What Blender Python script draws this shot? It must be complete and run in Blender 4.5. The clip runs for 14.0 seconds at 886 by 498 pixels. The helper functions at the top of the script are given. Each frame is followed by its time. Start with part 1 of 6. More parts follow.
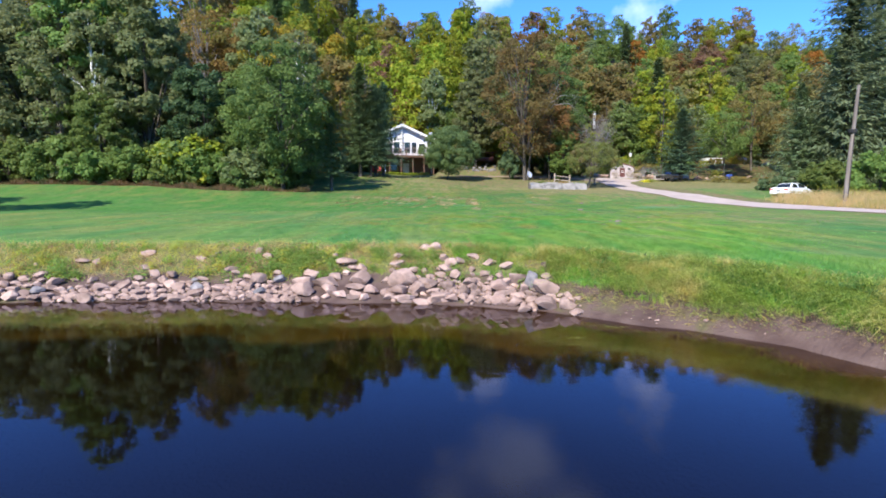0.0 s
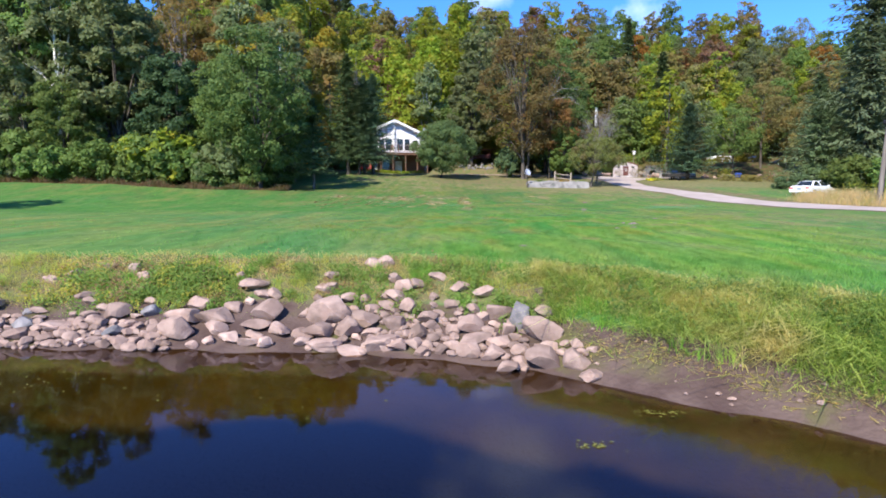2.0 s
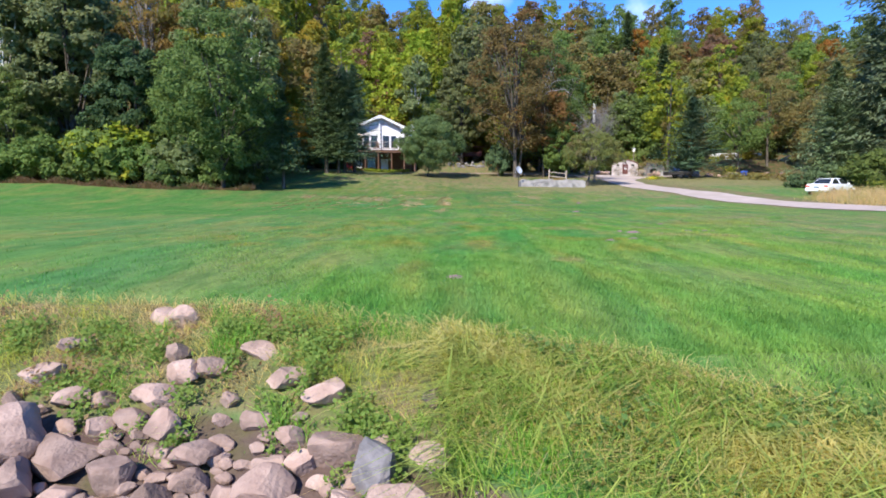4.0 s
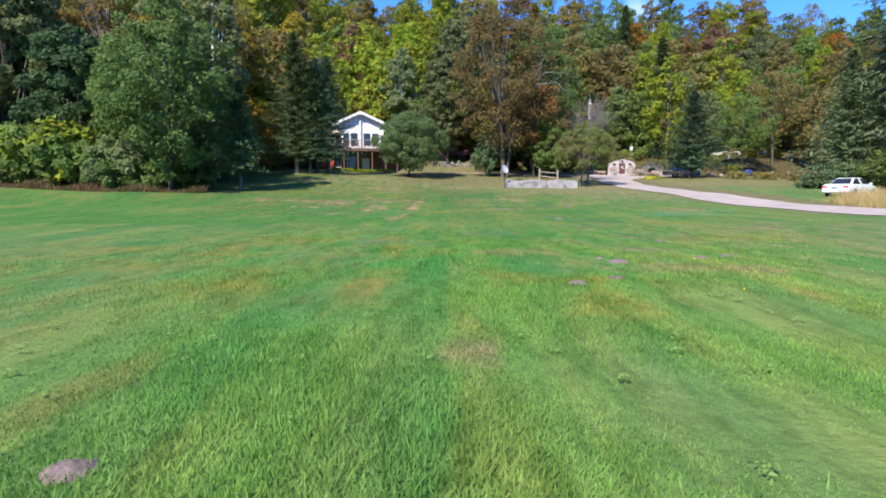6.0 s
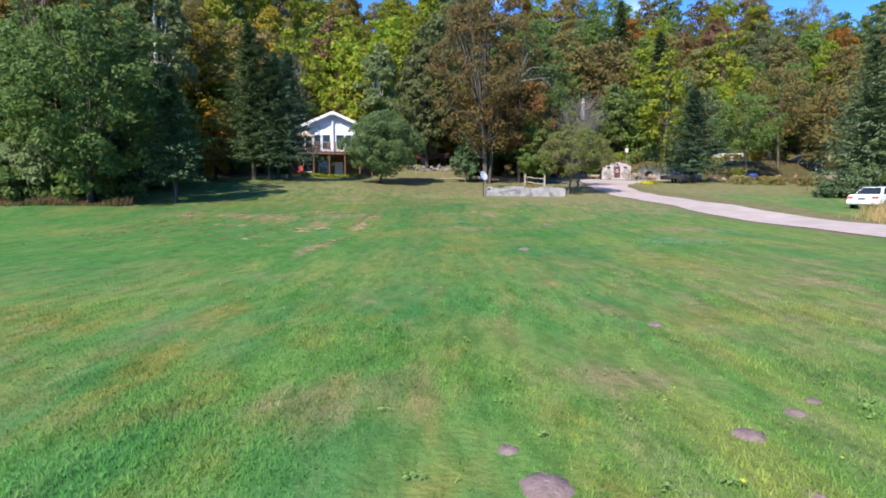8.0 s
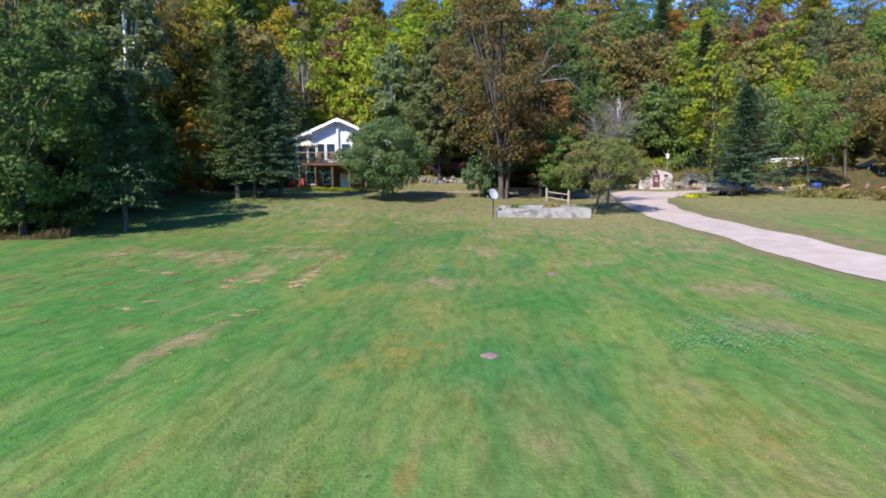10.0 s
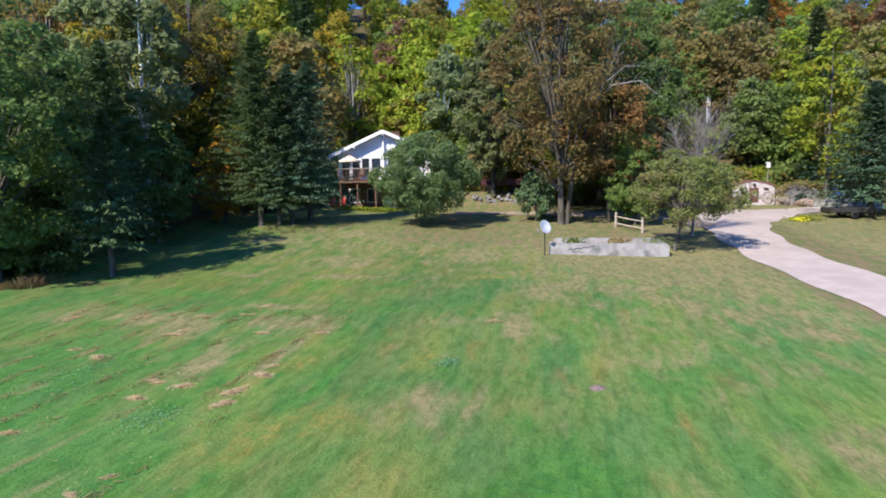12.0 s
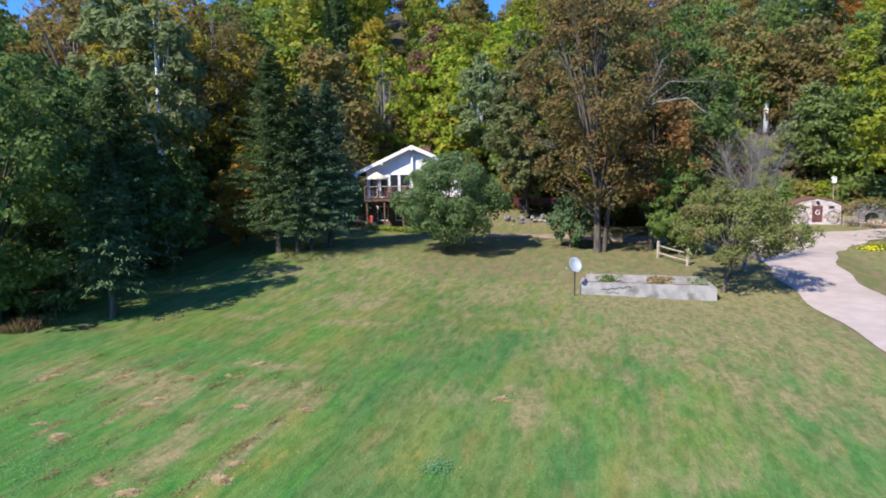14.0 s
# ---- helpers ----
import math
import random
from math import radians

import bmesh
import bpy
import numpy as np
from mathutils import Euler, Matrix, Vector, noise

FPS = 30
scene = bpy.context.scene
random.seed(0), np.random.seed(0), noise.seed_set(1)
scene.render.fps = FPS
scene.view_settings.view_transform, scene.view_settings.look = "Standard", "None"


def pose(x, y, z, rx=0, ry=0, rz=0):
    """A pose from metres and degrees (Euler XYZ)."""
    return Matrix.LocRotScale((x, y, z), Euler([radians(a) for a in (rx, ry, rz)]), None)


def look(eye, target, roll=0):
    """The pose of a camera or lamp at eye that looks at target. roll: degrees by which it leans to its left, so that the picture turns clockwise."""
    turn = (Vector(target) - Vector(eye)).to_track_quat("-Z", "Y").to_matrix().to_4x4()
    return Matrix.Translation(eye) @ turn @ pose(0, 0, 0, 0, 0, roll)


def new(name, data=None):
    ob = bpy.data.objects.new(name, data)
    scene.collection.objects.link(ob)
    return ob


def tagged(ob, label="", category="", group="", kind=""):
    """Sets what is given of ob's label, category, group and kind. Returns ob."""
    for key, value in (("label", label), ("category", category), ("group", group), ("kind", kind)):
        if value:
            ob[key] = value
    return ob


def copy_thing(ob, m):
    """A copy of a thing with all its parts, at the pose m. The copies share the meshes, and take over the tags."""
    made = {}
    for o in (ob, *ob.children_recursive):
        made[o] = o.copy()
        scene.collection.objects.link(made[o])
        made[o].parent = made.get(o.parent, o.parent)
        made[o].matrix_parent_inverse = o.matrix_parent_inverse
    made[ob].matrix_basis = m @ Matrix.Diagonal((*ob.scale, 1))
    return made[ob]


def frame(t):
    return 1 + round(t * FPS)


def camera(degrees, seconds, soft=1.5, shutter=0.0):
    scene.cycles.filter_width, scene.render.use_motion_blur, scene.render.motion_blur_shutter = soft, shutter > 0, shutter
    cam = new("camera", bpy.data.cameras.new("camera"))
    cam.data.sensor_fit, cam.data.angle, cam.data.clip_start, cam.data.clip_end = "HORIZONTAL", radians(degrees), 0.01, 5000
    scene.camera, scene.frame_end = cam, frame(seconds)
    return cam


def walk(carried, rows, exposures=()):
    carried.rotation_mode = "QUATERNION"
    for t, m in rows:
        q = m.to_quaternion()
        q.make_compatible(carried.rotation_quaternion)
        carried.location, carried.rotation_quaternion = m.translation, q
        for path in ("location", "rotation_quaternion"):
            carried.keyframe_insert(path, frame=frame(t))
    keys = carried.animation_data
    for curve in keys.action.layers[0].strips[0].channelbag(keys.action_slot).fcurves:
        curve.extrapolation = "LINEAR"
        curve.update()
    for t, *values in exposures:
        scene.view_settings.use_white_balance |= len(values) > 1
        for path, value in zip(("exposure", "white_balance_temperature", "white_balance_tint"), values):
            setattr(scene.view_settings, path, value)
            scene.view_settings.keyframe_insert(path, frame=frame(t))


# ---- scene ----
cam = camera(76.5, 14.0, soft=1.8)
METRES, EYE, TILT, LEAN, TURN = 41.0, 2.5, -5.7, 0.0, 0.0
ROWS = [
    (0.0, 0.0, 0.0, 0.0, 0.0, 0.0, 0.0),
    (0.5, 0.0038, 0.0258, 0.0012, 0.03, -0.0, 0.02),
    (1.0, 0.008, 0.0525, 0.0024, 0.02, 0.01, 0.01),
    (1.5, 0.0139, 0.0805, 0.0043, 0.02, 0.03, -0.01),
    (2.0, 0.0214, 0.1088, 0.0072, 0.02, 0.03, 0.0),
    (2.5, 0.0303, 0.1373, 0.0098, 0.04, 0.03, 0.03),
    (3.0, 0.0399, 0.1662, 0.0123, 0.03, 0.02, 0.07),
    (5.5, 0.0958, 0.3159, 0.029, -0.01, 0.03, 0.21),
    (6.0, 0.1081, 0.3475, 0.0342, -0.06, 0.03, 0.25),
    (6.5, 0.1212, 0.3811, 0.0414, -0.1, 0.05, 0.32),
    (7.0, 0.1352, 0.4172, 0.0493, -0.15, 0.06, 0.32),
    (7.5, 0.1492, 0.452, 0.0573, -0.19, 0.07, 0.36),
    (8.0, 0.165, 0.4918, 0.0668, -0.22, 0.08, 0.43),
    (10.5, 0.243, 0.7032, 0.1392, 5.74, 0.06, 0.21),
    (11.0, 0.2556, 0.7457, 0.1565, 8.11, 0.03, 0.05),
    (11.5, 0.2657, 0.788, 0.1728, 10.06, -0.01, -0.1),
    (12.0, 0.2728, 0.8311, 0.1879, 11.49, -0.01, -0.15),
    (12.5, 0.2797, 0.8709, 0.2046, 12.82, -0.02, -0.23),
    (13.0, 0.2858, 0.8941, 0.219, 13.42, -0.02, -0.28),
    (13.5, 0.29, 0.9011, 0.2303, 14.21, -0.07, -0.37),
    (14.0, 0.2931, 0.9034, 0.2417, 16.09, -0.18, -0.59),
]
walk(cam, [(t, pose(0, 0, EYE, TILT, LEAN, TURN) @ pose(METRES * x, METRES * y, METRES * z, 90 + pitch, roll, yaw)) for t, x, y, z, yaw, pitch, roll in ROWS], exposures=((0.0, 0.95), (3.2, 0.85), (7.5, 0.82), (11.0, 0.80), (14.0, 0.79)))


# ---- world, sun ----
SUN = Vector((-0.355, -0.655, 0.67)).normalized()
world = bpy.data.worlds.new("sky")
scene.world = world
world.use_nodes = True
wn, wl = world.node_tree.nodes, world.node_tree.links
sky = wn.new("ShaderNodeTexSky")
sky.sky_type, sky.sun_disc = "NISHITA", False
sky.sun_elevation, sky.sun_rotation = math.asin(SUN.z), math.atan2(SUN.x, SUN.y)
sky.air_density, sky.dust_density, sky.ozone_density = 1.0, 0.2, 5.0
tint = wn.new("ShaderNodeMix")
tint.data_type, tint.blend_type = "RGBA", "MULTIPLY"
tint.inputs[0].default_value = 1.0
tint.inputs[7].default_value = (0.38, 0.75, 1.27, 1)
wl.new(sky.outputs[0], tint.inputs[6])
coord = wn.new("ShaderNodeTexCoord")
fluff = wn.new("ShaderNodeTexNoise")
fluff.inputs["Scale"].default_value, fluff.inputs["Detail"].default_value = 9.0, 6.0
wl.new(coord.outputs["Generated"], fluff.inputs["Vector"])
colour = tint.outputs[2]
for direction, size, cover in (((0.325, 0.885, 0.312), 0.058, 0.6), ((0.06, 0.94, 0.345), 0.036, 0.5), ((0.1, 0.87, 0.46), 0.115, 0.3)):
    dist = wn.new("ShaderNodeVectorMath")
    dist.operation = "DISTANCE"
    wl.new(coord.outputs["Generated"], dist.inputs[0])
    dist.inputs[1].default_value = Vector(direction).normalized()
    add = wn.new("ShaderNodeMath")
    add.operation = "MULTIPLY_ADD"
    wl.new(fluff.outputs["Fac"], add.inputs[0])
    add.inputs[1].default_value = -0.30
    wl.new(dist.outputs["Value"], add.inputs[2])
    edge = wn.new("ShaderNodeMapRange")
    edge.inputs["From Min"].default_value, edge.inputs["From Max"].default_value = size - 0.15, size - 0.23
    edge.inputs["To Max"].default_value = cover
    wl.new(add.outputs[0], edge.inputs["Value"])
    over = wn.new("ShaderNodeMix")
    over.data_type = "RGBA"
    over.inputs[7].default_value = (8.5, 8.8, 9.4, 1)
    wl.new(edge.outputs[0], over.inputs[0])
    wl.new(colour, over.inputs[6])
    colour = over.outputs[2]
wl.new(colour, wn["Background"].inputs[0])
wn["Background"].inputs[1].default_value = 0.135
sun = new("sun", bpy.data.lights.new("sun", "SUN"))
sun.data.energy, sun.data.angle, sun.data.color = 5.0, radians(0.55), (1.0, 0.93, 0.80)
sun.matrix_world = look(SUN * 100, (0, 0, 0))

# ---- materials ----
def shader(name, rough=0.8, metal=0.0):
    m = bpy.data.materials.new(name)
    m.use_nodes = True
    n, l = m.node_tree.nodes, m.node_tree.links
    b = n["Principled BSDF"]
    b.inputs["Roughness"].default_value, b.inputs["Metallic"].default_value = rough, metal
    b.inputs["Specular IOR Level"].default_value = 0.5 if rough < 0.5 else 0.15
    return m, n, l, b


def grain(n, l, scale, detail=4.0, stretch=(1, 1, 1), offset=0.0):
    """Noise by world place, scale in features per metre."""
    g, mp, t = n.new("ShaderNodeNewGeometry"), n.new("ShaderNodeMapping"), n.new("ShaderNodeTexNoise")
    mp.inputs["Scale"].default_value, mp.inputs["Location"].default_value = stretch, (offset, offset * 0.7, 0)
    t.inputs["Scale"].default_value, t.inputs["Detail"].default_value = scale, detail
    l.new(g.outputs["Position"], mp.inputs["Vector"])
    l.new(mp.outputs[0], t.inputs["Vector"])
    return t.outputs["Fac"]


def ramp(n, l, value, low, high):
    r = n.new("ShaderNodeMapRange")
    r.interpolation_type = "SMOOTHSTEP"
    r.inputs["From Min"].default_value, r.inputs["From Max"].default_value = low, high
    l.new(value, r.inputs["Value"])
    return r.outputs[0]


def mix(n, l, fac, a, b, mode="MIX"):
    x = n.new("ShaderNodeMix")
    x.data_type, x.blend_type = "RGBA", mode
    for slot, v in ((0, fac), (6, a), (7, b)):
        if isinstance(v, (float, int)):
            x.inputs[slot].default_value = v
        elif isinstance(v, tuple):
            x.inputs[slot].default_value = (*v, 1)
        else:
            l.new(v, x.inputs[slot])
    return x.outputs[2]


def bump(n, l, b, height, strength, distance=0.02):
    u = n.new("ShaderNodeBump")
    u.inputs["Strength"].default_value, u.inputs["Distance"].default_value = strength, distance
    l.new(height, u.inputs["Height"])
    l.new(u.outputs[0], b.inputs["Normal"])


def surface(name, c1, c2, scale, c3=None, scale3=1.0, rough=0.8, metal=0.0, relief=0.4, fine=None, vary=0.0, stretch=(1, 1, 1)):
    m, n, l, b = shader(name, rough, metal)
    c = mix(n, l, ramp(n, l, grain(n, l, scale, 5, stretch), 0.35, 0.65), c1, c2)
    if c3:
        c = mix(n, l, ramp(n, l, grain(n, l, scale3, 4, offset=7.3), 0.5, 0.68), c, c3)
    if vary:
        o, h = n.new("ShaderNodeObjectInfo"), n.new("ShaderNodeHueSaturation")
        r = n.new("ShaderNodeMapRange")
        r.inputs["To Min"].default_value, r.inputs["To Max"].default_value = 1 - vary, 1 + vary
        l.new(o.outputs["Random"], r.inputs["Value"])
        l.new(r.outputs[0], h.inputs["Value"])
        l.new(c, h.inputs["Color"])
        c = h.outputs[0]
    l.new(c, b.inputs["Base Color"])
    if relief:
        bump(n, l, b, grain(n, l, fine or scale * 4, 6, stretch), relief)
    return m


def foliage(name, c1, c2, c3=None, glow=0.52, amount=0.35):
    """Leaves: a colour to each leaf, patches within a crown, a shift for each tree."""
    m, n, l, b = shader(name, 0.55)
    g, o = n.new("ShaderNodeNewGeometry"), n.new("ShaderNodeObjectInfo")
    c = mix(n, l, g.outputs["Random Per Island"], c1, c2)
    if c3:
        c = mix(n, l, ramp(n, l, grain(n, l, 0.45, 3), 0.62 - amount * 0.5, 0.72 - amount * 0.3), c, c3)
    h, r = n.new("ShaderNodeHueSaturation"), n.new("ShaderNodeMapRange")
    r.inputs["To Min"].default_value, r.inputs["To Max"].default_value = 0.8, 1.2
    l.new(o.outputs["Random"], r.inputs["Value"])
    l.new(r.outputs[0], h.inputs["Value"])
    r2 = n.new("ShaderNodeMapRange")
    r2.inputs["To Min"].default_value, r2.inputs["To Max"].default_value = 0.485, 0.515
    l.new(o.outputs["Random"], r2.inputs["Value"])
    l.new(r2.outputs[0], h.inputs["Hue"])
    l.new(c, h.inputs["Color"])
    l.new(h.outputs[0], b.inputs["Base Color"])
    tr, ms = n.new("ShaderNodeBsdfTranslucent"), n.new("ShaderNodeMixShader")
    l.new(h.outputs[0], tr.inputs["Color"])
    ms.inputs[0].default_value = glow
    l.new(b.outputs[0], ms.inputs[1])
    l.new(tr.outputs[0], ms.inputs[2])
    l.new(ms.outputs[0], n["Material Output"].inputs["Surface"])
    return m


def lawn_colour(n, l):
    """Mown grass: green in broad drifts, streaks along the mower's way, and the worn, golden and lush places of lawn_zones."""
    c = mix(n, l, ramp(n, l, grain(n, l, 0.16, 5), 0.36, 0.64), (0.065, 0.180, 0.050), (0.102, 0.202, 0.046))
    c = mix(n, l, ramp(n, l, grain(n, l, 0.5, 6, (1, 0.35, 1), 21.0), 0.42, 0.70), c, (0.128, 0.198, 0.055))
    c = mix(n, l, ramp(n, l, grain(n, l, 1.5, 6, (1, 0.3, 1), 41.0), 0.54, 0.78), c, (0.145, 0.170, 0.050))
    lane = ramp(n, l, grain(n, l, 1.0, 4, (1, 0.03, 1), 31.0), 0.40, 0.62)
    c = mix(n, l, lane, mix(n, l, 1.0, c, (0.88, 0.94, 0.96), "MULTIPLY"), mix(n, l, 1.0, c, (1.17, 1.05, 1.0), "MULTIPLY"))
    streak = ramp(n, l, grain(n, l, 1.0, 4, (1.3, 0.07, 1)), 0.42, 0.66)
    c = mix(n, l, streak, c, mix(n, l, 1.0, c, (1.35, 1.05, 1.15), "MULTIPLY"))

    def place(name, scale, stretch, offset, colour, inner):
        a, w = n.new("ShaderNodeAttribute"), n.new("ShaderNodeMath")
        a.attribute_name, w.operation = name, "MULTIPLY_ADD"
        l.new(grain(n, l, scale, 7, stretch, offset), w.inputs[0])
        w.inputs[1].default_value = 1.5
        l.new(a.outputs["Fac"], w.inputs[2])
        tone = mix(n, l, ramp(n, l, grain(n, l, 4.0, 4, offset=offset), 0.35, 0.65), colour, inner)
        return mix(n, l, ramp(n, l, w.outputs[0], 0.95, 1.55), c, tone)
    a = n.new("ShaderNodeAttribute")
    a.attribute_name = "thin"
    c = mix(n, l, a.outputs["Fac"], c, mix(n, l, 1.0, c, (1.02, 0.78, 0.80), "MULTIPLY"))
    c = place("lush", 0.9, (1, 0.5, 1), 2.0, (0.052, 0.156, 0.034), (0.072, 0.180, 0.032))
    c = place("gold", 1.4, (1, 0.5, 1), 11.0, (0.215, 0.182, 0.046), (0.135, 0.178, 0.042))
    c = place("worn", 1.6, (1, 0.35, 1), 5.0, (0.255, 0.200, 0.105), (0.18, 0.172, 0.074))
    c = mix(n, l, ramp(n, l, grain(n, l, 11.0, 4, (1, 0.4, 1)), 0.35, 0.75), c, mix(n, l, 1.0, c, (0.76, 0.80, 0.76), "MULTIPLY"))
    c = mix(n, l, ramp(n, l, grain(n, l, 4.5, 5, (1, 0.3, 1), 9.0), 0.45, 0.62), c, mix(n, l, 1.0, c, (0.75, 0.82, 0.75), "MULTIPLY"))
    return mix(n, l, ramp(n, l, grain(n, l, 2.6, 5, (1, 0.3, 1)), 0.35, 0.80), c, mix(n, l, 1.0, c, (0.74, 0.82, 0.75), "MULTIPLY"))


def ground_material():
    m, n, l, b = shader("ground", 0.9)
    c = lawn_colour(n, l)

    def zone(name, wobble=0.35, scale=1.2):
        a = n.new("ShaderNodeAttribute")
        a.attribute_name = name
        w = n.new("ShaderNodeMath")
        w.operation = "MULTIPLY_ADD"
        l.new(grain(n, l, scale, 5, offset=3.0), w.inputs[0])
        w.inputs[1].default_value = wobble * 2
        l.new(a.outputs["Fac"], w.inputs[2])
        return ramp(n, l, w.outputs[0], 0.4 + wobble, 0.6 + wobble)
    straw = mix(n, l, ramp(n, l, grain(n, l, 2.5, 5, (1, 0.35, 1)), 0.4, 0.6), (0.165, 0.128, 0.07), (0.105, 0.122, 0.044))
    c = mix(n, l, zone("dry"), c, straw)
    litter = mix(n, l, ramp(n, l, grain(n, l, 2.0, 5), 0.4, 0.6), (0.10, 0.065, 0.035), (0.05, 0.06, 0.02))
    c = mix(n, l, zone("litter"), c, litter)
    mud = mix(n, l, ramp(n, l, grain(n, l, 1.6, 6), 0.35, 0.65), (0.070, 0.045, 0.040), (0.110, 0.076, 0.066))
    mud = mix(n, l, ramp(n, l, grain(n, l, 1.1, 5, offset=4.0), 0.5, 0.66), mud, (0.092, 0.085, 0.036))
    c = mix(n, l, zone("mud", 0.2, 2.0), c, mud)
    silt = mix(n, l, ramp(n, l, grain(n, l, 0.8, 4), 0.35, 0.65), (0.060, 0.054, 0.018), (0.105, 0.084, 0.024))
    c = mix(n, l, zone("silt", 0.15, 0.8), c, silt)
    # near-black bed away from shore: light lost in deep water, put into the colour
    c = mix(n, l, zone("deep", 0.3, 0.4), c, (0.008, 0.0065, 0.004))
    l.new(c, b.inputs["Base Color"])
    bump(n, l, b, grain(n, l, 14.0, 6), 0.6, 0.05)
    return m


def water_material():
    m, n, l, b = shader("pond_water", 0.03)
    gl, tp = n.new("ShaderNodeBsdfGlossy"), n.new("ShaderNodeBsdfTransparent")
    gl.inputs["Roughness"].default_value = 0.035
    gl.inputs["Color"].default_value = (0.76, 0.79, 1.0, 1)
    tp.inputs["Color"].default_value = (0.64, 0.53, 0.30, 1)
    fr, ms, u = n.new("ShaderNodeFresnel"), n.new("ShaderNodeMixShader"), n.new("ShaderNodeBump")
    fr.inputs["IOR"].default_value = 1.33
    u.inputs["Strength"].default_value, u.inputs["Distance"].default_value = 0.10, 0.010
    l.new(grain(n, l, 2.2, 2, (0.5, 1.6, 1)), u.inputs["Height"])
    l.new(u.outputs[0], gl.inputs["Normal"])
    l.new(u.outputs[0], fr.inputs["Normal"])
    l.new(fr.outputs[0], ms.inputs[0])
    l.new(tp.outputs[0], ms.inputs[1])
    l.new(gl.outputs[0], ms.inputs[2])
    l.new(ms.outputs[0], n["Material Output"].inputs["Surface"])
    return m


def blades_material(name, lawn=True, c1=None, c2=None, c3=None):
    m, n, l, b = shader(name, 0.6)
    g = n.new("ShaderNodeNewGeometry")
    if lawn:
        c = lawn_colour(n, l)
        c = mix(n, l, g.outputs["Random Per Island"], mix(n, l, 1.0, c, (2.3, 2.4, 2.1), "MULTIPLY"), mix(n, l, 1.0, c, (1.75, 1.95, 1.65), "MULTIPLY"))
    else:
        c = mix(n, l, g.outputs["Random Per Island"], c1, c2)
        c = mix(n, l, ramp(n, l, grain(n, l, 0.9, 5), 0.47, 0.65), c, c3)
        c = mix(n, l, 1.0, c, (1.5, 1.5, 1.4), "MULTIPLY")
    l.new(c, b.inputs["Base Color"])
    tr, ms = n.new("ShaderNodeBsdfTranslucent"), n.new("ShaderNodeMixShader")
    l.new(c, tr.inputs["Color"])
    ms.inputs[0].default_value = 0.5
    l.new(b.outputs[0], ms.inputs[1])
    l.new(tr.outputs[0], ms.inputs[2])
    l.new(ms.outputs[0], n["Material Output"].inputs["Surface"])
    return m


GROUND = ground_material()
WATER = water_material()
LAWN = blades_material("lawn_blades")
WEED = blades_material("bank_grass", False, (0.068, 0.14, 0.024), (0.37, 0.43, 0.11), (0.46, 0.39, 0.16))
WEED_TUFT = blades_material("tuft_grass", False, (0.06, 0.16, 0.024), (0.23, 0.42, 0.065), (0.30, 0.35, 0.08))
STRAW = blades_material("straw", False, (0.36, 0.25, 0.13), (0.46, 0.34, 0.18), (0.27, 0.24, 0.09))
PALE_STRAW = blades_material("pale_straw", False, (0.38, 0.29, 0.12), (0.50, 0.40, 0.18), (0.34, 0.34, 0.07))
WEED_DARK = foliage("dark_weed_leaf", (0.09, 0.20, 0.05), (0.16, 0.29, 0.075))
WEED_LEAF = foliage("weed_leaf", (0.13, 0.26, 0.05), (0.27, 0.40, 0.09))
GRAVEL = surface("gravel", (0.36, 0.295, 0.27), (0.41, 0.34, 0.315), 1.2, (0.34, 0.285, 0.255), 0.4, 0.95, relief=0.25, fine=40)
TRACK = surface("track_dirt", (0.20, 0.15, 0.12), (0.29, 0.225, 0.18), 2.0, (0.15, 0.13, 0.07), 1.2, 0.95, relief=0.7, fine=28)
ROCK = surface("granite", (0.275, 0.188, 0.156), (0.36, 0.258, 0.217), 5.0, (0.20, 0.14, 0.117), 2.2, 0.88, relief=0.75, fine=30, vary=0.3)
SLATE = surface("slate_rock", (0.12, 0.115, 0.12), (0.19, 0.175, 0.18), 6.0, (0.26, 0.24, 0.24), 3.0, 0.8, relief=0.6, fine=26, vary=0.15)
DIRT = surface("molehill_dirt", (0.15, 0.105, 0.10), (0.22, 0.16, 0.15), 9.0, relief=0.8, fine=40)
BARK = surface("bark", (0.05, 0.042, 0.035), (0.11, 0.095, 0.08), 6.0, relief=0.8, fine=18, vary=0.2, stretch=(1, 1, 0.2))
PALE_BARK = surface("birch_bark", (0.62, 0.60, 0.56), (0.75, 0.73, 0.70), 3.0, (0.08, 0.07, 0.06), 5.0, relief=0.3)
DEAD = surface("dead_wood", (0.15, 0.135, 0.125), (0.25, 0.225, 0.21), 5.0, relief=0.5, stretch=(1, 1, 0.3))
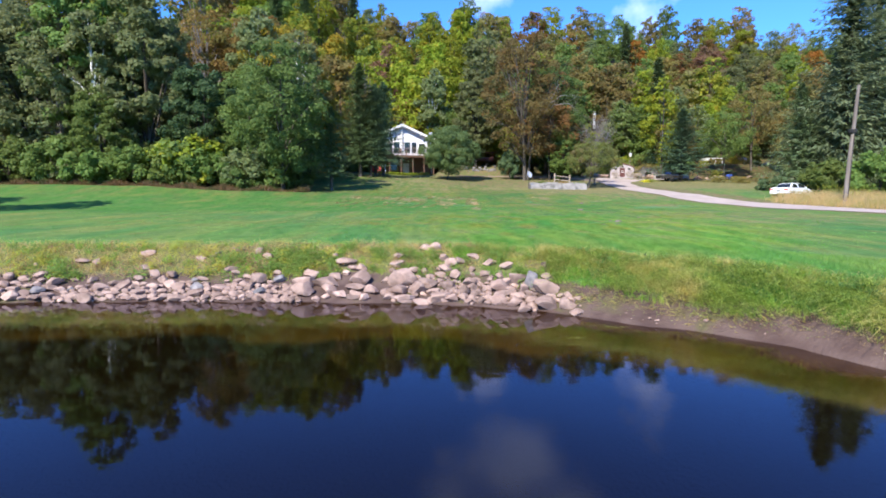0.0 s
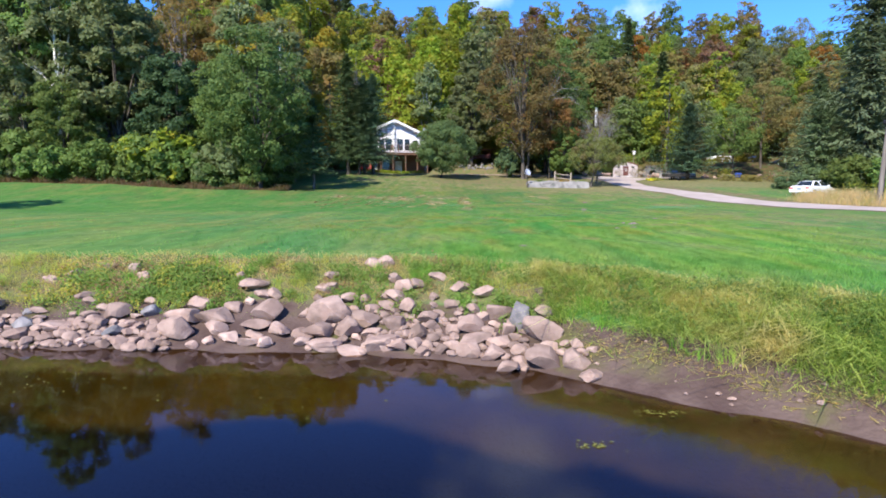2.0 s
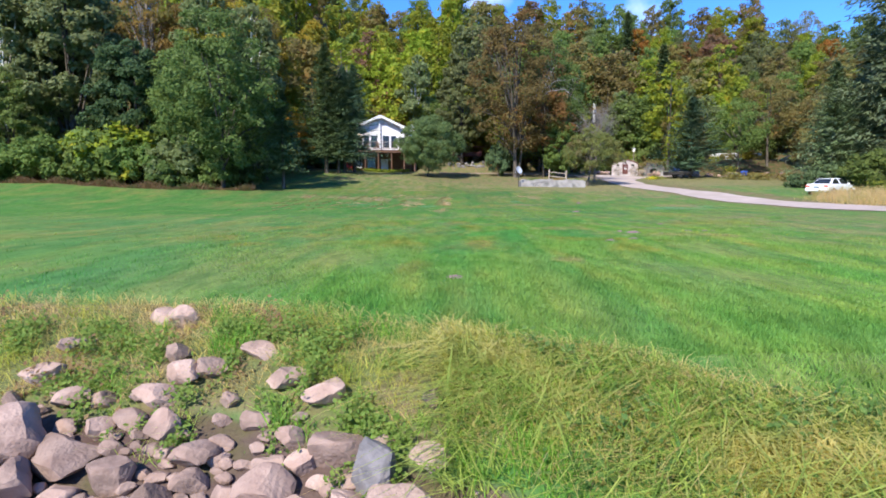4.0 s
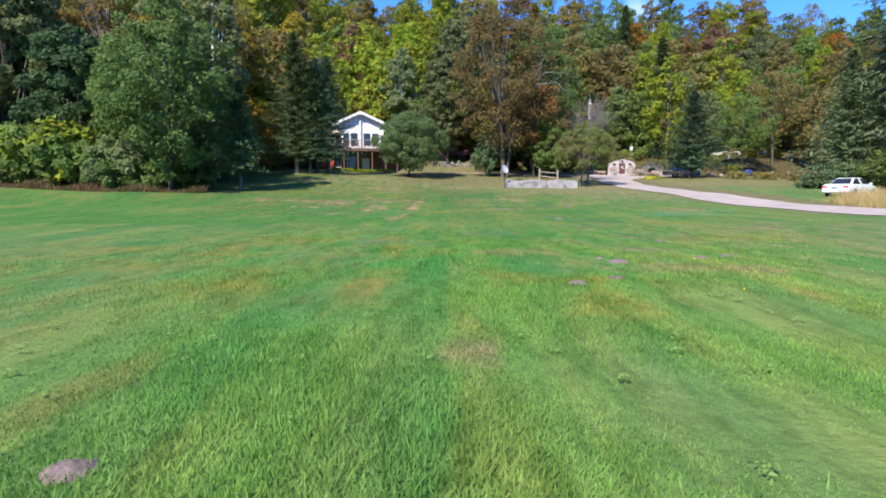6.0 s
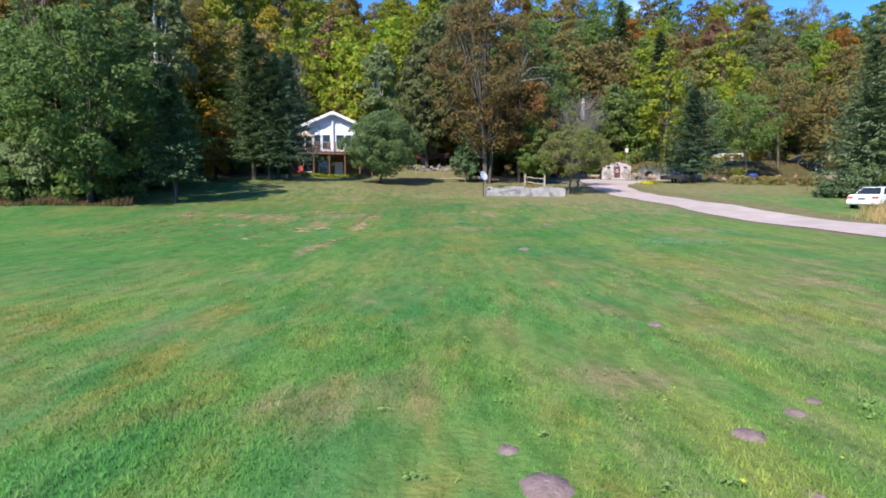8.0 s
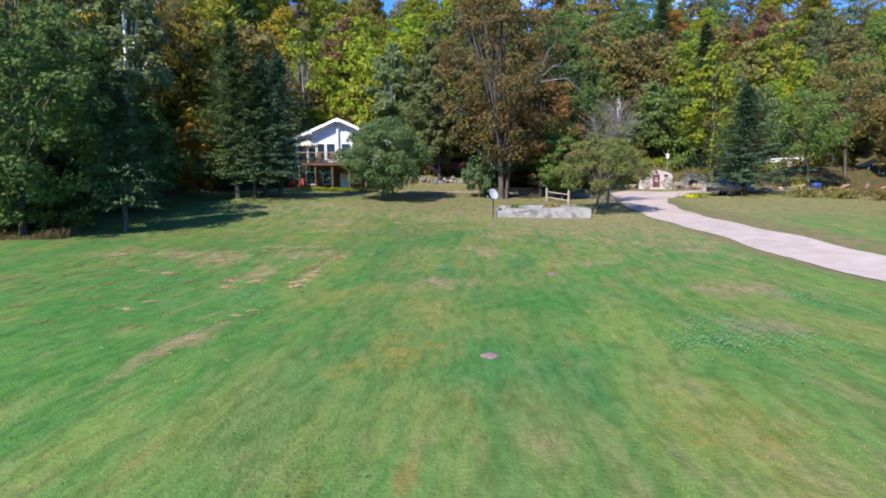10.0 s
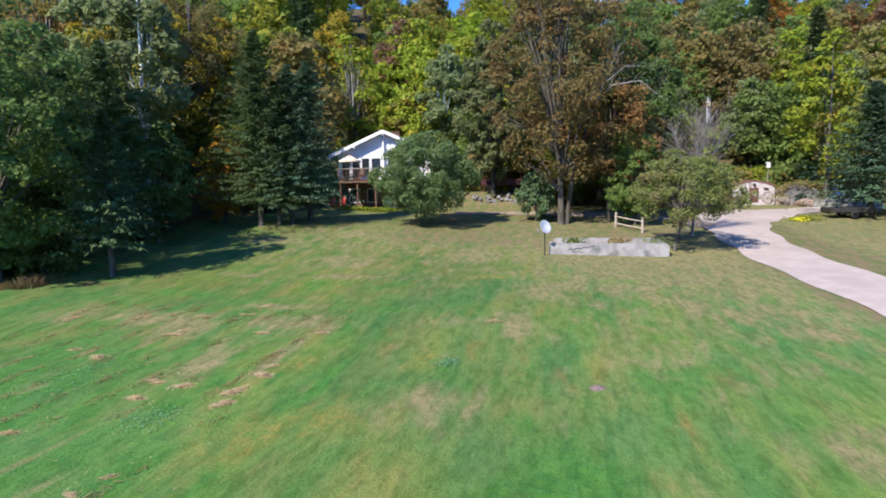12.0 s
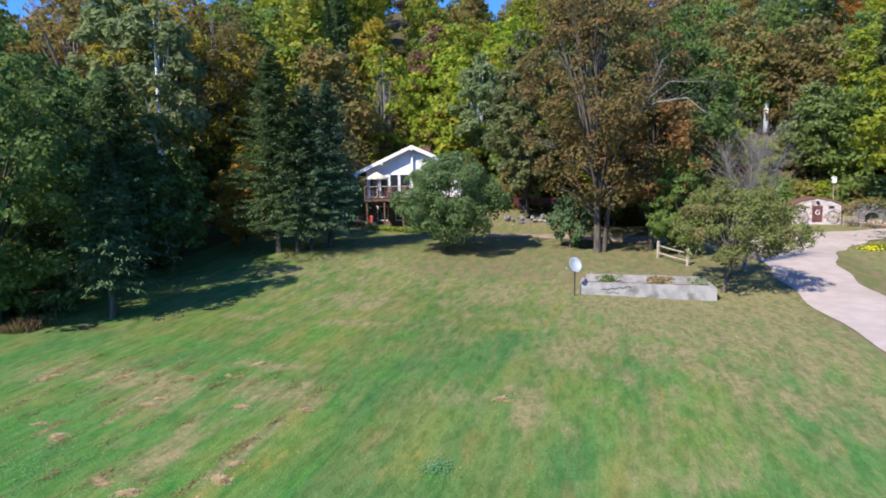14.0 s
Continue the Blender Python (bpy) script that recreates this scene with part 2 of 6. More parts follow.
LEAVES = {
    "green": foliage("green_leaves", (0.122, 0.190, 0.048), (0.205, 0.275, 0.076)),
    "teal": foliage("blue_green_leaves", (0.068, 0.138, 0.055), (0.12, 0.205, 0.092)),
    "russet": foliage("russet_leaves", (0.25, 0.165, 0.05), (0.33, 0.22, 0.07), (0.21, 0.19, 0.055), amount=0.3),
    "fruit": foliage("thin_olive_leaves", (0.155, 0.185, 0.055), (0.25, 0.265, 0.085), (0.24, 0.20, 0.09), amount=0.2),
    "dark": foliage("dark_green_leaves", (0.089, 0.142, 0.040), (0.164, 0.218, 0.065)),
    "grey": foliage("grey_green_leaves", (0.153, 0.192, 0.078), (0.229, 0.255, 0.115)),
    "bright": foliage("bright_green_leaves", (0.205, 0.268, 0.028), (0.305, 0.342, 0.038), (0.392, 0.305, 0.036), amount=0.1),
    "yellow": foliage("yellow_green_leaves", (0.25, 0.26, 0.0342), (0.34, 0.30, 0.0456), (0.148, 0.217, 0.0342), amount=0.3),
    "olive": foliage("olive_brown_leaves", (0.180, 0.162, 0.052), (0.262, 0.21, 0.074), (0.273, 0.175, 0.06), amount=0.12),
    "umber": foliage("brown_olive_leaves", (0.164, 0.134, 0.048), (0.249, 0.188, 0.070), (0.283, 0.158, 0.056), amount=0.12),
    "rust": foliage("rust_leaves", (0.251, 0.137, 0.0513), (0.342, 0.194, 0.0684), (0.16, 0.171, 0.0456), amount=0.35),
    "orange": foliage("orange_leaves", (0.388, 0.16, 0.0285), (0.479, 0.251, 0.0456), (0.296, 0.228, 0.0456), amount=0.25),
    "gold": foliage("golden_leaves", (0.33, 0.22, 0.03), (0.42, 0.29, 0.045), (0.24, 0.23, 0.04), amount=0.3),
    "red": foliage("dull_red_leaves", (0.2, 0.105, 0.07), (0.26, 0.15, 0.095), (0.205, 0.148, 0.0798), amount=0.3),
    "spruce": foliage("spruce_needles", (0.068, 0.112, 0.046), (0.122, 0.168, 0.075), glow=0.3),
    "apple": foliage("apple_leaves", (0.125, 0.222, 0.08), (0.21, 0.31, 0.125)),
    "young": foliage("fresh_spruce_needles", (0.066, 0.115, 0.044), (0.115, 0.165, 0.070), glow=0.35),
    "fir": foliage("fir_needles", (0.115, 0.165, 0.072), (0.19, 0.24, 0.115), glow=0.4),
    "blue": foliage("blue_spruce_needles", (0.066, 0.118, 0.066), (0.112, 0.172, 0.10), glow=0.3),
    "pine": foliage("pine_needles", (0.15, 0.20, 0.105), (0.225, 0.275, 0.15), glow=0.45),
    "sage": foliage("sage_leaves", (0.185, 0.185, 0.056), (0.283, 0.25, 0.085), (0.229, 0.17, 0.09), amount=0.25),
}
WHITE = surface("white_siding", (0.70, 0.69, 0.74), (0.77, 0.76, 0.80), 1.5, rough=0.6, relief=0.1)
TRIM = surface("white_trim", (0.62, 0.62, 0.64), (0.70, 0.70, 0.72), 2.0, rough=0.5, relief=0.05)
SHINGLE = surface("roof_shingles", (0.16, 0.14, 0.14), (0.24, 0.22, 0.21), 6.0, relief=0.6)
BRICK = surface("brown_brick", (0.12, 0.065, 0.05), (0.17, 0.095, 0.07), 7.0, relief=0.5)
WOOD = surface("weathered_wood", (0.27, 0.22, 0.18), (0.38, 0.32, 0.27), 4.0, rough=0.85, relief=0.5, stretch=(1, 1, 0.2))
DECK_WOOD = surface("brown_deck_wood", (0.115, 0.065, 0.048), (0.165, 0.098, 0.07), 5.0, rough=0.7, relief=0.3)
CONCRETE = surface("old_concrete", (0.23, 0.215, 0.21), (0.31, 0.29, 0.28), 2.0, (0.14, 0.135, 0.125), 1.3, 0.9, relief=0.5, fine=22)
STUCCO = surface("whitewashed_stone", (0.40, 0.35, 0.36), (0.50, 0.44, 0.45), 4.0, (0.22, 0.18, 0.165), 2.0, 0.9, relief=0.6)
RED_DOOR = surface("dark_red_door", (0.10, 0.04, 0.04), (0.14, 0.06, 0.055), 4.0, rough=0.6, relief=0.2)
DARK = surface("black_iron", (0.02, 0.02, 0.022), (0.05, 0.045, 0.04), 8.0, rough=0.6, relief=0.3)
CAR_PAINT = surface("white_car_paint", (0.78, 0.78, 0.79), (0.82, 0.82, 0.83), 2.0, rough=0.18, relief=0.0)
RUBBER = surface("tyre_rubber", (0.02, 0.02, 0.02), (0.035, 0.035, 0.035), 12.0, rough=0.9, relief=0.2)
CHROME = surface("bright_metal", (0.55, 0.55, 0.56), (0.66, 0.66, 0.67), 5.0, rough=0.3, metal=1.0, relief=0.05)
DISH_GREY = surface("dish_grey", (0.27, 0.29, 0.34), (0.33, 0.35, 0.40), 4.0, rough=0.4, relief=0.05)
RED_PAINT = surface("red_paint", (0.42, 0.05, 0.04), (0.50, 0.08, 0.06), 5.0, rough=0.5, relief=0.1)
BLUE_PAINT = surface("blue_paint", (0.03, 0.07, 0.28), (0.05, 0.10, 0.36), 5.0, rough=0.4, relief=0.1)
YELLOW_BLOOM = foliage("yellow_blooms", (0.65, 0.55, 0.03), (0.75, 0.68, 0.08))
CANVAS = surface("beige_canvas", (0.60, 0.50, 0.38), (0.68, 0.58, 0.46), 4.0, relief=0.1)
GLASS, gn, gl_, gb = shader("window_glass", 0.04)
gb.inputs["Base Color"].default_value = (0.02, 0.025, 0.03, 1)

# ---- land ----
SHORE_X = (-60, -15, -8, -6.4, -3.7, -1, 0.8, 2.6, 3.4, 4.7, 5.7, 6.3, 9, 14, 30)
SHORE_Y = (12, 12.6, 12.75, 12.9, 12.75, 12.6, 12.3, 11.4, 10.75, 9.85, 8.95, 7.8, 4.5, 0, -12)
LAND_Y = (10, 25, 45, 51, 55, 61, 70, 80, 88, 96, 106, 120, 150, 200, 400)
LAND_Z = (1.12, 1.25, 1.4, 1.65, 2.0, 2.45, 3.0, 4.25, 5.25, 5.6, 6.2, 14, 31, 52, 70)
clip = np.clip


def shore(x):
    return np.interp(x, SHORE_X, SHORE_Y)


def height(x, y):
    """The land's height at x, y (arrays or numbers); the pond's surface is at 0."""
    x, y = np.asarray(x, float), np.asarray(y, float)
    d = y - shore(x) + 0.07 * np.sin(x * 2.3) + 0.05 * np.sin(x * 5.1 + 1)
    d = np.where(y < -20, np.minimum(d, 3.2), d)
    lawn = np.interp(y, LAND_Y, LAND_Z)
    lawn = lawn + clip(0.05 * (-5 - x), 0, 1.2) * clip((y - 40) / 15, 0, 1)
    lawn = lawn - clip((x - 18) / 12, 0, 1) * clip((y - 70) / 15, 0, 1) * 0.8 * clip((125 - y) / 20, 0, 1)
    lawn = lawn + clip((x - 25) / 5, 0, 1) * 0.3 * clip((y - 30) / 20, 0, 1) * clip((75 - y) / 12, 0, 1)
    lawn = lawn + clip((-16 - x) / 10, 0, 1) * clip(0.22 * (y - 66), 0, 9)
    lawn = lawn + 0.05 * np.sin(x * 0.5 + y * 0.31) * np.sin(y * 0.23 - x * 0.11) * clip((y - 14) / 6, 0, 1)
    lawn = lawn + 2.5 * clip((x - 43) / 4, 0, 1) * clip((62 - x) / 4, 0, 1) * clip((y - 97) / 4, 0, 1) * clip((107 - y) / 3, 0, 1)
    lawn = lawn - 0.45 * clip((x - 45) / 3, 0, 1) * clip((62 - x) / 4, 0, 1) * clip((y - 105) / 2, 0, 1) * clip((113 - y) / 2, 0, 1)
    lawn = lawn + 1.5 * clip((x + 1.2) / 1.5, 0, 1) * clip((10.5 - x) / 2, 0, 1) * clip((y - 87.6) / 1.2, 0, 1) * clip((104 - y) / 8, 0, 1)
    lawn = lawn + 0.95 * np.exp(-((x + 8) / 9) ** 2 - ((y - 74) / 8) ** 2)
    lawn = lawn - 0.4 * clip((x - 18) / 25, 0, 1) * clip((y - 122) / 28, 0, 1)
    lawn = lawn - 0.32 * np.exp(-((x - 34.8) / 3.6) ** 2 - ((y - 55.2) / 3.2) ** 2)
    bank = np.interp(d, (-9, -2, -0.4, 0, 1.0, 2.0, 3.2), (-1.8, -0.7, -0.12, 0, 0.33, 0.8, 1.0))
    back = np.interp(y, (-60, -32, -26), (1.5, 0.8, -1.8))
    z = np.where(d < 3.2, bank + (lawn - 1.0) * clip((d - 2) / 1.2, 0, 1), lawn)
    return np.where(y < -26, np.maximum(z, back), z)


def ground_z(x, y):
    return float(height(x, y))


def steps(*runs):
    out = []
    for a, b, s in runs:
        out.extend(np.arange(a, b, s))
    return np.array(out + [runs[-1][1]])


def mesh_from(name, verts, faces, material, smooth=False):
    """A mesh from arrays: verts (n, 3), faces (m, k)."""
    verts, faces = np.asarray(verts, np.float32), np.asarray(faces, np.int32)
    me = bpy.data.meshes.new(name)
    k = faces.shape[1]
    me.vertices.add(len(verts))
    me.vertices.foreach_set("co", verts.ravel())
    me.loops.add(faces.size)
    me.loops.foreach_set("vertex_index", faces.ravel())
    me.polygons.add(len(faces))
    me.polygons.foreach_set("loop_start", np.arange(0, faces.size, k, dtype=np.int32))
    me.polygons.foreach_set("loop_total", np.full(len(faces), k, np.int32))
    me.update(calc_edges=True)
    me.validate()
    me.polygons.foreach_set("use_smooth", np.full(len(me.polygons), smooth))
    me.materials.append(material)
    return me


def sheet(name, xs, ys, zfun, material):
    gx, gy = np.meshgrid(xs, ys)
    v = np.stack([gx.ravel(), gy.ravel(), np.asarray(zfun(gx, gy), float).ravel()], 1)
    w = len(xs)
    i = (np.arange(len(ys) - 1)[:, None] * w + np.arange(w - 1)[None]).ravel()
    return mesh_from(name, v, np.stack([i, i + 1, i + w + 1, i + w], 1), material, True), v


def woods_edge(x):
    """Where the woods begin, as y at x."""
    return np.interp(x, (-90, -57, -40, -26, -19, -17, -13, -9, -4, 3, 12, 20, 26, 40, 60), (62, 60, 57, 55, 56.5, 80, 86, 94, 96, 96, 88, 90, 103, 104, 60))


# worn, golden and lush places of the lawn: x, y, half width, half length
WORN = ((9.4, 23.0, 0.9, 0.5), (4.6, 19.0, 0.4, 0.4), (8.6, 26.3, 1.1, 0.5), (5.8, 25.6, 0.8, 0.7), (-5, 54.4, 3, 1.3), (-8.5, 54.2, 1.6, 1.2), (-2.8, 53.6, 1.5, 1.5), (1.2, 54.2, 2.6, 1.2), (-0.5, 56.4, 2.5, 0.5), (7.6, 55.3, 1.8, 0.5), (9.8, 55.2, 0.9, 2.2), (0.4, 62.2, 2.4, 0.8), (20.2, 62.7, 1.4, 2.0), (20.2, 55.5, 1.2, 2.0), (14.8, 51.9, 1.2, 0.9), (12.2, 61.8, 1.6, 1.2),
        (-4.4, 62.4, 2.6, 0.6), (6.2, 69, 2.6, 3.4), (-7.4, 69.6, 2.2, 1.4), (10.8, 60.5, 1.5, 2.4), (2.5, 51, 0.5, 3.0), (0.4, 50.6, 0.7, 2.6), (2.4, 40, 0.5, 2.2), (18.4, 47, 2.2, 1.6), (16.4, 42, 1.4, 1.4),
        (8.2, 47.8, 1.2, 1.4), (8, 23, 1.0, 0.6), (-1, 66, 2.4, 2.0))
GOLD = ((-1.7, 24.6, 0.9, 0.5), (-0.6, 24.2, 0.9, 0.4), (-0.4, 25.8, 0.8, 0.6), (0.6, 28.5, 0.8, 1.4), (3.0, 29.6, 0.5, 1.6), (-3.2, 23.5, 1.6, 0.8), (-1.6, 21.2, 0.9, 0.7), (-2.6, 26.5, 1.2, 1.0), (0.8, 25.8, 0.5, 1.2), (-0.6, 24.3, 1.0, 1.5), (1.3, 22.2, 0.9, 1.2), (-0.2, 28, 0.9, 2.2), (6.4, 20.3, 0.7, 0.6), (3.2, 21.5, 0.7, 1.0), (3.4, 27, 0.5, 2.4), (4.4, 45.5, 1.0, 1.6), (6.2, 46.7, 1.5, 0.8), (7.0, 51.4, 0.9, 1.0),
        (7.5, 62.9, 1.8, 0.5), (3.2, 50, 0.5, 0.8), (6.2, 22.3, 0.8, 0.6), (11.5, 29, 2.0, 0.8), (7.4, 39.5, 1.4, 2.0), (13, 36, 1.2, 2.0))
LUSH = ((-3.1, 48.4, 1.8, 1.4), (0.2, 45.2, 1.8, 1.0), (4.5, 56.5, 3.0, 0.8), (-1, 57.6, 3.5, 0.8), (-6, 58, 3.5, 0.8), (-1, 53.9, 0.9, 0.7), (10.7, 50, 1.0, 1.6), (8, 50.8, 0.5, 0.6), (-2, 48.4, 1.2, 1.6), (11.3, 45, 2.0, 3.5), (14, 50, 1.5, 2.0), (1.5, 60, 3.0, 0.9))


def lawn_zones(x, y):
    """How worn, golden and lush the lawn is at x, y (0 to 1)."""
    def spots(places):
        return np.max([np.exp(-((x - a) / (b2 * 1.15)) ** 2 - ((y - b) / (b3 * 1.15)) ** 2) for a, b, b2, b3 in places], axis=0)
    rows = np.maximum(np.cos((x - 0.10 * y) * 4.6) - 0.45, 0) * 1.1 * np.interp(x, (-13, -9, 2.2, 3.4), (0, 1, 1, 0)) * np.interp(y, (36, 42, 55, 57), (0, 1, 1, 0))
    upper = np.interp(y, (19, 25, 33, 42, 54, 66, 72), (0, 0.22, 0.22, 0.04, 0.17, 0.38, 0.58)) * np.interp(x, (-14, -6, 8, 14, 21, 25), (0.5, 0.9, 1, 2.0, 2.2, 1.3))
    near = np.interp(y, (18, 23, 29, 40), (0, 0.40, 0.37, 0)) * np.interp(x, (-6, 0, 6, 10), (0.8, 1, 0.8, 0.4))
    left = np.interp(x, (2, 8), (1, 0))
    thin = left * np.interp(y, (22, 34, 44, 52, 60), (0, 0.1, 0.2, 0.7, 1.05)) + (1 - left) * np.interp(y, (22, 34, 60), (0, 0.40, 1.05)) * np.interp(x, (4, 14, 20), (0.9, 0.5, 0.25))
    middle = np.interp(y, (21, 23.4, 25.5, 30, 42, 54, 62), (-0.6, 1.5, 2.9, 3.9, 4.4, 5.0, 6.4))
    track = np.maximum(*[np.exp(-((x - middle - a) / 0.26) ** 2) for a in (-1.5, 0.0)])
    track = track * np.interp(y, (21, 26, 50, 62), (0, 0.45, 0.75, 0))
    return {"worn": np.maximum(np.maximum(spots(WORN) * 0.75, rows * 0.65), upper), "gold": np.maximum(spots(GOLD) * 0.68, near), "thin": thin, "lush": np.maximum.reduce([spots(LUSH) * 0.6, track, np.interp(x, (-2, 2, 8), (0.66, 0.56, 0.1)) * np.interp(y, (30, 38, 50, 60), (0, 1, 0.8, 0.4))])}


ROAD_Y, ROAD_X = (-14, 8, 20, 30, 38, 46, 53, 60, 84), (33, 30, 28.4, 27.2, 26.6, 25.8, 24.7, 24.2, 23.6)
xs = steps((-2600, -200, 240), (-200, -40, 4), (-40, -15, 1), (-15, 11, 0.3), (11, 45, 1), (45, 200, 4), (200, 2600, 240))
ys = steps((-2600, -60, 250), (-60, 5, 2.5), (5, 16.5, 0.25), (16.5, 75, 0.8), (75, 210, 2.2), (210, 2600, 240))
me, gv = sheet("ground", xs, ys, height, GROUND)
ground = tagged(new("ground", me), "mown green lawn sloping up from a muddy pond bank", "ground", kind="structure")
gx, gy, gz = gv.T
gd = gy - shore(gx)
zones = {
    "mud": np.interp(gd, (-0.9, -0.5, 1.0, 1.7), (0, 1, 1, 0)) * (gy > -20),
    "silt": np.interp(gd, (-0.75, -0.35), (1, 0)) * (gz < 0.1),
    "dry": np.maximum(np.interp(gd, (0.8, 1.4, 2.1, 2.8, 3.2), (0, 0.6, 0.7, 0.75, 0)) * np.interp(gx, (2, 4), (1, 0.15)),
                      np.maximum(np.interp(gy, (64, 73, 86, 88, 92, 100), (0, 0.55, 0.55, 0.8, 0.7, 0)) * np.interp(gx, (-8, 0, 19, 22), (0, 1, 1, 0)),
                                 0.9 * (gx > 35) * (gx < 66) * (gy > 95) * (gy < 108) + np.interp(np.abs(gx - np.interp(gy, ROAD_Y, ROAD_X) - 0.8), (2.2, 5.5), (0.75, 0)) * (gy > 16) * (gy < 96) * (gx > 10))),
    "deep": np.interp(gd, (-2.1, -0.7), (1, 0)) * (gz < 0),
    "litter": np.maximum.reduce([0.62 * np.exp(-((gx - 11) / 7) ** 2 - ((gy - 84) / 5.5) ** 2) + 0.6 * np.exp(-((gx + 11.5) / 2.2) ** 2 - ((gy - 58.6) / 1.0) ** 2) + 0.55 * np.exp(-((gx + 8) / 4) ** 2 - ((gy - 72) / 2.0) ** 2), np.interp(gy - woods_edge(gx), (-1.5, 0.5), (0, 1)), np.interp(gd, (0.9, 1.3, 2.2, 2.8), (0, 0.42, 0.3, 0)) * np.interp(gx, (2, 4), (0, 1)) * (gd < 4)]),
}
zones.update(lawn_zones(gx, gy))
for key, values in zones.items():
    at = me.attributes.new(key, "FLOAT", "POINT")
    at.data.foreach_set("value", np.asarray(values, np.float32))
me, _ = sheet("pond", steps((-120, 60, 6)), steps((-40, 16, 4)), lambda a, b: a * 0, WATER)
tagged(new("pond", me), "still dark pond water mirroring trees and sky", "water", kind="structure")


def strip(name, line, material, lift=0.03, rows=5):
    """A road along line: (x, y, half width)."""
    line = np.array(line, float)
    t = np.linspace(0, len(line) - 1, 90)
    p = np.stack([np.interp(t, np.arange(len(line)), line[:, k]) for k in range(3)], 1)
    k = np.ones(7) / 7
    for c in range(3):
        p[3:-3, c] = np.convolve(p[:, c], k, "valid")
    d = np.gradient(p[:, :2], axis=0)
    side = np.stack([d[:, 1], -d[:, 0]], 1) / np.linalg.norm(d, axis=1)[:, None]
    v = []
    for j in np.linspace(-1, 1, rows):
        wob = 0.15 * np.sin(t * 7 + j * 5) * (abs(j) > 0.9)
        q = p[:, :2] + side * ((p[:, 2] + wob) * j)[:, None]
        v.append(np.column_stack([q, height(q[:, 0], q[:, 1]) + lift + 0.03 * (1 - j * j)]))
    v = np.concatenate(v)
    n = len(t)
    i = (np.arange(rows - 1)[:, None] * n + np.arange(n - 1)[None]).ravel()
    return mesh_from(name, v, np.stack([i, i + n, i + n + 1, i + 1], 1), material, True)


me = strip("road", [(33, -14, 1.9), (30, 8, 1.9), (28.4, 20, 1.9), (27.2, 30, 1.9), (26.6, 38, 1.9), (25.8, 46, 1.9), (24.7, 53, 1.9), (24.2, 60, 1.9), (23.6, 68, 1.9), (23.6, 74, 2.0), (24.1, 80, 2.2), (25.5, 85.5, 2.9), (28.5, 88.9, 2.8), (31.5, 91.6, 2.4)], GRAVEL)
tagged(new("road", me), "pale pinkish gravel driveway with worn edges", "driveway", kind="structure")
me = strip("driveway_loop", [(28.5, 89.2, 2.5), (32, 92.4, 2.4), (36.5, 94.8, 1.9), (41, 94.4, 1.5), (46, 92.5, 1.4)], GRAVEL, 0.034)
tagged(new("driveway_loop", me), "gravel turning loop in front of the stone cellar", "driveway", kind="structure")
me = strip("driveway_spur", [(22.6, 80, 1.3), (17, 84, 1.2), (8, 85.5, 1.1), (2, 86, 1.0)], TRACK, 0.036)
tagged(new("driveway_spur", me), "narrow dirt track leading to the house", "driveway", kind="structure")

# ---- plants ----
def part(name, me, parent, label=""):
    ob = new(name, me)
    ob.parent = parent
    return tagged(ob, label)


def thing(name, x, y, z, label, category, group="", rz=0.0):
    ob = new(name)
    ob.empty_display_size = 0.2
    ob.matrix_basis = pose(x, y, z, 0, 0, rz)
    return tagged(ob, label, category, group)


def tubes(lines, sides=6):
    """Tapered tubes along lines of (point, radius)."""
    vs, fs, base = [], [], 0
    for line in lines:
        pts = [Vector(p) for p, _ in line]
        for i, (p, r) in enumerate(line):
            way = (pts[min(i + 1, len(pts) - 1)] - pts[max(i - 1, 0)]).normalized()
            a = way.cross(Vector((0.31, 0.95, 0.1))).normalized()
            b = way.cross(a)
            for k in range(sides):
                t = 2 * math.pi * k / sides
                vs.append(pts[i] + (a * math.cos(t) + b * math.sin(t)) * r)
        for i in range(len(line) - 1):
            for k in range(sides):
                q = base + i * sides
                fs.append((q + k, q + (k + 1) % sides, q + sides + (k + 1) % sides, q + sides + k))
        base += len(line) * sides
    return vs, fs


def leaf_cloud(rng, centres, normals, size, diamond=True, droop=0.0):
    """A small leaf at each centre, turned about its normal."""
    n = len(centres)
    nor = normals / (np.linalg.norm(normals, axis=1)[:, None] + 1e-9)
    a = np.cross(nor, rng.normal(size=(n, 3)))
    a /= np.linalg.norm(a, axis=1)[:, None] + 1e-9
    b = np.cross(nor, a)
    s = (size * rng.uniform(0.6, 1.35, n))[:, None]
    if diamond:
        v = np.stack([centres - a * s * 0.6, centres + b * s * 0.36 + nor * s * 0.08, centres + a * s * 0.6 - nor * s * droop, centres - b * s * 0.36 + nor * s * 0.08], 1)
        return v.reshape(-1, 3), np.arange(4 * n).reshape(-1, 4)
    v = np.stack([centres - a * s * 0.55 - b * s * 0.3, centres + a * s * 0.5 - b * s * 0.25, centres + b * s * 0.6 - nor * s * 0.15], 1)
    return v.reshape(-1, 3), np.arange(3 * n).reshape(-1, 3)


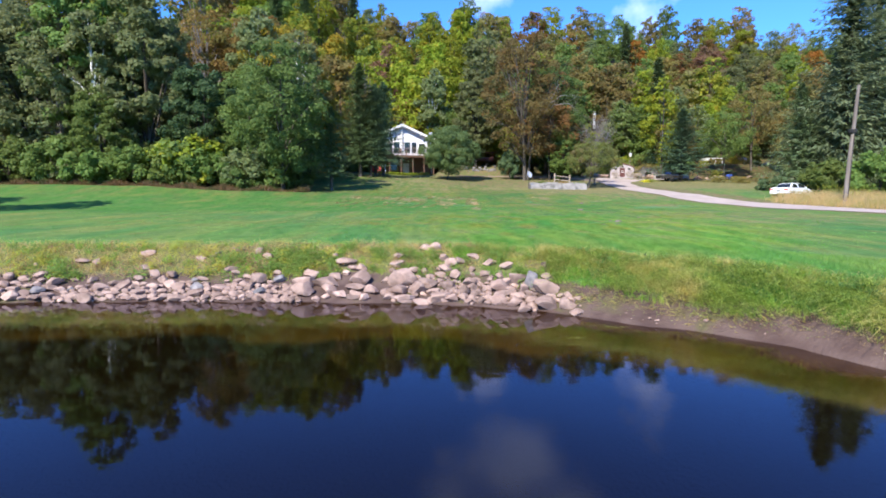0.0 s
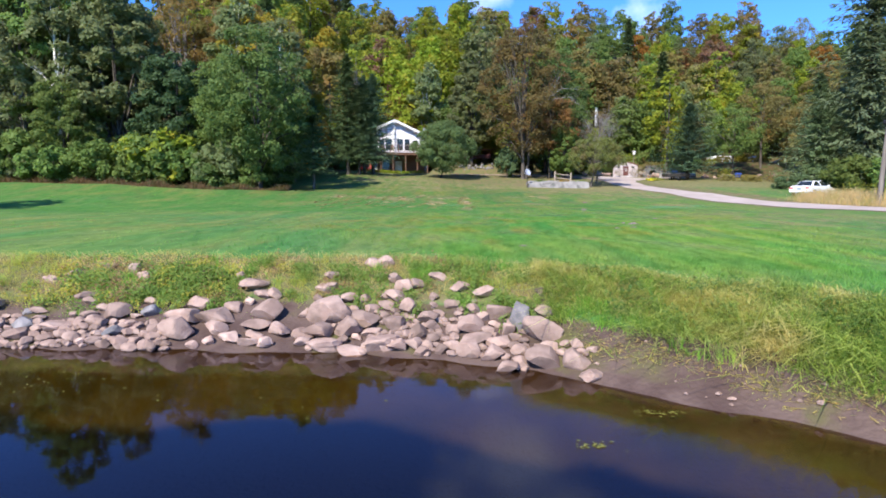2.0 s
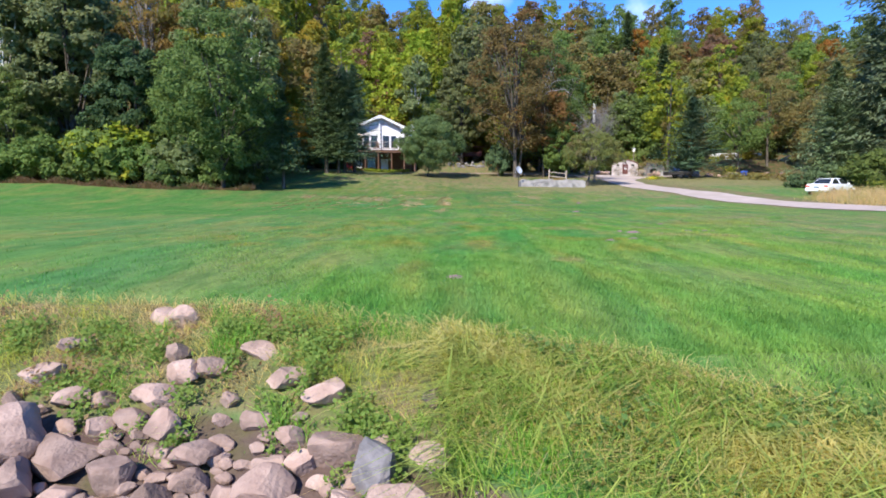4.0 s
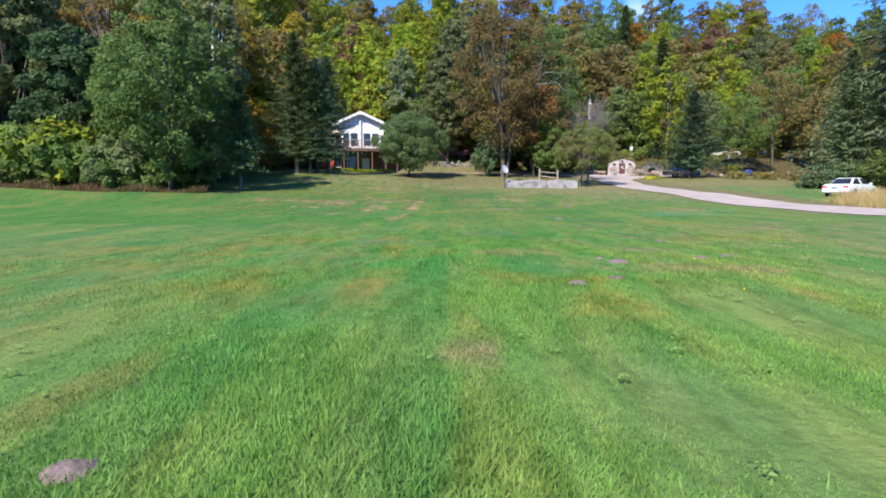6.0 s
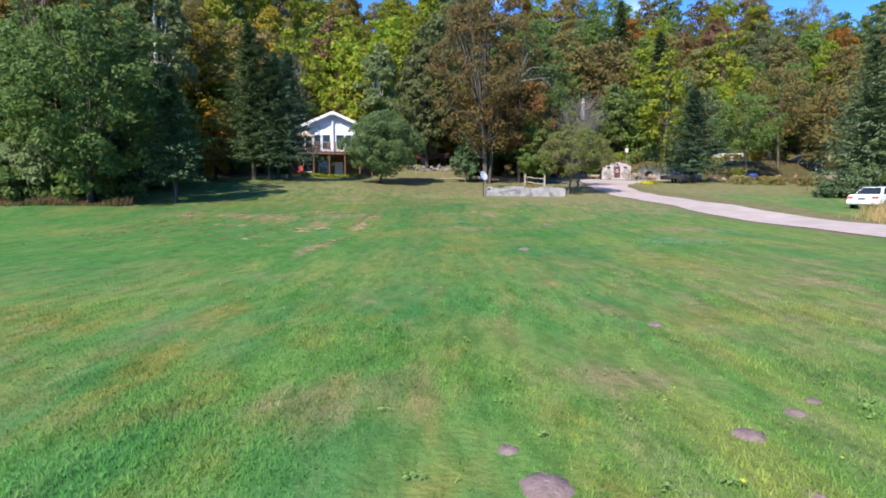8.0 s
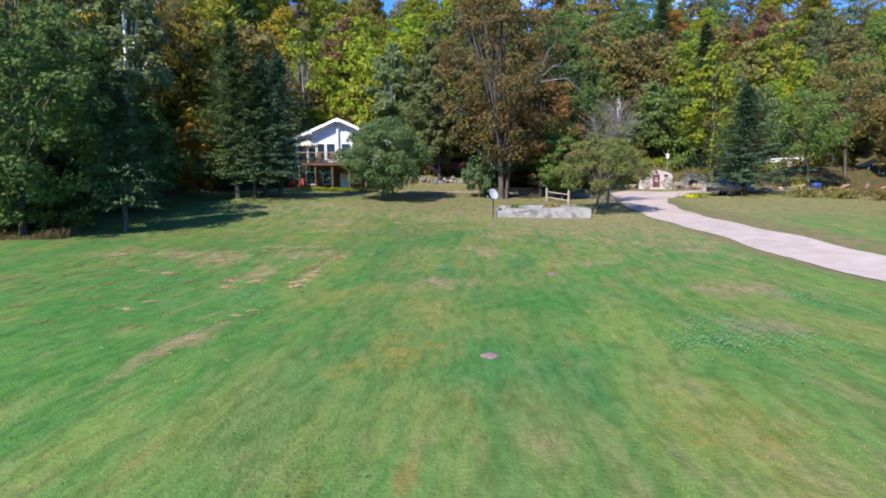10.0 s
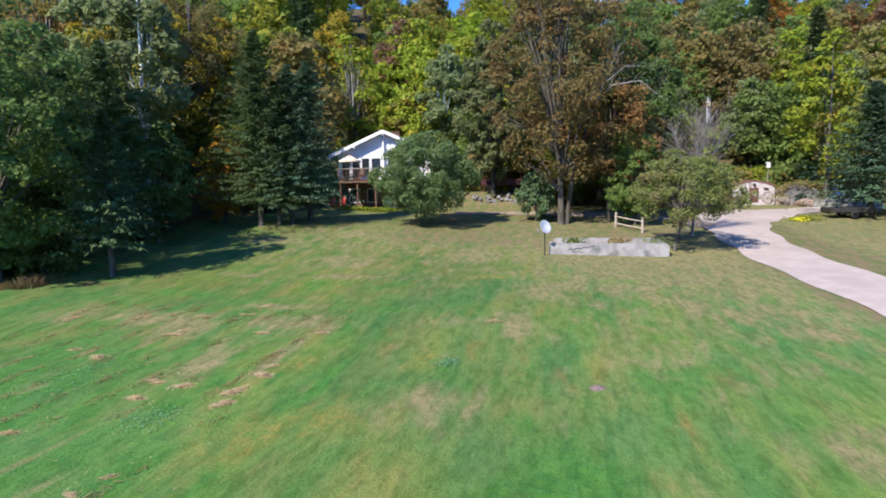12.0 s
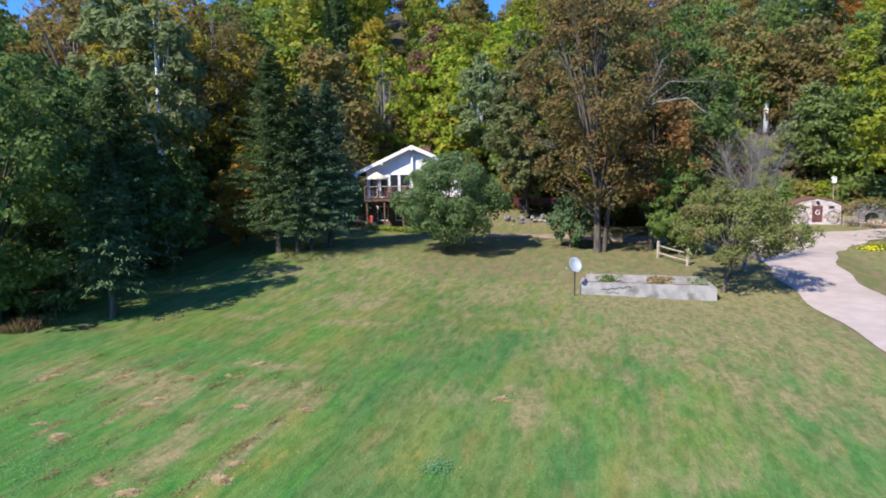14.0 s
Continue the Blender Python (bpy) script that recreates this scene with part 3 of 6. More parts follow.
def broadleaf(seed, h, r, base, leaves, leaf, blobs=42, diamond=True, sparse=0.0, lean=0.0, bark=None, limbs=7, flat=1.0, fill=1.9):
    """Trunk and crown meshes of a broad-leaved tree h high, with a crown of radius r from height base."""
    rng = np.random.default_rng(seed)
    mid, half = (base + h) / 2, (h - base) / 2
    c = rng.normal(size=(blobs, 3))
    c /= np.linalg.norm(c, axis=1)[:, None]
    rad = rng.uniform(0.2, 0.95, blobs) ** 0.5
    squeeze = 1 - 0.28 * clip(c[:, 2:], 0, 1)
    centre = c * rad[:, None] * np.array([r, r, half * flat]) * np.concatenate([squeeze, squeeze, squeeze * 0 + 1], 1) + [lean, 0, mid]
    size = rng.uniform(0.6, 1.25, blobs) * min(r, half) * fill / math.sqrt(blobs)
    weight = size ** 2 / (size ** 2).sum()
    pick = rng.choice(blobs, leaves, p=weight)
    d = rng.normal(size=(leaves, 3))
    d[:, 2] += 0.45
    d += 0.55 * (c[pick])
    d /= np.linalg.norm(d, axis=1)[:, None]
    shell = rng.uniform(0.55, 1.08, leaves) ** 0.5
    flatten = np.array([1.1, 1.1, 0.75])
    pos = centre[pick] + d * (size[pick] * shell)[:, None] * flatten + rng.normal(size=(leaves, 3)) * leaf * 0.3
    nor = d + rng.normal(size=(leaves, 3)) * 0.55 + [0, 0, 0.35]
    keep = pos[:, 2] > base * 0.75
    v, f = leaf_cloud(rng, pos[keep], nor[keep], leaf, diamond)
    w = 0.012 * h + 0.03
    lines = [[((0, 0, -0.3), w * 1.35), ((0, 0, 0.25), w), ((lean * 0.3 + 0.1, 0.05, base), w * 0.8), ((lean * 0.7 - 0.1, 0, mid), w * 0.55), ((lean, 0.1, h * 0.93), w * 0.12)]]
    for i in rng.choice(blobs, min(limbs, blobs), replace=False):
        z0 = base * rng.uniform(0.7, 1.3) + 0.25 * half * rng.uniform(0, 1.6)
        p0, p1 = Vector((lean * 0.4, 0, z0)), Vector(centre[i])
        m = p0.lerp(p1, 0.5) + Vector((0, 0, 0.12 * (p1 - p0).length))
        lines.append([(p0, w * 0.42), (m, w * 0.28), (p1, w * 0.1)])
        for _ in range(2):
            q = p1 + Vector(rng.normal(size=3)) * size[i] * 0.8
            lines.append([(m, w * 0.16), (m.lerp(q, 0.55) + Vector((0, 0, 0.1)), w * 0.1), (q, w * 0.04)])
    tv, tf = tubes(lines)
    return (tv, tf, bark or BARK), (v, f)


def conifer(seed, h, r, base, levels=34, branches=9, sprays=6, leaf=0.45, ragged=0.15, power=0.85, gap=0.0):
    """Trunk and needle meshes of a spruce or pine."""
    rng = np.random.default_rng(seed)
    pos, ax = [], []
    for i in range(levels):
        t = (i + rng.uniform(0, 0.7)) / levels
        z = base + (h - base) * t
        full = r * (1 - t) ** power + 0.08
        for k in range(branches):
            if rng.random() < gap:
                continue
            a = 2 * math.pi * (k + rng.uniform(-0.4, 0.4)) / branches + i * 0.7
            reach = full * rng.uniform(1 - 2 * ragged, 1 + ragged)
            level = z + rng.normal() * 0.45 * (h - base) / levels
            rise = 0.5 * t - 0.20 + rng.normal() * 0.06
            for s in range(sprays):
                u = (s + rng.uniform(0.2, 1.0)) / sprays
                d = reach * u
                sag = rise * d + 0.07 * d * u
                for e in (-1, 0, 1):
                    wide = e * rng.uniform(0.3, 1.0) * (leaf * 0.35 + 0.20 * min(reach, 2.2) * (1.05 - u))
                    p = np.array([math.cos(a) * d - math.sin(a) * wide, math.sin(a) * d + math.cos(a) * wide, level + sag - abs(wide) * 0.25])
                    pos.append(p + rng.normal(size=3) * leaf * 0.22)
                    turn = a + e * 0.7 + rng.normal() * 0.25
                    ax.append([math.cos(turn), math.sin(turn), rise - 0.1 - 0.4 * abs(e) * rng.random() + rng.normal() * 0.2])
    pos, ax = np.array(pos), np.array(ax)
    n = len(pos)
    ax /= np.linalg.norm(ax, axis=1)[:, None]
    side = np.cross(ax, [0, 0, 1]) + rng.normal(size=(n, 3)) * 0.25
    side /= np.linalg.norm(side, axis=1)[:, None]
    s = (leaf * rng.uniform(0.7, 1.3, n))[:, None]
    down = np.array([0, 0, -1.0])
    v = np.stack([pos - ax * s * 0.5, pos + side * s * 0.19 + down * s * 0.10, pos + ax * s * 0.70 + down * s * 0.12, pos - side * s * 0.19 + down * s * 0.10], 1).reshape(-1, 3)
    w = 0.014 * h + 0.04
    tv, tf = tubes([[((0, 0, -0.3), w * 1.3), ((0, 0, 0.3), w), ((0.03, 0, h * 0.5), w * 0.6), ((0, 0, h * 0.98), 0.02)]])
    return (tv, tf, BARK), (v, np.arange(4 * n).reshape(-1, 4))


PROTO, MESHES, PLANTED = {}, {}, {}


def plant(proto, leaf, x, y, scale=1.0, turn=None, stretch=1.0, name="tree", label="", category="tree", group="", sink=0.0):
    """Plants a copy of a prototype with the given leaf colour."""
    rng = random.Random(int(x * 131 + y * 977))
    key = (proto, leaf)
    z = ground_z(x, y) - sink
    m = pose(x, y, z, 0, 0, rng.uniform(0, 360) if turn is None else turn) @ Matrix.Diagonal((scale, scale, scale * stretch, 1))
    if key in PLANTED:
        ob = copy_thing(PLANTED[key], Matrix.Identity(4))
        ob.matrix_basis = m
        ob.name = name
    else:
        (tv, tf, bark), (v, f) = PROTO[proto]
        if proto not in MESHES:
            MESHES[proto] = mesh_from("trunk", tv, tf, bark, True)
        ob = new(name)
        ob.matrix_basis = m
        part("trunk", MESHES[proto], ob)
        part("crown", mesh_from("crown", v, f, LEAVES[leaf]), ob)
        PLANTED[key] = ob
    return tagged(ob, label, category, group)


PROTO["wide_a"] = broadleaf(1, 15, 5.2, 1.5, 17000, 0.245, 230, limbs=10)
PROTO["wide_b"] = broadleaf(2, 14, 4.8, 0.6, 21000, 0.27, 220, False, limbs=10)
PROTO["tall_a"] = broadleaf(3, 18, 4.2, 1.2, 20000, 0.29, 210, False, limbs=10)
PROTO["wood_a"] = broadleaf(4, 16, 4.7, 1.0, 4300, 0.47, 130, False, limbs=2, fill=2.35)
PROTO["wood_b"] = broadleaf(5, 18, 4.3, 1.5, 4300, 0.47, 130, False, limbs=2, fill=2.35)
PROTO["wood_c"] = broadleaf(6, 15, 5.2, 0.8, 4400, 0.47, 140, False, limbs=2, fill=2.35)
PROTO["wood_d"] = broadleaf(7, 20, 4.0, 2.5, 4000, 0.46, 120, False, limbs=2, fill=2.35)
PROTO["wood_e"] = broadleaf(18, 15, 4.4, 1.2, 4600, 0.44, 150, False, limbs=3, fill=2.3)
PROTO["thin"] = broadleaf(8, 18, 3.8, 3.5, 2300, 0.42, 70, False, limbs=26, bark=DEAD)
PROTO["birch"] = broadleaf(9, 18, 2.8, 6.5, 3600, 0.40, 50, False, bark=PALE_BARK, limbs=9)
PROTO["apple"] = broadleaf(10, 7.0, 4.5, 0.7, 32000, 0.165, 320, limbs=12, lean=0.4, fill=3.3)
PROTO["shrub_a"] = broadleaf(11, 4.2, 2.6, 0.1, 4200, 0.27, 60, limbs=8)
PROTO["shrub_b"] = broadleaf(12, 3.0, 2.2, 0.05, 3000, 0.26, 45, limbs=8)
PROTO["under"] = broadleaf(15, 3.6, 2.6, 0.1, 1500, 0.34, 50, False, limbs=3)
PROTO["old"] = broadleaf(13, 6.1, 3.6, 1.4, 15000, 0.13, 150, limbs=26, lean=0.6, fill=2.3)
PROTO["park"] = broadleaf(16, 12.5, 4.6, 3.6, 8000, 0.25, 120, limbs=12, fill=2.1)
PROTO["airy"] = broadleaf(17, 19, 5.4, 5.0, 9000, 0.25, 130, limbs=34, bark=DEAD, fill=1.8)
PROTO["big"] = broadleaf(14, 21, 6.0, 3.0, 17000, 0.25, 200, limbs=30, fill=2.15)
PROTO["spruce_a"] = conifer(21, 15, 4.3, 2.2, 50, 11, 13, 0.25, 0.28, 0.76)
PROTO["spruce_b"] = conifer(22, 13, 4.1, 2.1, 46, 11, 13, 0.25, 0.28, 0.70)
PROTO["spruce_wide"] = conifer(26, 13, 4.7, 1.5, 50, 12, 12, 0.26, 0.34, 0.88)
PROTO["spruce_young"] = conifer(23, 8.6, 2.4, 1.7, 34, 10, 8, 0.25, 0.2)
PROTO["pine_big"] = conifer(24, 24, 6.0, 1.0, 66, 10, 9, 0.5, 0.38, 0.7, 0.15)
PROTO["wood_spruce"] = conifer(25, 16, 3.4, 0.8, 34, 8, 5, 0.62, 0.25)

# the woods' front row beside the lawn
FRONT = "trees at the lawn's edge"
GREEN = "full green broad-leaved tree at the edge of the lawn"
# "dark" leaves low at the front carry the wood edge's shade in their colour
for proto, leaf, x, y, s in (("wide_a", "dark", -16.3, 57.6, 1.0), ("wide_b", "teal", -26.0, 62.5, 0.95), ("tall_a", "grey", -33.0, 64, 1.25), ("wide_b", "green", -36.0, 60, 0.74),
                             ("wide_a", "green", -21.0, 62, 0.86), ("wide_a", "grey", -46, 65, 1.4), ("tall_a", "green", -41.5, 67, 1.5), ("wide_b", "grey", -53, 66, 1.5),
                             ("wide_a", "dark", -60, 66, 1.3), ("wide_b", "grey", -30, 69, 0.95), ("tall_a", "green", -24.5, 68, 0.72)):
    plant(proto, leaf, x, y, s, name="broadleaf_tree", label=GREEN, group=FRONT)
for proto, leaf, x, y, s in (("shrub_a", "green", -31.2, 57.2, 1.0), ("shrub_a", "green", -24.0, 57.6, 0.95), ("shrub_a", "grey", -20.2, 57.8, 1.05), ("shrub_b", "green", -27.6, 57.4, 1.1),
                             ("shrub_b", "green", -35.5, 57.4, 1.2), ("shrub_a", "green", -40.5, 58.5, 1.1), ("shrub_b", "grey", -38, 58, 0.9), ("shrub_a", "green", -46, 60, 1.2), ("shrub_b", "green", -17.2, 57.4, 0.9),
                             ("shrub_b", "dark", -15.5, 59.6, 0.8), ("shrub_b", "dark", -20.6, 56.6, 0.8), ("shrub_b", "dark", -18.0, 58.4, 0.8), ("shrub_a", "dark", -51, 60.5, 1.1), ("shrub_a", "green", -57, 61.5, 1.2)):
    plant(proto, leaf, x, y, s, name="shrub", label="leafy green shrub growing under the trees", category="shrub", group="shrubs at the wood's edge", sink=0.15)
plant("spruce_b", "spruce", -17.4, 62.6, 0.95, name="spruce_tree", label="dark spruce in the shade of taller trees", group="spruces")
plant("spruce_b", "spruce", -17.5, 66.5, 1.0, name="spruce_tree", label="dark spruce in the shade of taller trees", group="spruces")
plant("spruce_young", "spruce", -11.8, 60.0, 1.0, name="spruce_tree", label="young dark spruce standing alone on the lawn's edge", group="spruces")
for x, y, s, p in ((-10.7, 73.5, 0.94, "spruce_a"), (-9.4, 73.9, 0.80, "spruce_b"), (-8.9, 75.0, 0.90, "spruce_b"), (-8.0, 76.3, 0.93, "spruce_b")):
    plant(p, "blue" if y > 74.5 else "young", x, y, s, name="spruce_tree", label="dense green spruce beside the house", group="spruces")
plant("apple", "apple", 0.6, 78.4, 0.93, turn=0, name="apple_tree", label="rounded green apple tree in front of the house", stretch=1.1)
plant("old", "fruit", 18.2, 70.8, 1.0, turn=0, name="fruit_tree", label="old thin olive-leaved tree beside the concrete wall")
plant("big", "umber", 11.5, 79.8, 0.98, name="old_maple", label="tall olive and rust leaved tree by the track")
plant("park", "rust", 15.2, 80.9, 0.88, name="maple_tree", label="small rust-leaved maple under taller trees")
plant("wide_b", "green", 17.0, 79.6, 0.52, name="maple_tree", label="low green maple beneath the rust-leaved tree")
plant("shrub_a", "spruce", 9.5, 81.0, 0.62, stretch=1.6, name="shrub", label="sparse dark green shrub beside the old maple", category="shrub")
plant("wide_b", "olive", 18.9, 86, 0.62, name="maple_tree", label="olive-leaved maple beside the driveway")
plant("tall_a", "grey", 5.2, 89, 0.9, name="poplar_tree", label="tall grey-green poplar behind the apple tree")
plant("wide_b", "rust", 20.9, 93, 0.72, name="broadleaf_tree", label="rust-brown tree beside the driveway's end")
plant("wood_d", "bright", 37.9, 98.6, 0.9, name="broadleaf_tree", label="slender yellow-green tree beside the stone vault")
plant("big", "dark", 16.6, 86.2, 0.86, name="old_maple", label="tall dark green tree behind the track")
plant("tall_a", "dark", 18.4, 89.5, 0.92, name="broadleaf_tree", label="tall dark-leaved tree behind the driveway")
plant("spruce_b", "spruce", 16.4, 90.5, 1.15, name="spruce_tree", label="tall dark spruce behind the dead tree", group="spruces")
plant("spruce_wide", "blue", 36.9, 88.0, 1.22, stretch=0.69, name="spruce_tree", label="blue-green spruce on the grass by the shed", group="spruces")
plant("spruce_wide", "fir", 40.8, 65.3, 0.92, name="spruce_tree", label="broad dark spruce behind the parked car", group="spruces")
plant("spruce_wide", "fir", 44.0, 69.5, 0.85, name="spruce_tree", label="broad dark spruce behind the parked car", group="spruces")
plant("pine_big", "pine", 44.0, 62.5, 1.1, name="pine_tree", label="very tall ragged pine", group="pines")
plant("pine_big", "pine", 50.0, 66.5, 1.1, name="pine_tree", label="very tall ragged pine", group="pines")
for x, y, s, leaf in ((40.5, 52.5, 1.15, "green"), (44, 50, 1.3, "bright"), (38.5, 56.5, 0.9, "green"), (47, 54, 1.2, "green"), (51, 48, 1.3, "green")):
    plant("shrub_a", leaf, x, y, s, name="shrub", label="leafy bright shrub behind the utility pole", category="shrub", group="shrubs by the road", sink=0.15)
plant("park", "green", 46.6, 94, 0.9, name="broadleaf_tree", label="spreading green tree on the terrace's edge")
# low dark shrubs added in place of the shade at the spruces' foot
for x, y, k in ((34.6, 60.8, 0.5), (36.2, 60.4, 0.62), (37.9, 60.0, 0.6)):
    plant("shrub_b", "spruce", x, y, k, name="shrub", label="low dark shrub added for the shade beside the parked car", category="shrub", group="shrubs by the road", sink=0.15)
plant("park", "olive", 54.0, 99.5, 1.1, name="broadleaf_tree", label="broad olive-leaved tree behind the terrace")
for x, y, s, leaf in ((44, 107.5, 0.75, "olive"), (61, 99, 0.8, "olive"), (62, 92, 0.75, "green"), (66, 90, 0.9, "green")):
    plant("wood_c", leaf, x, y, s, name="broadleaf_tree", label="broad-leaved tree behind the terrace", group=FRONT)

for x, y in ((-33.5, 33.5), (-42, 36)):
    plant("wide_a", "green", x, y, 0.8, name="broadleaf_tree", label=GREEN, group=FRONT)


def bare_tree(x, y, z, limbs, label, seed, spread=0.7, twigs=5, wood=None):
    """A leafless tree: limbs as lines of points, each with twigs."""
    r = random.Random(seed)
    t = thing("bare_tree", x, y, z, label, "tree")
    for k, (line, w) in enumerate(limbs):
        n = len(line)
        tube = [[(p, w * (1 - 0.8 * i / (n - 1))) for i, p in enumerate(line)]]
        for i in range(1, n):
            for _ in range(twigs):
                a, b = Vector(line[i - 1]), Vector(line[i])
                p = a.lerp(b, r.random())
                q = p + ((b - a).normalized() * 0.7 + Vector((r.uniform(-1, 1), r.uniform(-1, 1), r.uniform(-0.3, 0.8))) * spread) * r.uniform(0.6, 1.7)
                k = q + Vector((r.uniform(-1, 1), r.uniform(-1, 1), r.uniform(-0.4, 0.8))) * 0.6
                tube.append([(p, w * 0.11), (q, w * 0.06), (k, w * 0.025)])
        v, f = tubes(tube if w < 0.2 else tube[:1], 5)
        part("limb", mesh_from("limb", v, f, BARK if w > 0.2 else wood or DEAD, True), t)
    return t


PALE_WOOD = surface("pale_dead_wood", (0.22, 0.205, 0.195), (0.32, 0.30, 0.285), 5.0, relief=0.5, stretch=(1, 1, 0.3))
bare_tree(13.2, 80.2, ground_z(13.2, 80.2), [([(-1.3, -0.2, -0.2), (-0.8, -0.2, 4.6), (0.5, -0.8, 8.4)], 0.21), ([(0.5, -0.8, 8.2), (1.3, -2.4, 10.4), (2.2, -3.6, 12.6)], 0.10), ([(0.9, -1.6, 9.2), (1.8, -3.0, 10.0), (3.6, -3.7, 10.1), (4.9, -3.9, 8.9)], 0.055), ([(1.2, -2.2, 10.2), (2.6, -3.4, 11.2), (4.2, -3.8, 11.0)], 0.04)], "dead pale tree with leaning broken limbs", 3, 0.7, 12, PALE_WOOD)
bare_tree(20.2, 75.5, ground_z(20.2, 75.5), [([(0, 0, -0.2), (0.1, 0, 3), (0.2, 0.1, 5.5), (0.1, 0, 7.4)], 0.10), ([(0.1, 0, 3), (-0.8, -0.2, 5), (-1.3, 0, 7)], 0.08), ([(0.1, 0, 3), (1.1, 0.1, 5), (1.7, 0.2, 6.6)], 0.08), ([(0.1, 0, 4), (0.3, -0.9, 6), (0.6, -1.3, 7.6)], 0.07)], "leafless grey tree behind the fruit tree", 4, 1.0, 75)

# the wooded hill
rng = random.Random(5)
WOODS = "trees on the wooded hill"
KINDS = {"green": "green", "bright": "bright yellow-green", "yellow": "yellow", "olive": "olive-brown", "rust": "rust-brown", "orange": "orange", "red": "dull red", "grey": "grey-green", "dark": "dark green", "sage": "dull olive-green", "umber": "brown-olive", "gold": "golden"}
row = 0
y = 66.0
while y < 166:
    gap = 8.0 + (y - 66) * 0.035
    span = 62 + (y - 60) * 0.95
    x = -span + (row % 2) * gap / 2
    while x < span + 14:
        px, py = x + rng.uniform(-2, 2), y + rng.uniform(-2, 2)
        x += gap * rng.uniform(0.85, 1.15) * (0.8 if x > 6 else 1)
        if (py > 134 and px < -0.42 * py) or py < float(woods_edge(px)) + 5 or (px < -24 and 80 < py < 96) or (95 < py < 119 and abs(px - 12 - (py - 38) * 0.239) < 4.2) or (py < 112 and 24 < px < 62) or (py < 100 and -15 < px < 1) or (py < 94 and 1 < px < 24):
            continue
        u = rng.random()
        if px < -18 and py < 105:
            leaf = rng.choice(("green", "grey", "green", "olive", "olive", "yellow", "grey"))
        elif px < 8:
            leaf = rng.choice(("bright", "bright", "bright", "yellow", "green", "olive", "bright", "gold" if u < 0.3 else "green"))
        else:
            leaf = rng.choice(("green", "sage", "bright", "green", "olive", "grey", "rust" if u < 0.2 else "grey", "red" if u < 0.1 else "green", "orange" if u < 0.2 and py > 128 else "bright" if u > 0.6 else "sage"))
        if u > 0.93 and not (px < -15 and py < 95):
            plant("wood_spruce", "spruce", px, py, rng.uniform(0.8, 1.2), name="spruce_tree", label="dark spruce among the hillside trees", group=WOODS)
            continue
        if px < -0.85 * py or px > 0.82 * py + 5 or (-36 < px < -15 and py < 74):
            continue
        if px > -36 and px < -13 and py < 84:
            plant(rng.choice(("airy", "tall_a")), rng.choice(("russet", "grey", "olive", "sage")), px, py, rng.uniform(0.8, 0.98), name="woodland_tree", label="tall leafy tree shading the lawn's bay", group=WOODS)
            continue
        proto = rng.choice(("wood_a", "wood_b", "wood_c", "wood_d", "wood_a", "wood_c", "thin" if u < 0.45 else "wood_b") if px < 14 else ("wood_a", "wood_c", "wood_e", "wood_e"))
        plant(proto, leaf, px, py, rng.uniform(0.82, 1.15) * (0.82 if px > 20 else 1.06), name="woodland_tree", label=KINDS[leaf] + " broad-leaved tree on the wooded hill", group=WOODS)
    y += gap * 0.9
    row += 1
for k in range(17):
    px = -31 + 3.4 * k + rng.uniform(-0.8, 0.8)
    if not (-14 < px < 1.5) and px < 24:
        plant(rng.choice(("wood_a", "wood_c")), rng.choice(("green", "olive", "dark", "bright", "yellow")), px, max(82.0, float(woods_edge(px)) + 3), rng.uniform(0.62, 0.85), name="woodland_tree", label="low-branched broad-leaved tree at the hill's foot", group=WOODS)
for k in range(11):
    px = 24 + 4.1 * k + rng.uniform(-0.8, 0.8)
    if 25.5 < px < 33.5:
        continue
    plant(rng.choice(("wood_a", "wood_c")), rng.choice(("green", "olive", "bright", "grey", "green")), px, 111 + rng.uniform(-1.5, 1.5) + (2 if px > 46 else 0), rng.uniform(0.6, 0.85), name="woodland_tree", label="low-branched broad-leaved tree at the hill's foot", group=WOODS)
for k in range(24):
    px = -72 + 7.0 * k + rng.uniform(-1.5, 1.5)
    plant(rng.choice(("wood_a", "wood_c", "wood_b")), rng.choice(("green", "olive", "bright", "grey", "rust")), px, 173 + rng.uniform(-3, 3), rng.uniform(0.65, 0.85) + (0.16 if px > -5 else 0), name="woodland_tree", label="broad-leaved tree on the hill's crest", group=WOODS)
for k in range(5):
    px = -13 + 3.3 * k
    plant("wood_c", ("olive", "bright", "rust", "yellow", "green")[k], px, 103.5, 0.85, name="woodland_tree", label="low-branched broad-leaved tree behind the house", group=WOODS)
for x, y, s, p, leaf in ((-31, 76, 1.0, "airy", "russet"), (-27.5, 79, 0.95, "airy", "russet"), (-21.3, 75.5, 0.98, "airy", "gold"), (-24.5, 81, 1.0, "airy", "russet"), (-18.6, 82, 0.92, "tall_a", "gold"), (-33, 79, 1.3, "thin", "olive"), (-11, 115, 1.05, "wood_d", "red"), (50, 150, 0.72, "wood_a", "orange"), (56.5, 122, 0.9, "wood_b", "yellow"), (-9.5, 117, 1.1, "wood_b", "bright"), (-13, 128, 1.1, "wood_a", "yellow"), (34, 119, 1.05, "wood_e", "olive"), (38, 121, 1.05, "wood_e", "sage"), (42.5, 119, 1.0, "wood_e", "bright"), (29.5, 123, 1.1, "wood_e", "umber"), (78, 150, 0.8, "airy", "sage"), (92, 152, 0.8, "airy", "sage")):
    plant(p, leaf, x, y, s, name="woodland_tree", label="tall autumn tree above the nearer woods", group=WOODS)
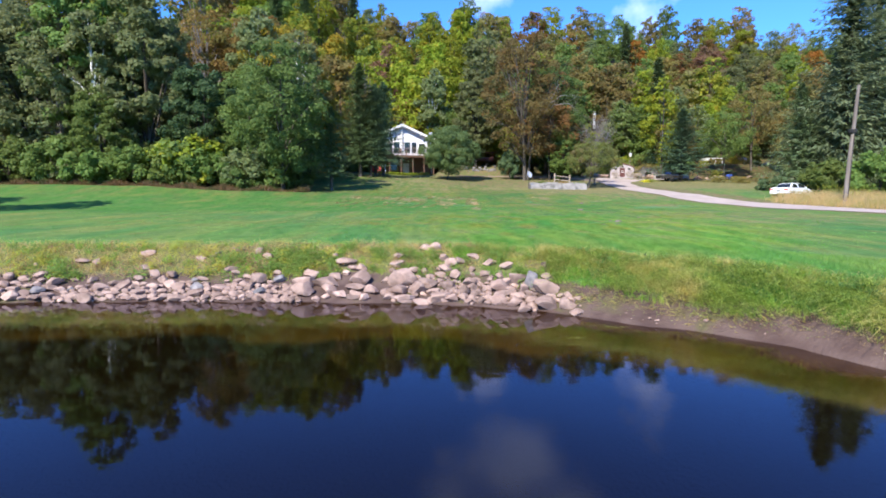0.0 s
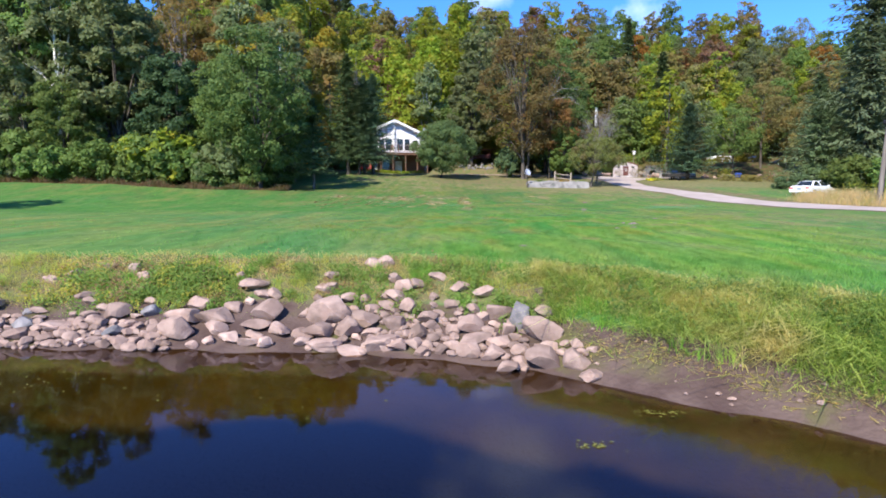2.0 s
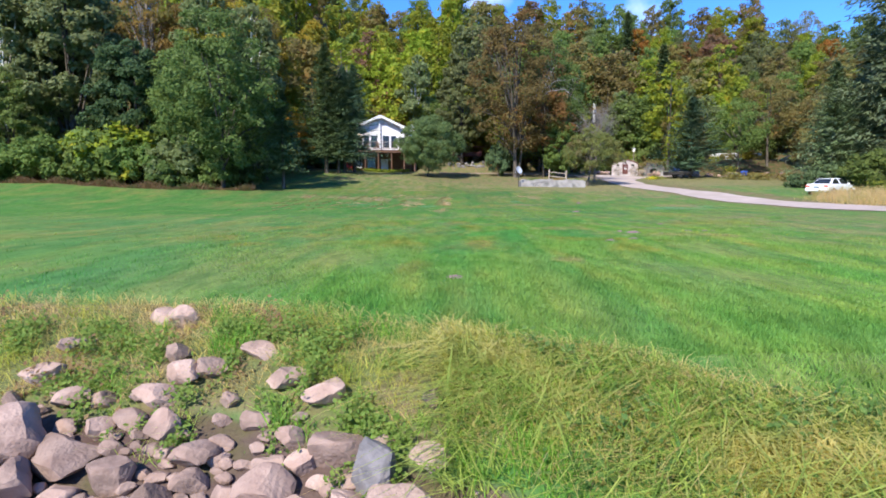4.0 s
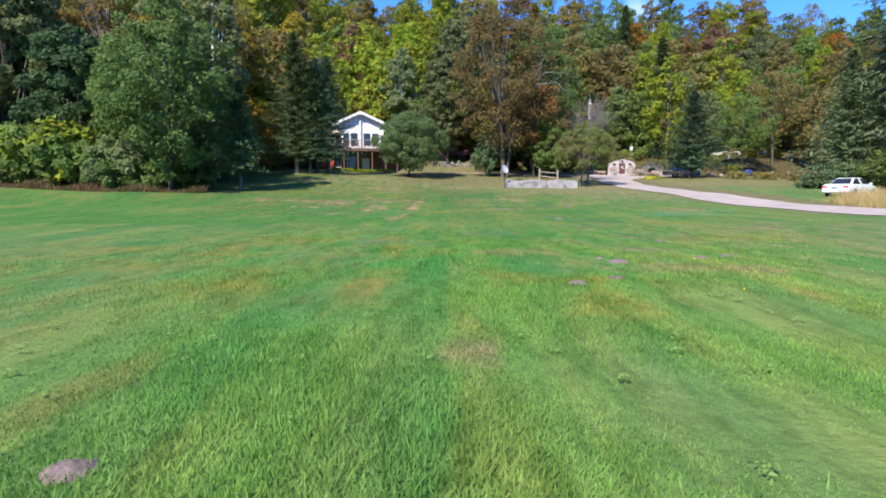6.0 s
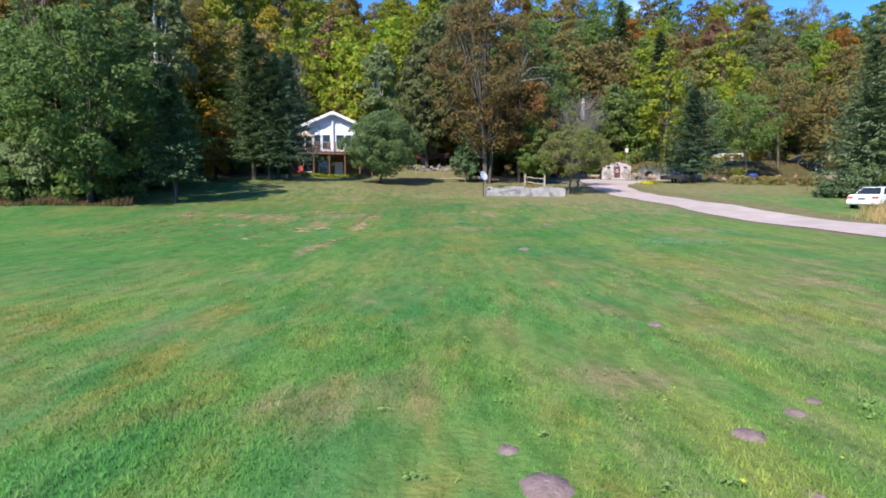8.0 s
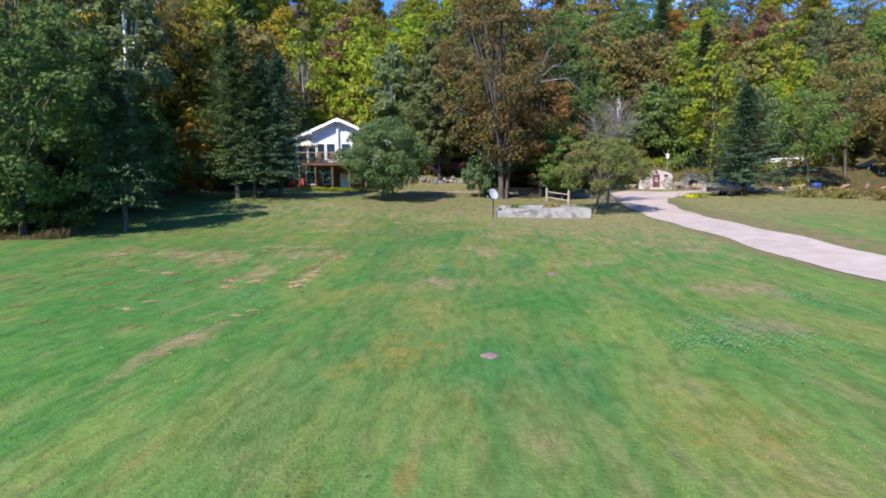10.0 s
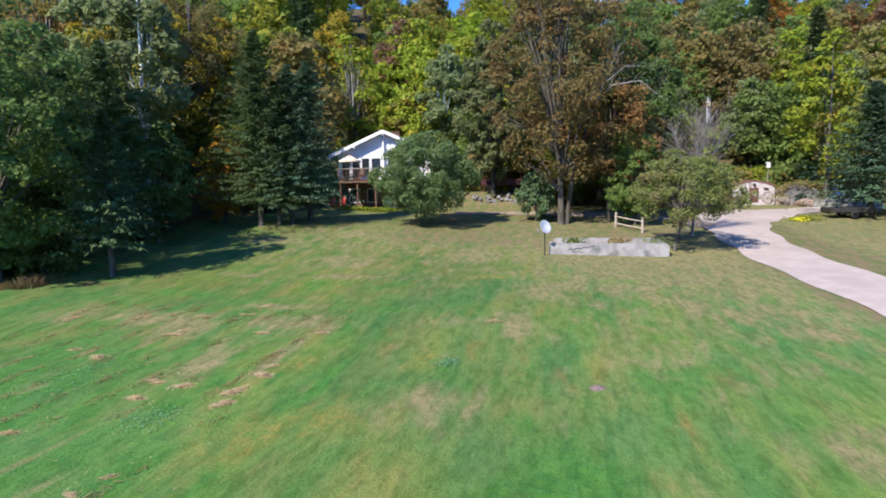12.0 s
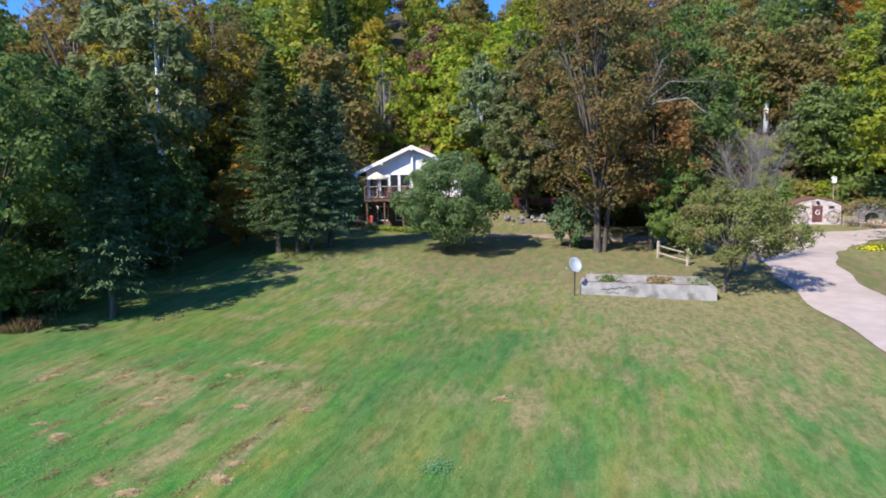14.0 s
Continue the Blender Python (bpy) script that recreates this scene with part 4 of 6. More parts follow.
for k in range(15):
    px = 23.5 + 1.4 * k + rng.uniform(-0.5, 0.5)
    plant("under", rng.choice(("green", "bright", "yellow", "olive", "green")), px, rng.uniform(104, 108.5), rng.uniform(0.8, 1.3), name="undergrowth", label="leafy undergrowth behind the stone cellar", category="shrub", group="undergrowth", sink=0.2)
for x, y, s, p, leaf in ((-21.5, 74, 0.8, "wide_a", "dark"), (-15.2, 76.0, 0.52, "wide_b", "orange"), (-21.5, 68, 0.85, "wood_a", "dark"), (-19.2, 66.2, 0.75, "wood_c", "dark"), (-16.0, 68.9, 0.55, "wood_c", "dark")):
    plant(p, leaf, x, y, s, name="woodland_tree", label="broad-leaved tree shading the lawn's bay", group=WOODS)
for k in range(7):
    plant("under", ("yellow", "olive", "sage")[k % 3], 48.2 + 1.5 * k + rng.uniform(-0.3, 0.3), 104.4 + rng.uniform(-0.5, 0.5), rng.uniform(0.40, 0.5), name="undergrowth", label="low golden-green growth on the terrace", category="shrub", group="undergrowth", sink=0.2)
for x, y, k, leaf in ((4.0, 94.5, 1.2, "olive"), (7.6, 94.0, 1.3, "yellow"), (10.4, 92.6, 1.2, "umber"), (12.4, 94.6, 1.3, "olive"), (9.2, 96.5, 1.5, "sage")):
    plant("under", leaf, x, y, k, name="undergrowth", label="olive undergrowth behind the farm wagon", category="shrub", group="undergrowth", sink=0.2)
for i in range(60):
    px = rng.uniform(-58, 64)
    py = float(woods_edge(px)) + rng.uniform(1.5, 13)
    if 24 < px < 60 and py < 112:
        py = rng.uniform(113, 121)
    if -13 < px < 0 and py < 101:
        continue
    plant("under", rng.choice(("green", "dark", "green", "olive", "bright")), px, py, rng.uniform(0.9, 1.5), name="undergrowth", label="leafy undergrowth beneath the woodland trees", category="shrub", group="undergrowth", sink=0.2)
for x, y, s, p, leaf in ((58, 72, 0.9, "wood_a", "green"), (64, 78, 1.0, "wood_c", "green"), (57, 80, 0.9, "wood_b", "olive"), (66, 68, 1.1, "wood_a", "dark"), (50, 76, 0.85, "wood_c", "olive"), (70, 86, 1.1, "wood_b", "green"), (48.5, 71, 1.0, "wood_spruce", "spruce"), (60, 62, 1.0, "wide_a", "green"), (66, 56, 1.0, "wide_b", "green"), (56, 54, 0.9, "wide_a", "bright")):
    plant(p, leaf, x, y, s, name="woodland_tree", label=KINDS.get(leaf, "dark spruce") + " tree in the woods beside the driveway", group=WOODS)
for x, y, s in ((-37.4, 61.5, 1.0), (-17.8, 70.5, 1.0), (-24, 74, 1.1), (-2, 101, 1.0)):
    plant("birch", "grey", x, y, s, name="birch_tree", label="slender birch with a pale trunk", group="birches")

# ---- rocks ----
def rock_mesh(seed, material):
    rng = np.random.default_rng(seed)
    bm = bmesh.new()
    bmesh.ops.create_icosphere(bm, subdivisions=4 if seed < 45 else 3, radius=0.5)
    v = np.array([q.co[:] for q in bm.verts])
    for _ in range(12):
        nrm = rng.normal(size=3)
        nrm /= np.linalg.norm(nrm)
        cut = rng.uniform(0.23, 0.39)
        over = clip(v @ nrm - cut, 0, None)
        v -= over[:, None] * nrm * 0.95
    for q, p in zip(bm.verts, v):
        at = Vector(p) + Vector((seed, 0, 0))
        q.co = Vector(p) * (1 + 0.10 * noise.noise(at * 3.1) + 0.05 * noise.noise(at * 8.0))
    me = bpy.data.meshes.new("rock")
    bm.to_mesh(me)
    bm.free()
    ext = v.max(0) - v.min(0)
    me.transform(Matrix.Diagonal((1 / ext[0], 1 / ext[1], 1 / ext[2], 1)))
    me.shade_smooth()
    me.set_sharp_from_angle(angle=radians(20))
    me.materials.append(material)
    return me


ROCKS = [rock_mesh(40 + i, ROCK) for i in range(12)] + [rock_mesh(60 + i, SLATE) for i in range(3)] + [rock_mesh(90 + i, ROCK) for i in range(3)]
rock_rng = random.Random(9)


JOINED = []


def rock(x, y, w, h, which=None, lift=0.33, label="pinkish grey granite boulder on the muddy shore", group="shore rocks", name="rock", single=True):
    k = rock_rng.randrange(12) if which is None else which
    deep = w * rock_rng.uniform(0.7, 0.95)
    m = pose(x, y, ground_z(x, y) + h * lift, rock_rng.uniform(-14, 14), rock_rng.uniform(-14, 14), rock_rng.choice((0, 180)) + rock_rng.uniform(-25, 25)) @ Matrix.Diagonal((w * 1.08, deep, h * 1.05, 1))
    if not single:
        JOINED.append((15 + k % 3, m))
        return None
    ob = new(name, ROCKS[k])
    ob.matrix_basis = m
    return tagged(ob, label, "rock", group)


WEST = [(-3.28, 13.19, 0.5, 0.41), (-3.32, 13.63, 0.58, 0.26), (-3.31, 14.02, 0.44, 0.28), (-2.83, 13.53, 0.64, 0.37), (-2.68, 13.23, 0.36, 0.22), (-2.66, 13.86, 0.34, 0.17), (-1.98, 13.6, 0.47, 0.38), (-2.03, 14.11, 0.23, 0.25), (-2.41, 12.94, 0.38, 0.21), (-2.05, 12.85, 0.37, 0.15), (-2.14, 13.3, 0.48, 0.17), (-2.05, 13.04, 0.3, 0.14), (-1.69, 13.16, 0.39, 0.25), (-0.99, 13.55, 0.68, 0.46), (-0.64, 13.14, 0.45, 0.36), (-1.05, 13.09, 0.51, 0.3), (-1.33, 13.03, 0.32, 0.22), (-0.9, 12.76, 0.51, 0.22), (-0.51, 12.68, 0.43, 0.17), (-0.06, 12.67, 0.45, 0.27), (-0.39, 13.38, 0.53, 0.32), (-0.25, 13.08, 0.38, 0.17), (-1.38, 13.63, 0.27, 0.19), (-1.28, 12.83, 0.25, 0.18)]
MIDDLE = [(-0.31, 13.72, 0.28, 0.22), (-0.05, 13.74, 0.29, 0.19), (-2.26, 14.12, 0.34, 0.19), (-2.43, 14.4, 0.52, 0.22), (0.02, 12.64, 0.23, 0.26), (0.23, 12.6, 0.29, 0.22), (0.47, 12.6, 0.28, 0.25), (0.64, 12.55, 0.17, 0.19), (0.51, 12.93, 0.29, 0.29), (0.32, 12.91, 0.18, 0.18), (0.12, 13.13, 0.31, 0.31), (0.61, 13.32, 0.34, 0.24), (0.73, 13.07, 0.25, 0.21), (1.02, 12.89, 0.23, 0.24), (0.27, 13.53, 0.27, 0.32), (0.2, 14.13, 0.34, 0.23), (0.03, 14.42, 0.28, 0.22), (0.4, 14.23, 0.31, 0.21), (0.8, 14.41, 0.31, 0.14), (1.17, 13.96, 0.35, 0.2), (1.57, 13.72, 0.35, 0.23), (1.33, 12.85, 0.38, 0.32), (1.73, 13.15, 0.39, 0.31)]
EAST = [(2.33, 12.51, 0.57, 0.42), (2.38, 12.93, 0.29, 0.22), (1.31, 12.57, 0.46, 0.17), (1.69, 12.45, 0.33, 0.18), (1.24, 12.28, 0.35, 0.26), (1.57, 12.14, 0.34, 0.29), (1.71, 11.82, 0.3, 0.23), (1.95, 11.93, 0.22, 0.2), (2.25, 11.85, 0.47, 0.33), (2.59, 11.73, 0.35, 0.3), (2.74, 11.41, 0.29, 0.18), (2.89, 11.9, 0.14, 0.1), (2.35, 12.17, 0.23, 0.2), (2.49, 11.98, 0.23, 0.14), (2.7, 11.87, 0.21, 0.17), (2.71, 12.05, 0.16, 0.17), (2.59, 12.13, 0.17, 0.12), (2.44, 13.38, 0.17, 0.2), (1.85, 12.73, 0.22, 0.25), (1.55, 12.77, 0.19, 0.19), (1.02, 13.56, 0.24, 0.21), (0.71, 13.83, 0.15, 0.18)]
for x, y, w, h in WEST + MIDDLE + EAST:
    rock(x, y - 0.05, w, h * 0.86)
rock(2.03, 12.83, 0.31, 0.47, 12, label="blue-grey slate boulder with a white vein")
taken = [(x, y, w) for x, y, w, h in WEST + MIDDLE + EAST]
first = len(taken)
for i in range(2600):
    x = rock_rng.uniform(-16, -4.0)
    y = float(shore(x)) + abs(rock_rng.gauss(0.0, 0.42)) + 0.06
    w = rock_rng.uniform(0.16, 0.42)
    if any((x - a) ** 2 + (y - b) ** 2 < (0.37 * (w + c)) ** 2 for a, b, c in taken) or len(taken) > first + 175:
        continue
    taken.append((x, y, w))
    rock(x, y, w, w * rock_rng.uniform(0.4, 0.7), None if rock_rng.random() < 0.92 else 13, single=len(taken) < first + 110)
for i in range(300):
    x = rock_rng.uniform(-4.0, 2.5)
    y = float(shore(x)) + rock_rng.uniform(0.05, 1.5)
    w = rock_rng.uniform(0.12, 0.26)
    if (x < -1.3 and rock_rng.random() < 0.85) or any((x - a) ** 2 + (y - b) ** 2 < (0.40 * (w + c)) ** 2 for a, b, c in taken):
        continue
    taken.append((x, y, w))
    rock(x, y, w, w * rock_rng.uniform(0.5, 0.8), single=w > 0.16)
for i in range(1500):
    x = rock_rng.uniform(-1.2, 2.3)
    y = float(shore(x)) + rock_rng.uniform(0.05, 1.15)
    w = rock_rng.uniform(0.10, 0.22)
    if any((x - a) ** 2 + (y - b) ** 2 < (0.36 * (w + c)) ** 2 for a, b, c in taken) or len(taken) > first + 270:
        continue
    taken.append((x, y, w))
    rock(x, y, w, w * rock_rng.uniform(0.55, 0.85), single=w > 0.19)
for i in range(2600):
    x = rock_rng.uniform(-9.0, -3.3)
    y = float(shore(x)) + rock_rng.uniform(-0.02, 0.72)
    w = rock_rng.uniform(0.10, 0.27)
    if any((x - a) ** 2 + (y - b) ** 2 < (0.33 * (w + c)) ** 2 for a, b, c in taken) or len(taken) > first + 500:
        continue
    taken.append((x, y, w))
    rock(x, y, w, w * rock_rng.uniform(0.45, 0.8), single=False)
for i in range(20):
    x = rock_rng.uniform(-14, 2.4)
    rock(x, float(shore(x)) + rock_rng.uniform(1.4, 2.6), rock_rng.uniform(0.15, 0.4), rock_rng.uniform(0.1, 0.25), label="pale stone half hidden in the bank grass")
jv, jf, base = [], [], 0
for k, m in JOINED:
    me = ROCKS[k]
    jv.extend(m @ q.co for q in me.vertices)
    jf.extend([base + i for i in p.vertices] for p in me.polygons)
    base += len(me.vertices)
shingle = tagged(new("shore_stones", mesh_from("shore_stones", jv, jf, ROCK)), "small pinkish stones packed between the shore rocks", "stones", kind="stuff")

# ---- grass ----
def blades(name, x, y, h, w, material, seg=1, bend=0.35, seed=0, flow=(0, 0)):
    """Grass blades at x, y: each one triangle, or a bent blade of seg pieces, leaning at random and along flow."""
    r = np.random.default_rng(seed)
    n = len(x)
    z = height(x, y)
    a, b = r.uniform(0, 2 * np.pi, n), r.uniform(0, 2 * np.pi, n)
    side = np.stack([np.cos(a), np.sin(a), a * 0], 1) * (w / 2)[:, None]
    lean = np.stack([np.cos(b) + flow[0], np.sin(b) + flow[1], b * 0 - 0.35 * math.hypot(*flow)], 1) * (h * bend * r.uniform(0.2, 1.6, n))[:, None]
    foot = np.stack([x, y, z - 0.01], 1)
    up = np.stack([x * 0, x * 0, h], 1)
    if seg == 1:
        v = np.stack([foot - side, foot + side, foot + up + lean], 1).reshape(-1, 3)
        me = mesh_from(name, v, np.arange(3 * n).reshape(-1, 3), material)
        if material is LAWN:
            for key, values in lawn_zones(x, y).items():
                me.attributes.new(key, "FLOAT", "POINT").data.foreach_set("value", np.repeat(values, 3).astype(np.float32))
        return me
    m = foot + up * 0.62 + lean * 0.35
    tip = foot + up * 0.95 + lean * 1.15
    v = np.stack([foot - side, foot + side, m + side * 0.7, m - side * 0.7, tip, tip + side * 0.05], 1).reshape(-1, 3)
    q = np.arange(n)[:, None] * 6
    f = np.concatenate([q + [0, 1, 2, 3], q + [3, 2, 5, 4]])
    return mesh_from(name, v, f, material)


def stuff(name, me, label, category):
    return tagged(new(name, me), label, category, kind="stuff")


g = np.random.default_rng(3)
n1 = 500000
ly = np.where(g.random(n1) < 0.74, 13.3 + 21 * (1 - np.sqrt(1 - g.random(n1))) ** 1.15, 22 + 40 * g.random(n1) ** 1.1)
lx = 0.8 + ly * 0.22 + g.normal(size=n1) * (1.9 + 0.16 * clip(ly - 12, 0, 60))
keep = (ly - shore(lx) > 2.6) & (lx < 21.5) & (ly < woods_edge(lx) - 1)
lx, ly = lx[keep], ly[keep]
tall = 0.75 + 0.5 * np.sin(lx * 1.3 + np.sin(ly * 0.7)) * np.sin(ly * 0.9 + lx * 0.3)
stuff("lawn_grass", blades("lawn_grass", lx, ly, g.uniform(0.03, 0.075, len(lx)) * tall * np.interp(ly, (25, 40), (1, 0.7)), g.uniform(0.006, 0.012, len(lx)) * (1 + ly / 45), LAWN, bend=0.6, seed=4), "short mown green grass with dry patches", "grass")
n9 = 70000
ex = g.uniform(2.5, 12.5, n9)
ed = 2.45 + 4.5 * g.random(n9) ** 1.4
stuff("lawn_edge_grass", blades("lawn_edge_grass", ex, shore(ex) + ed, g.uniform(0.03, 0.10, n9), g.uniform(0.007, 0.013, n9), LAWN, bend=0.7, seed=44), "short green grass at the lawn's edge above the bank", "grass")
n2 = 16000
cx, cy = g.uniform(-30, 22, 2600), 15 + 60 * g.random(2600) ** 1.4
pick = g.integers(0, 2600, n2)
lx, ly = cx[pick] + g.normal(size=n2) * 0.12, cy[pick] + g.normal(size=n2) * 0.12
keep = (ly - shore(lx) > 2.6) & (ly < woods_edge(lx) - 1)
lx, ly = lx[keep], ly[keep]
stuff("lawn_tufts", blades("lawn_tufts", lx, ly, g.uniform(0.04, 0.09, len(lx)), g.uniform(0.01, 0.02, len(lx)), LAWN, bend=0.5, seed=5), "tufts of longer grass in the lawn", "grass")
ROCKY = np.array([t for t in taken if t[2] > 0.17])


def clear(x, y):
    """True where no shore rock lies."""
    out = np.ones(len(x), bool)
    for a, b, w in ROCKY:
        out &= (x - a) ** 2 + (y - b + 0.1) ** 2 > (0.52 * w) ** 2
    return out


def lush_bank(x, d):
    """Green drifts of the bank, above 0, between dry and bare ones."""
    return np.sin(x * 1.15 + 0.4) * 0.6 + np.sin(x * 2.6 + d * 2.1) * 0.7 + np.sin(x * 0.5 - d * 1.7) * 0.5 + np.sin(x * 6.1 + d * 3.0) * np.sin(d * 5.3 - x * 1.9) * 0.9


BAND = 2.2
n3 = 46000
bx = g.uniform(2.5, 15, n3)
bx = np.where(g.random(n3) < 0.6, g.uniform(2.5, 8, n3), bx)
bd = 0.6 + (BAND + 0.15) * g.random(n3)
edge = np.interp(bx, (2.6, 3.4, 5), (1.3, 1.08, 0.92)) + 0.16 * np.sin(bx * 1.9) + 0.12 * np.sin(bx * 4.3 + 1)
keep = (g.random(n3) < clip((bd - edge) / 0.35, 0.02, 1)) & (np.sin(bx * 2.7 + bd * 1.3) + np.sin(bx * 1.1 - bd * 3.1) + g.normal(size=n3) > -1.0) & clear(bx, shore(bx) + bd)
bx, bd = bx[keep], bd[keep]
long = clip(1.2 - 0.18 * (bd - 1.5), 0.5, 1.2) * (0.8 + 0.4 * np.sin(bx * 3.1 + bd) * np.sin(bd * 3.2 + bx))
stuff("bank_grass", blades("bank_grass", bx, shore(bx) + bd, g.uniform(0.12, 0.33, len(bx)) * long, g.uniform(0.008, 0.018, len(bx)), WEED, 2, 1.5, 6, (-0.55, -0.6)), "matted yellow-green grass on the pond bank", "grass")
n4 = 46000
bx = g.uniform(-17, 3.2, n4)
bd = 0.85 + 2.0 * g.random(n4)
keep = (lush_bank(bx, bd) + g.normal(size=n4) * 0.7 - 1.2 * clip(bd - 1.9, 0, 1) > np.interp(bx, (-5, -1), (0.9, 0.5))) & clear(bx, shore(bx) + bd)
bx, bd = bx[keep], bd[keep]
stuff("bank_grass", blades("bank_grass", bx, shore(bx) + bd, g.uniform(0.06, 0.2, len(bx)) * (0.7 + 0.5 * np.sin(bx * 3.7 + bd)), g.uniform(0.005, 0.011, len(bx)), WEED_TUFT, 2, 1.3, 7, (0, -0.4)), "patchy green grass among the shore stones", "grass")
n10 = 9500
c = np.concatenate([g.uniform(-16, 3, 110), g.uniform(2.8, 12, 100)])
cd = np.where(c < 3, 1.15, 0.95) + 1.6 * g.random(210)
size = np.where(c < 3, g.uniform(0.12, 0.3, 210), g.uniform(0.12, 0.34, 210))
pick = g.integers(0, 210, n10)
tx, td = c[pick] + g.normal(size=n10) * 0.06, cd[pick] + g.normal(size=n10) * 0.06
keep = clear(tx, shore(tx) + td)
tx, td, size = tx[keep], td[keep], size[pick][keep]
stuff("grass_tufts", blades("grass_tufts", tx, shore(tx) + td, size * g.uniform(0.5, 1.15, len(tx)), g.uniform(0.005, 0.010, len(tx)), WEED_TUFT, 2, 0.8, 17), "upright green grass tufts on the pond bank", "grass")
n11 = 5200
tx = g.uniform(2.7, 10, n11)
td = 0.95 - np.abs(g.normal(size=n11)) * 0.26 + 0.15 * np.sin(tx * 2.3) + 0.1 * np.sin(tx * 5.1)
keep = (td > 0.2) & clear(tx, shore(tx) + td) & (np.sin(tx * 3.3 + td * 4) + g.normal(size=n11) * 0.5 > -0.4)
tx, td = tx[keep], td[keep]
stuff("mud_sprouts", blades("mud_sprouts", tx, shore(tx) + td, g.uniform(0.015, 0.06, len(tx)), g.uniform(0.004, 0.010, len(tx)), WEED, 2, 2.0, 18), "sparse low sprouts and dead bits on the mud", "grass")
n5 = 46000
bx = np.where(g.random(n5) < 0.62, g.uniform(-17, 4.4, n5), g.uniform(2.6, 12, n5))
low = np.interp(bx, (-4, 0, 2.5, 3.2, 4.6, 5.5), (1.1, 1.5, 1.6, 1.5, 1.5, 1.2))
bd = low + (3.0 - low) * g.random(n5) ** 0.8
keep = ((lush_bank(bx, bd) * np.interp(bd, (1.5, 2.6), (1, 0.2)) + g.normal(size=n5) * 0.8 < np.interp(bx, (2.6, 3.2, 4.2, 5), (1.1, 1.2, 0.7, -0.6)))) & clear(bx, shore(bx) + bd)
bx, bd = bx[keep], bd[keep]
stuff("dry_grass", blades("dry_grass", bx, shore(bx) + bd, g.uniform(0.05, 0.22, len(bx)), g.uniform(0.004, 0.010, len(bx)), PALE_STRAW, 2, 1.6, 8, (-0.2, -0.4)), "dry straw-coloured grass along the bank's top", "grass")


def weed_patch(name, count, clumps, x0, x1, d0, d1, rise, leaf, spread, material, label, limit):
    """Broad-leaved weeds in clumps along the bank, between the rocks."""
    c = g.uniform(x0, x1, clumps)
    cd = g.uniform(d0, d1, clumps)
    good = lush_bank(c, cd) + g.normal(size=clumps) * 0.7 > limit
    c, cd = c[good], cd[good]
    tall = g.uniform(0.3, 1.0, len(c)) * rise
    pick = g.integers(0, len(c), count)
    wx, wd = c[pick] + g.normal(size=count) * spread, cd[pick] + g.normal(size=count) * spread * 0.8
    wy = shore(wx) + wd
    pos = np.stack([wx, wy, height(wx, wy) + 0.015 + tall[pick] * g.random(count) ** 0.8], 1)[clear(wx, wy)]
    v, f = leaf_cloud(g, pos, g.normal(size=(len(pos), 3)) * 0.5 + [0, -0.5, 0.8], leaf)
    stuff(name, mesh_from(name, v, f, material), label, "weeds")


weed_patch("bank_weeds", 19000, 420, -4.5, 2.9, 0.95, 2.45, 0.24, 0.036, 0.085, WEED_LEAF, "bright green broad-leaved weeds between the shore rocks", 0.45)
weed_patch("bank_weeds", 8000, 420, -16, -4, 1.0, 2.6, 0.30, 0.045, 0.13, WEED_LEAF, "low broad-leaved weeds on the pond bank", 0.6)
GOLD_WEED = foliage("golden_weeds", (0.36, 0.34, 0.05), (0.50, 0.44, 0.09))
weed_patch("golden_weeds", 5200, 150, -16, -1.5, 0.95, 2.4, 0.34, 0.04, 0.10, GOLD_WEED, "yellow-green flowering weeds on the pond bank", 0.2)
RUST_WEED = foliage("brown_weeds", (0.24, 0.15, 0.07), (0.36, 0.25, 0.12))
weed_patch("brown_weeds", 4200, 170, -16, 1.0, 1.2, 2.7, 0.26, 0.04, 0.11, RUST_WEED, "brown withered weeds on the pond bank", -0.6)
n16 = 900
sx = g.uniform(2.8, 9.5, n16)
sd = 0.78 + 0.15 * np.sin(sx * 2.3) + g.normal(size=n16) * 0.16
a = g.uniform(0, np.pi, n16)
c = np.column_stack([sx, shore(sx) + sd, height(sx, shore(sx) + sd) + 0.012])
d = np.stack([np.cos(a), np.sin(a), g.normal(size=n16) * 0.08], 1) * g.uniform(0.02, 0.10, n16)[:, None]
w = np.stack([-np.sin(a), np.cos(a), a * 0], 1) * g.uniform(0.003, 0.008, n16)[:, None]
v = np.stack([c - d - w, c - d + w, c + d + w * 0.6, c + d - w * 0.6], 1).reshape(-1, 3)
stuff("washed_straw", mesh_from("washed_straw", v, np.arange(4 * n16).reshape(-1, 4), PALE_STRAW), "pale dead straw washed up along the mud", "straw")
weed_patch("bank_weeds", 5200, 90, 3.1, 10, 1.3, 2.7, 0.24, 0.04, 0.09, WEED_DARK, "darker leafy weeds in the matted bank grass", -9)
STALK = blades_material("brown_stalks", False, (0.10, 0.062, 0.035), (0.17, 0.115, 0.065), (0.07, 0.075, 0.028))
n13 = 9000
sx = g.uniform(-48, -13.6, n13)
sy = np.interp(sx, (-48, -40, -26, -19, -13.6), (58.6, 56.4, 54.6, 54.2, 57.0)) + np.abs(g.normal(size=n13)) * 0.9
stuff("dry_stalks", blades("dry_stalks", sx, sy, g.uniform(0.15, 0.75, n13) * (0.7 + 0.4 * np.sin(sx * 1.7)), g.uniform(0.02, 0.05, n13), STALK, 2, 0.5, 19), "brown dead stalks and brush along the wood's foot", "brush")
n7 = 42000
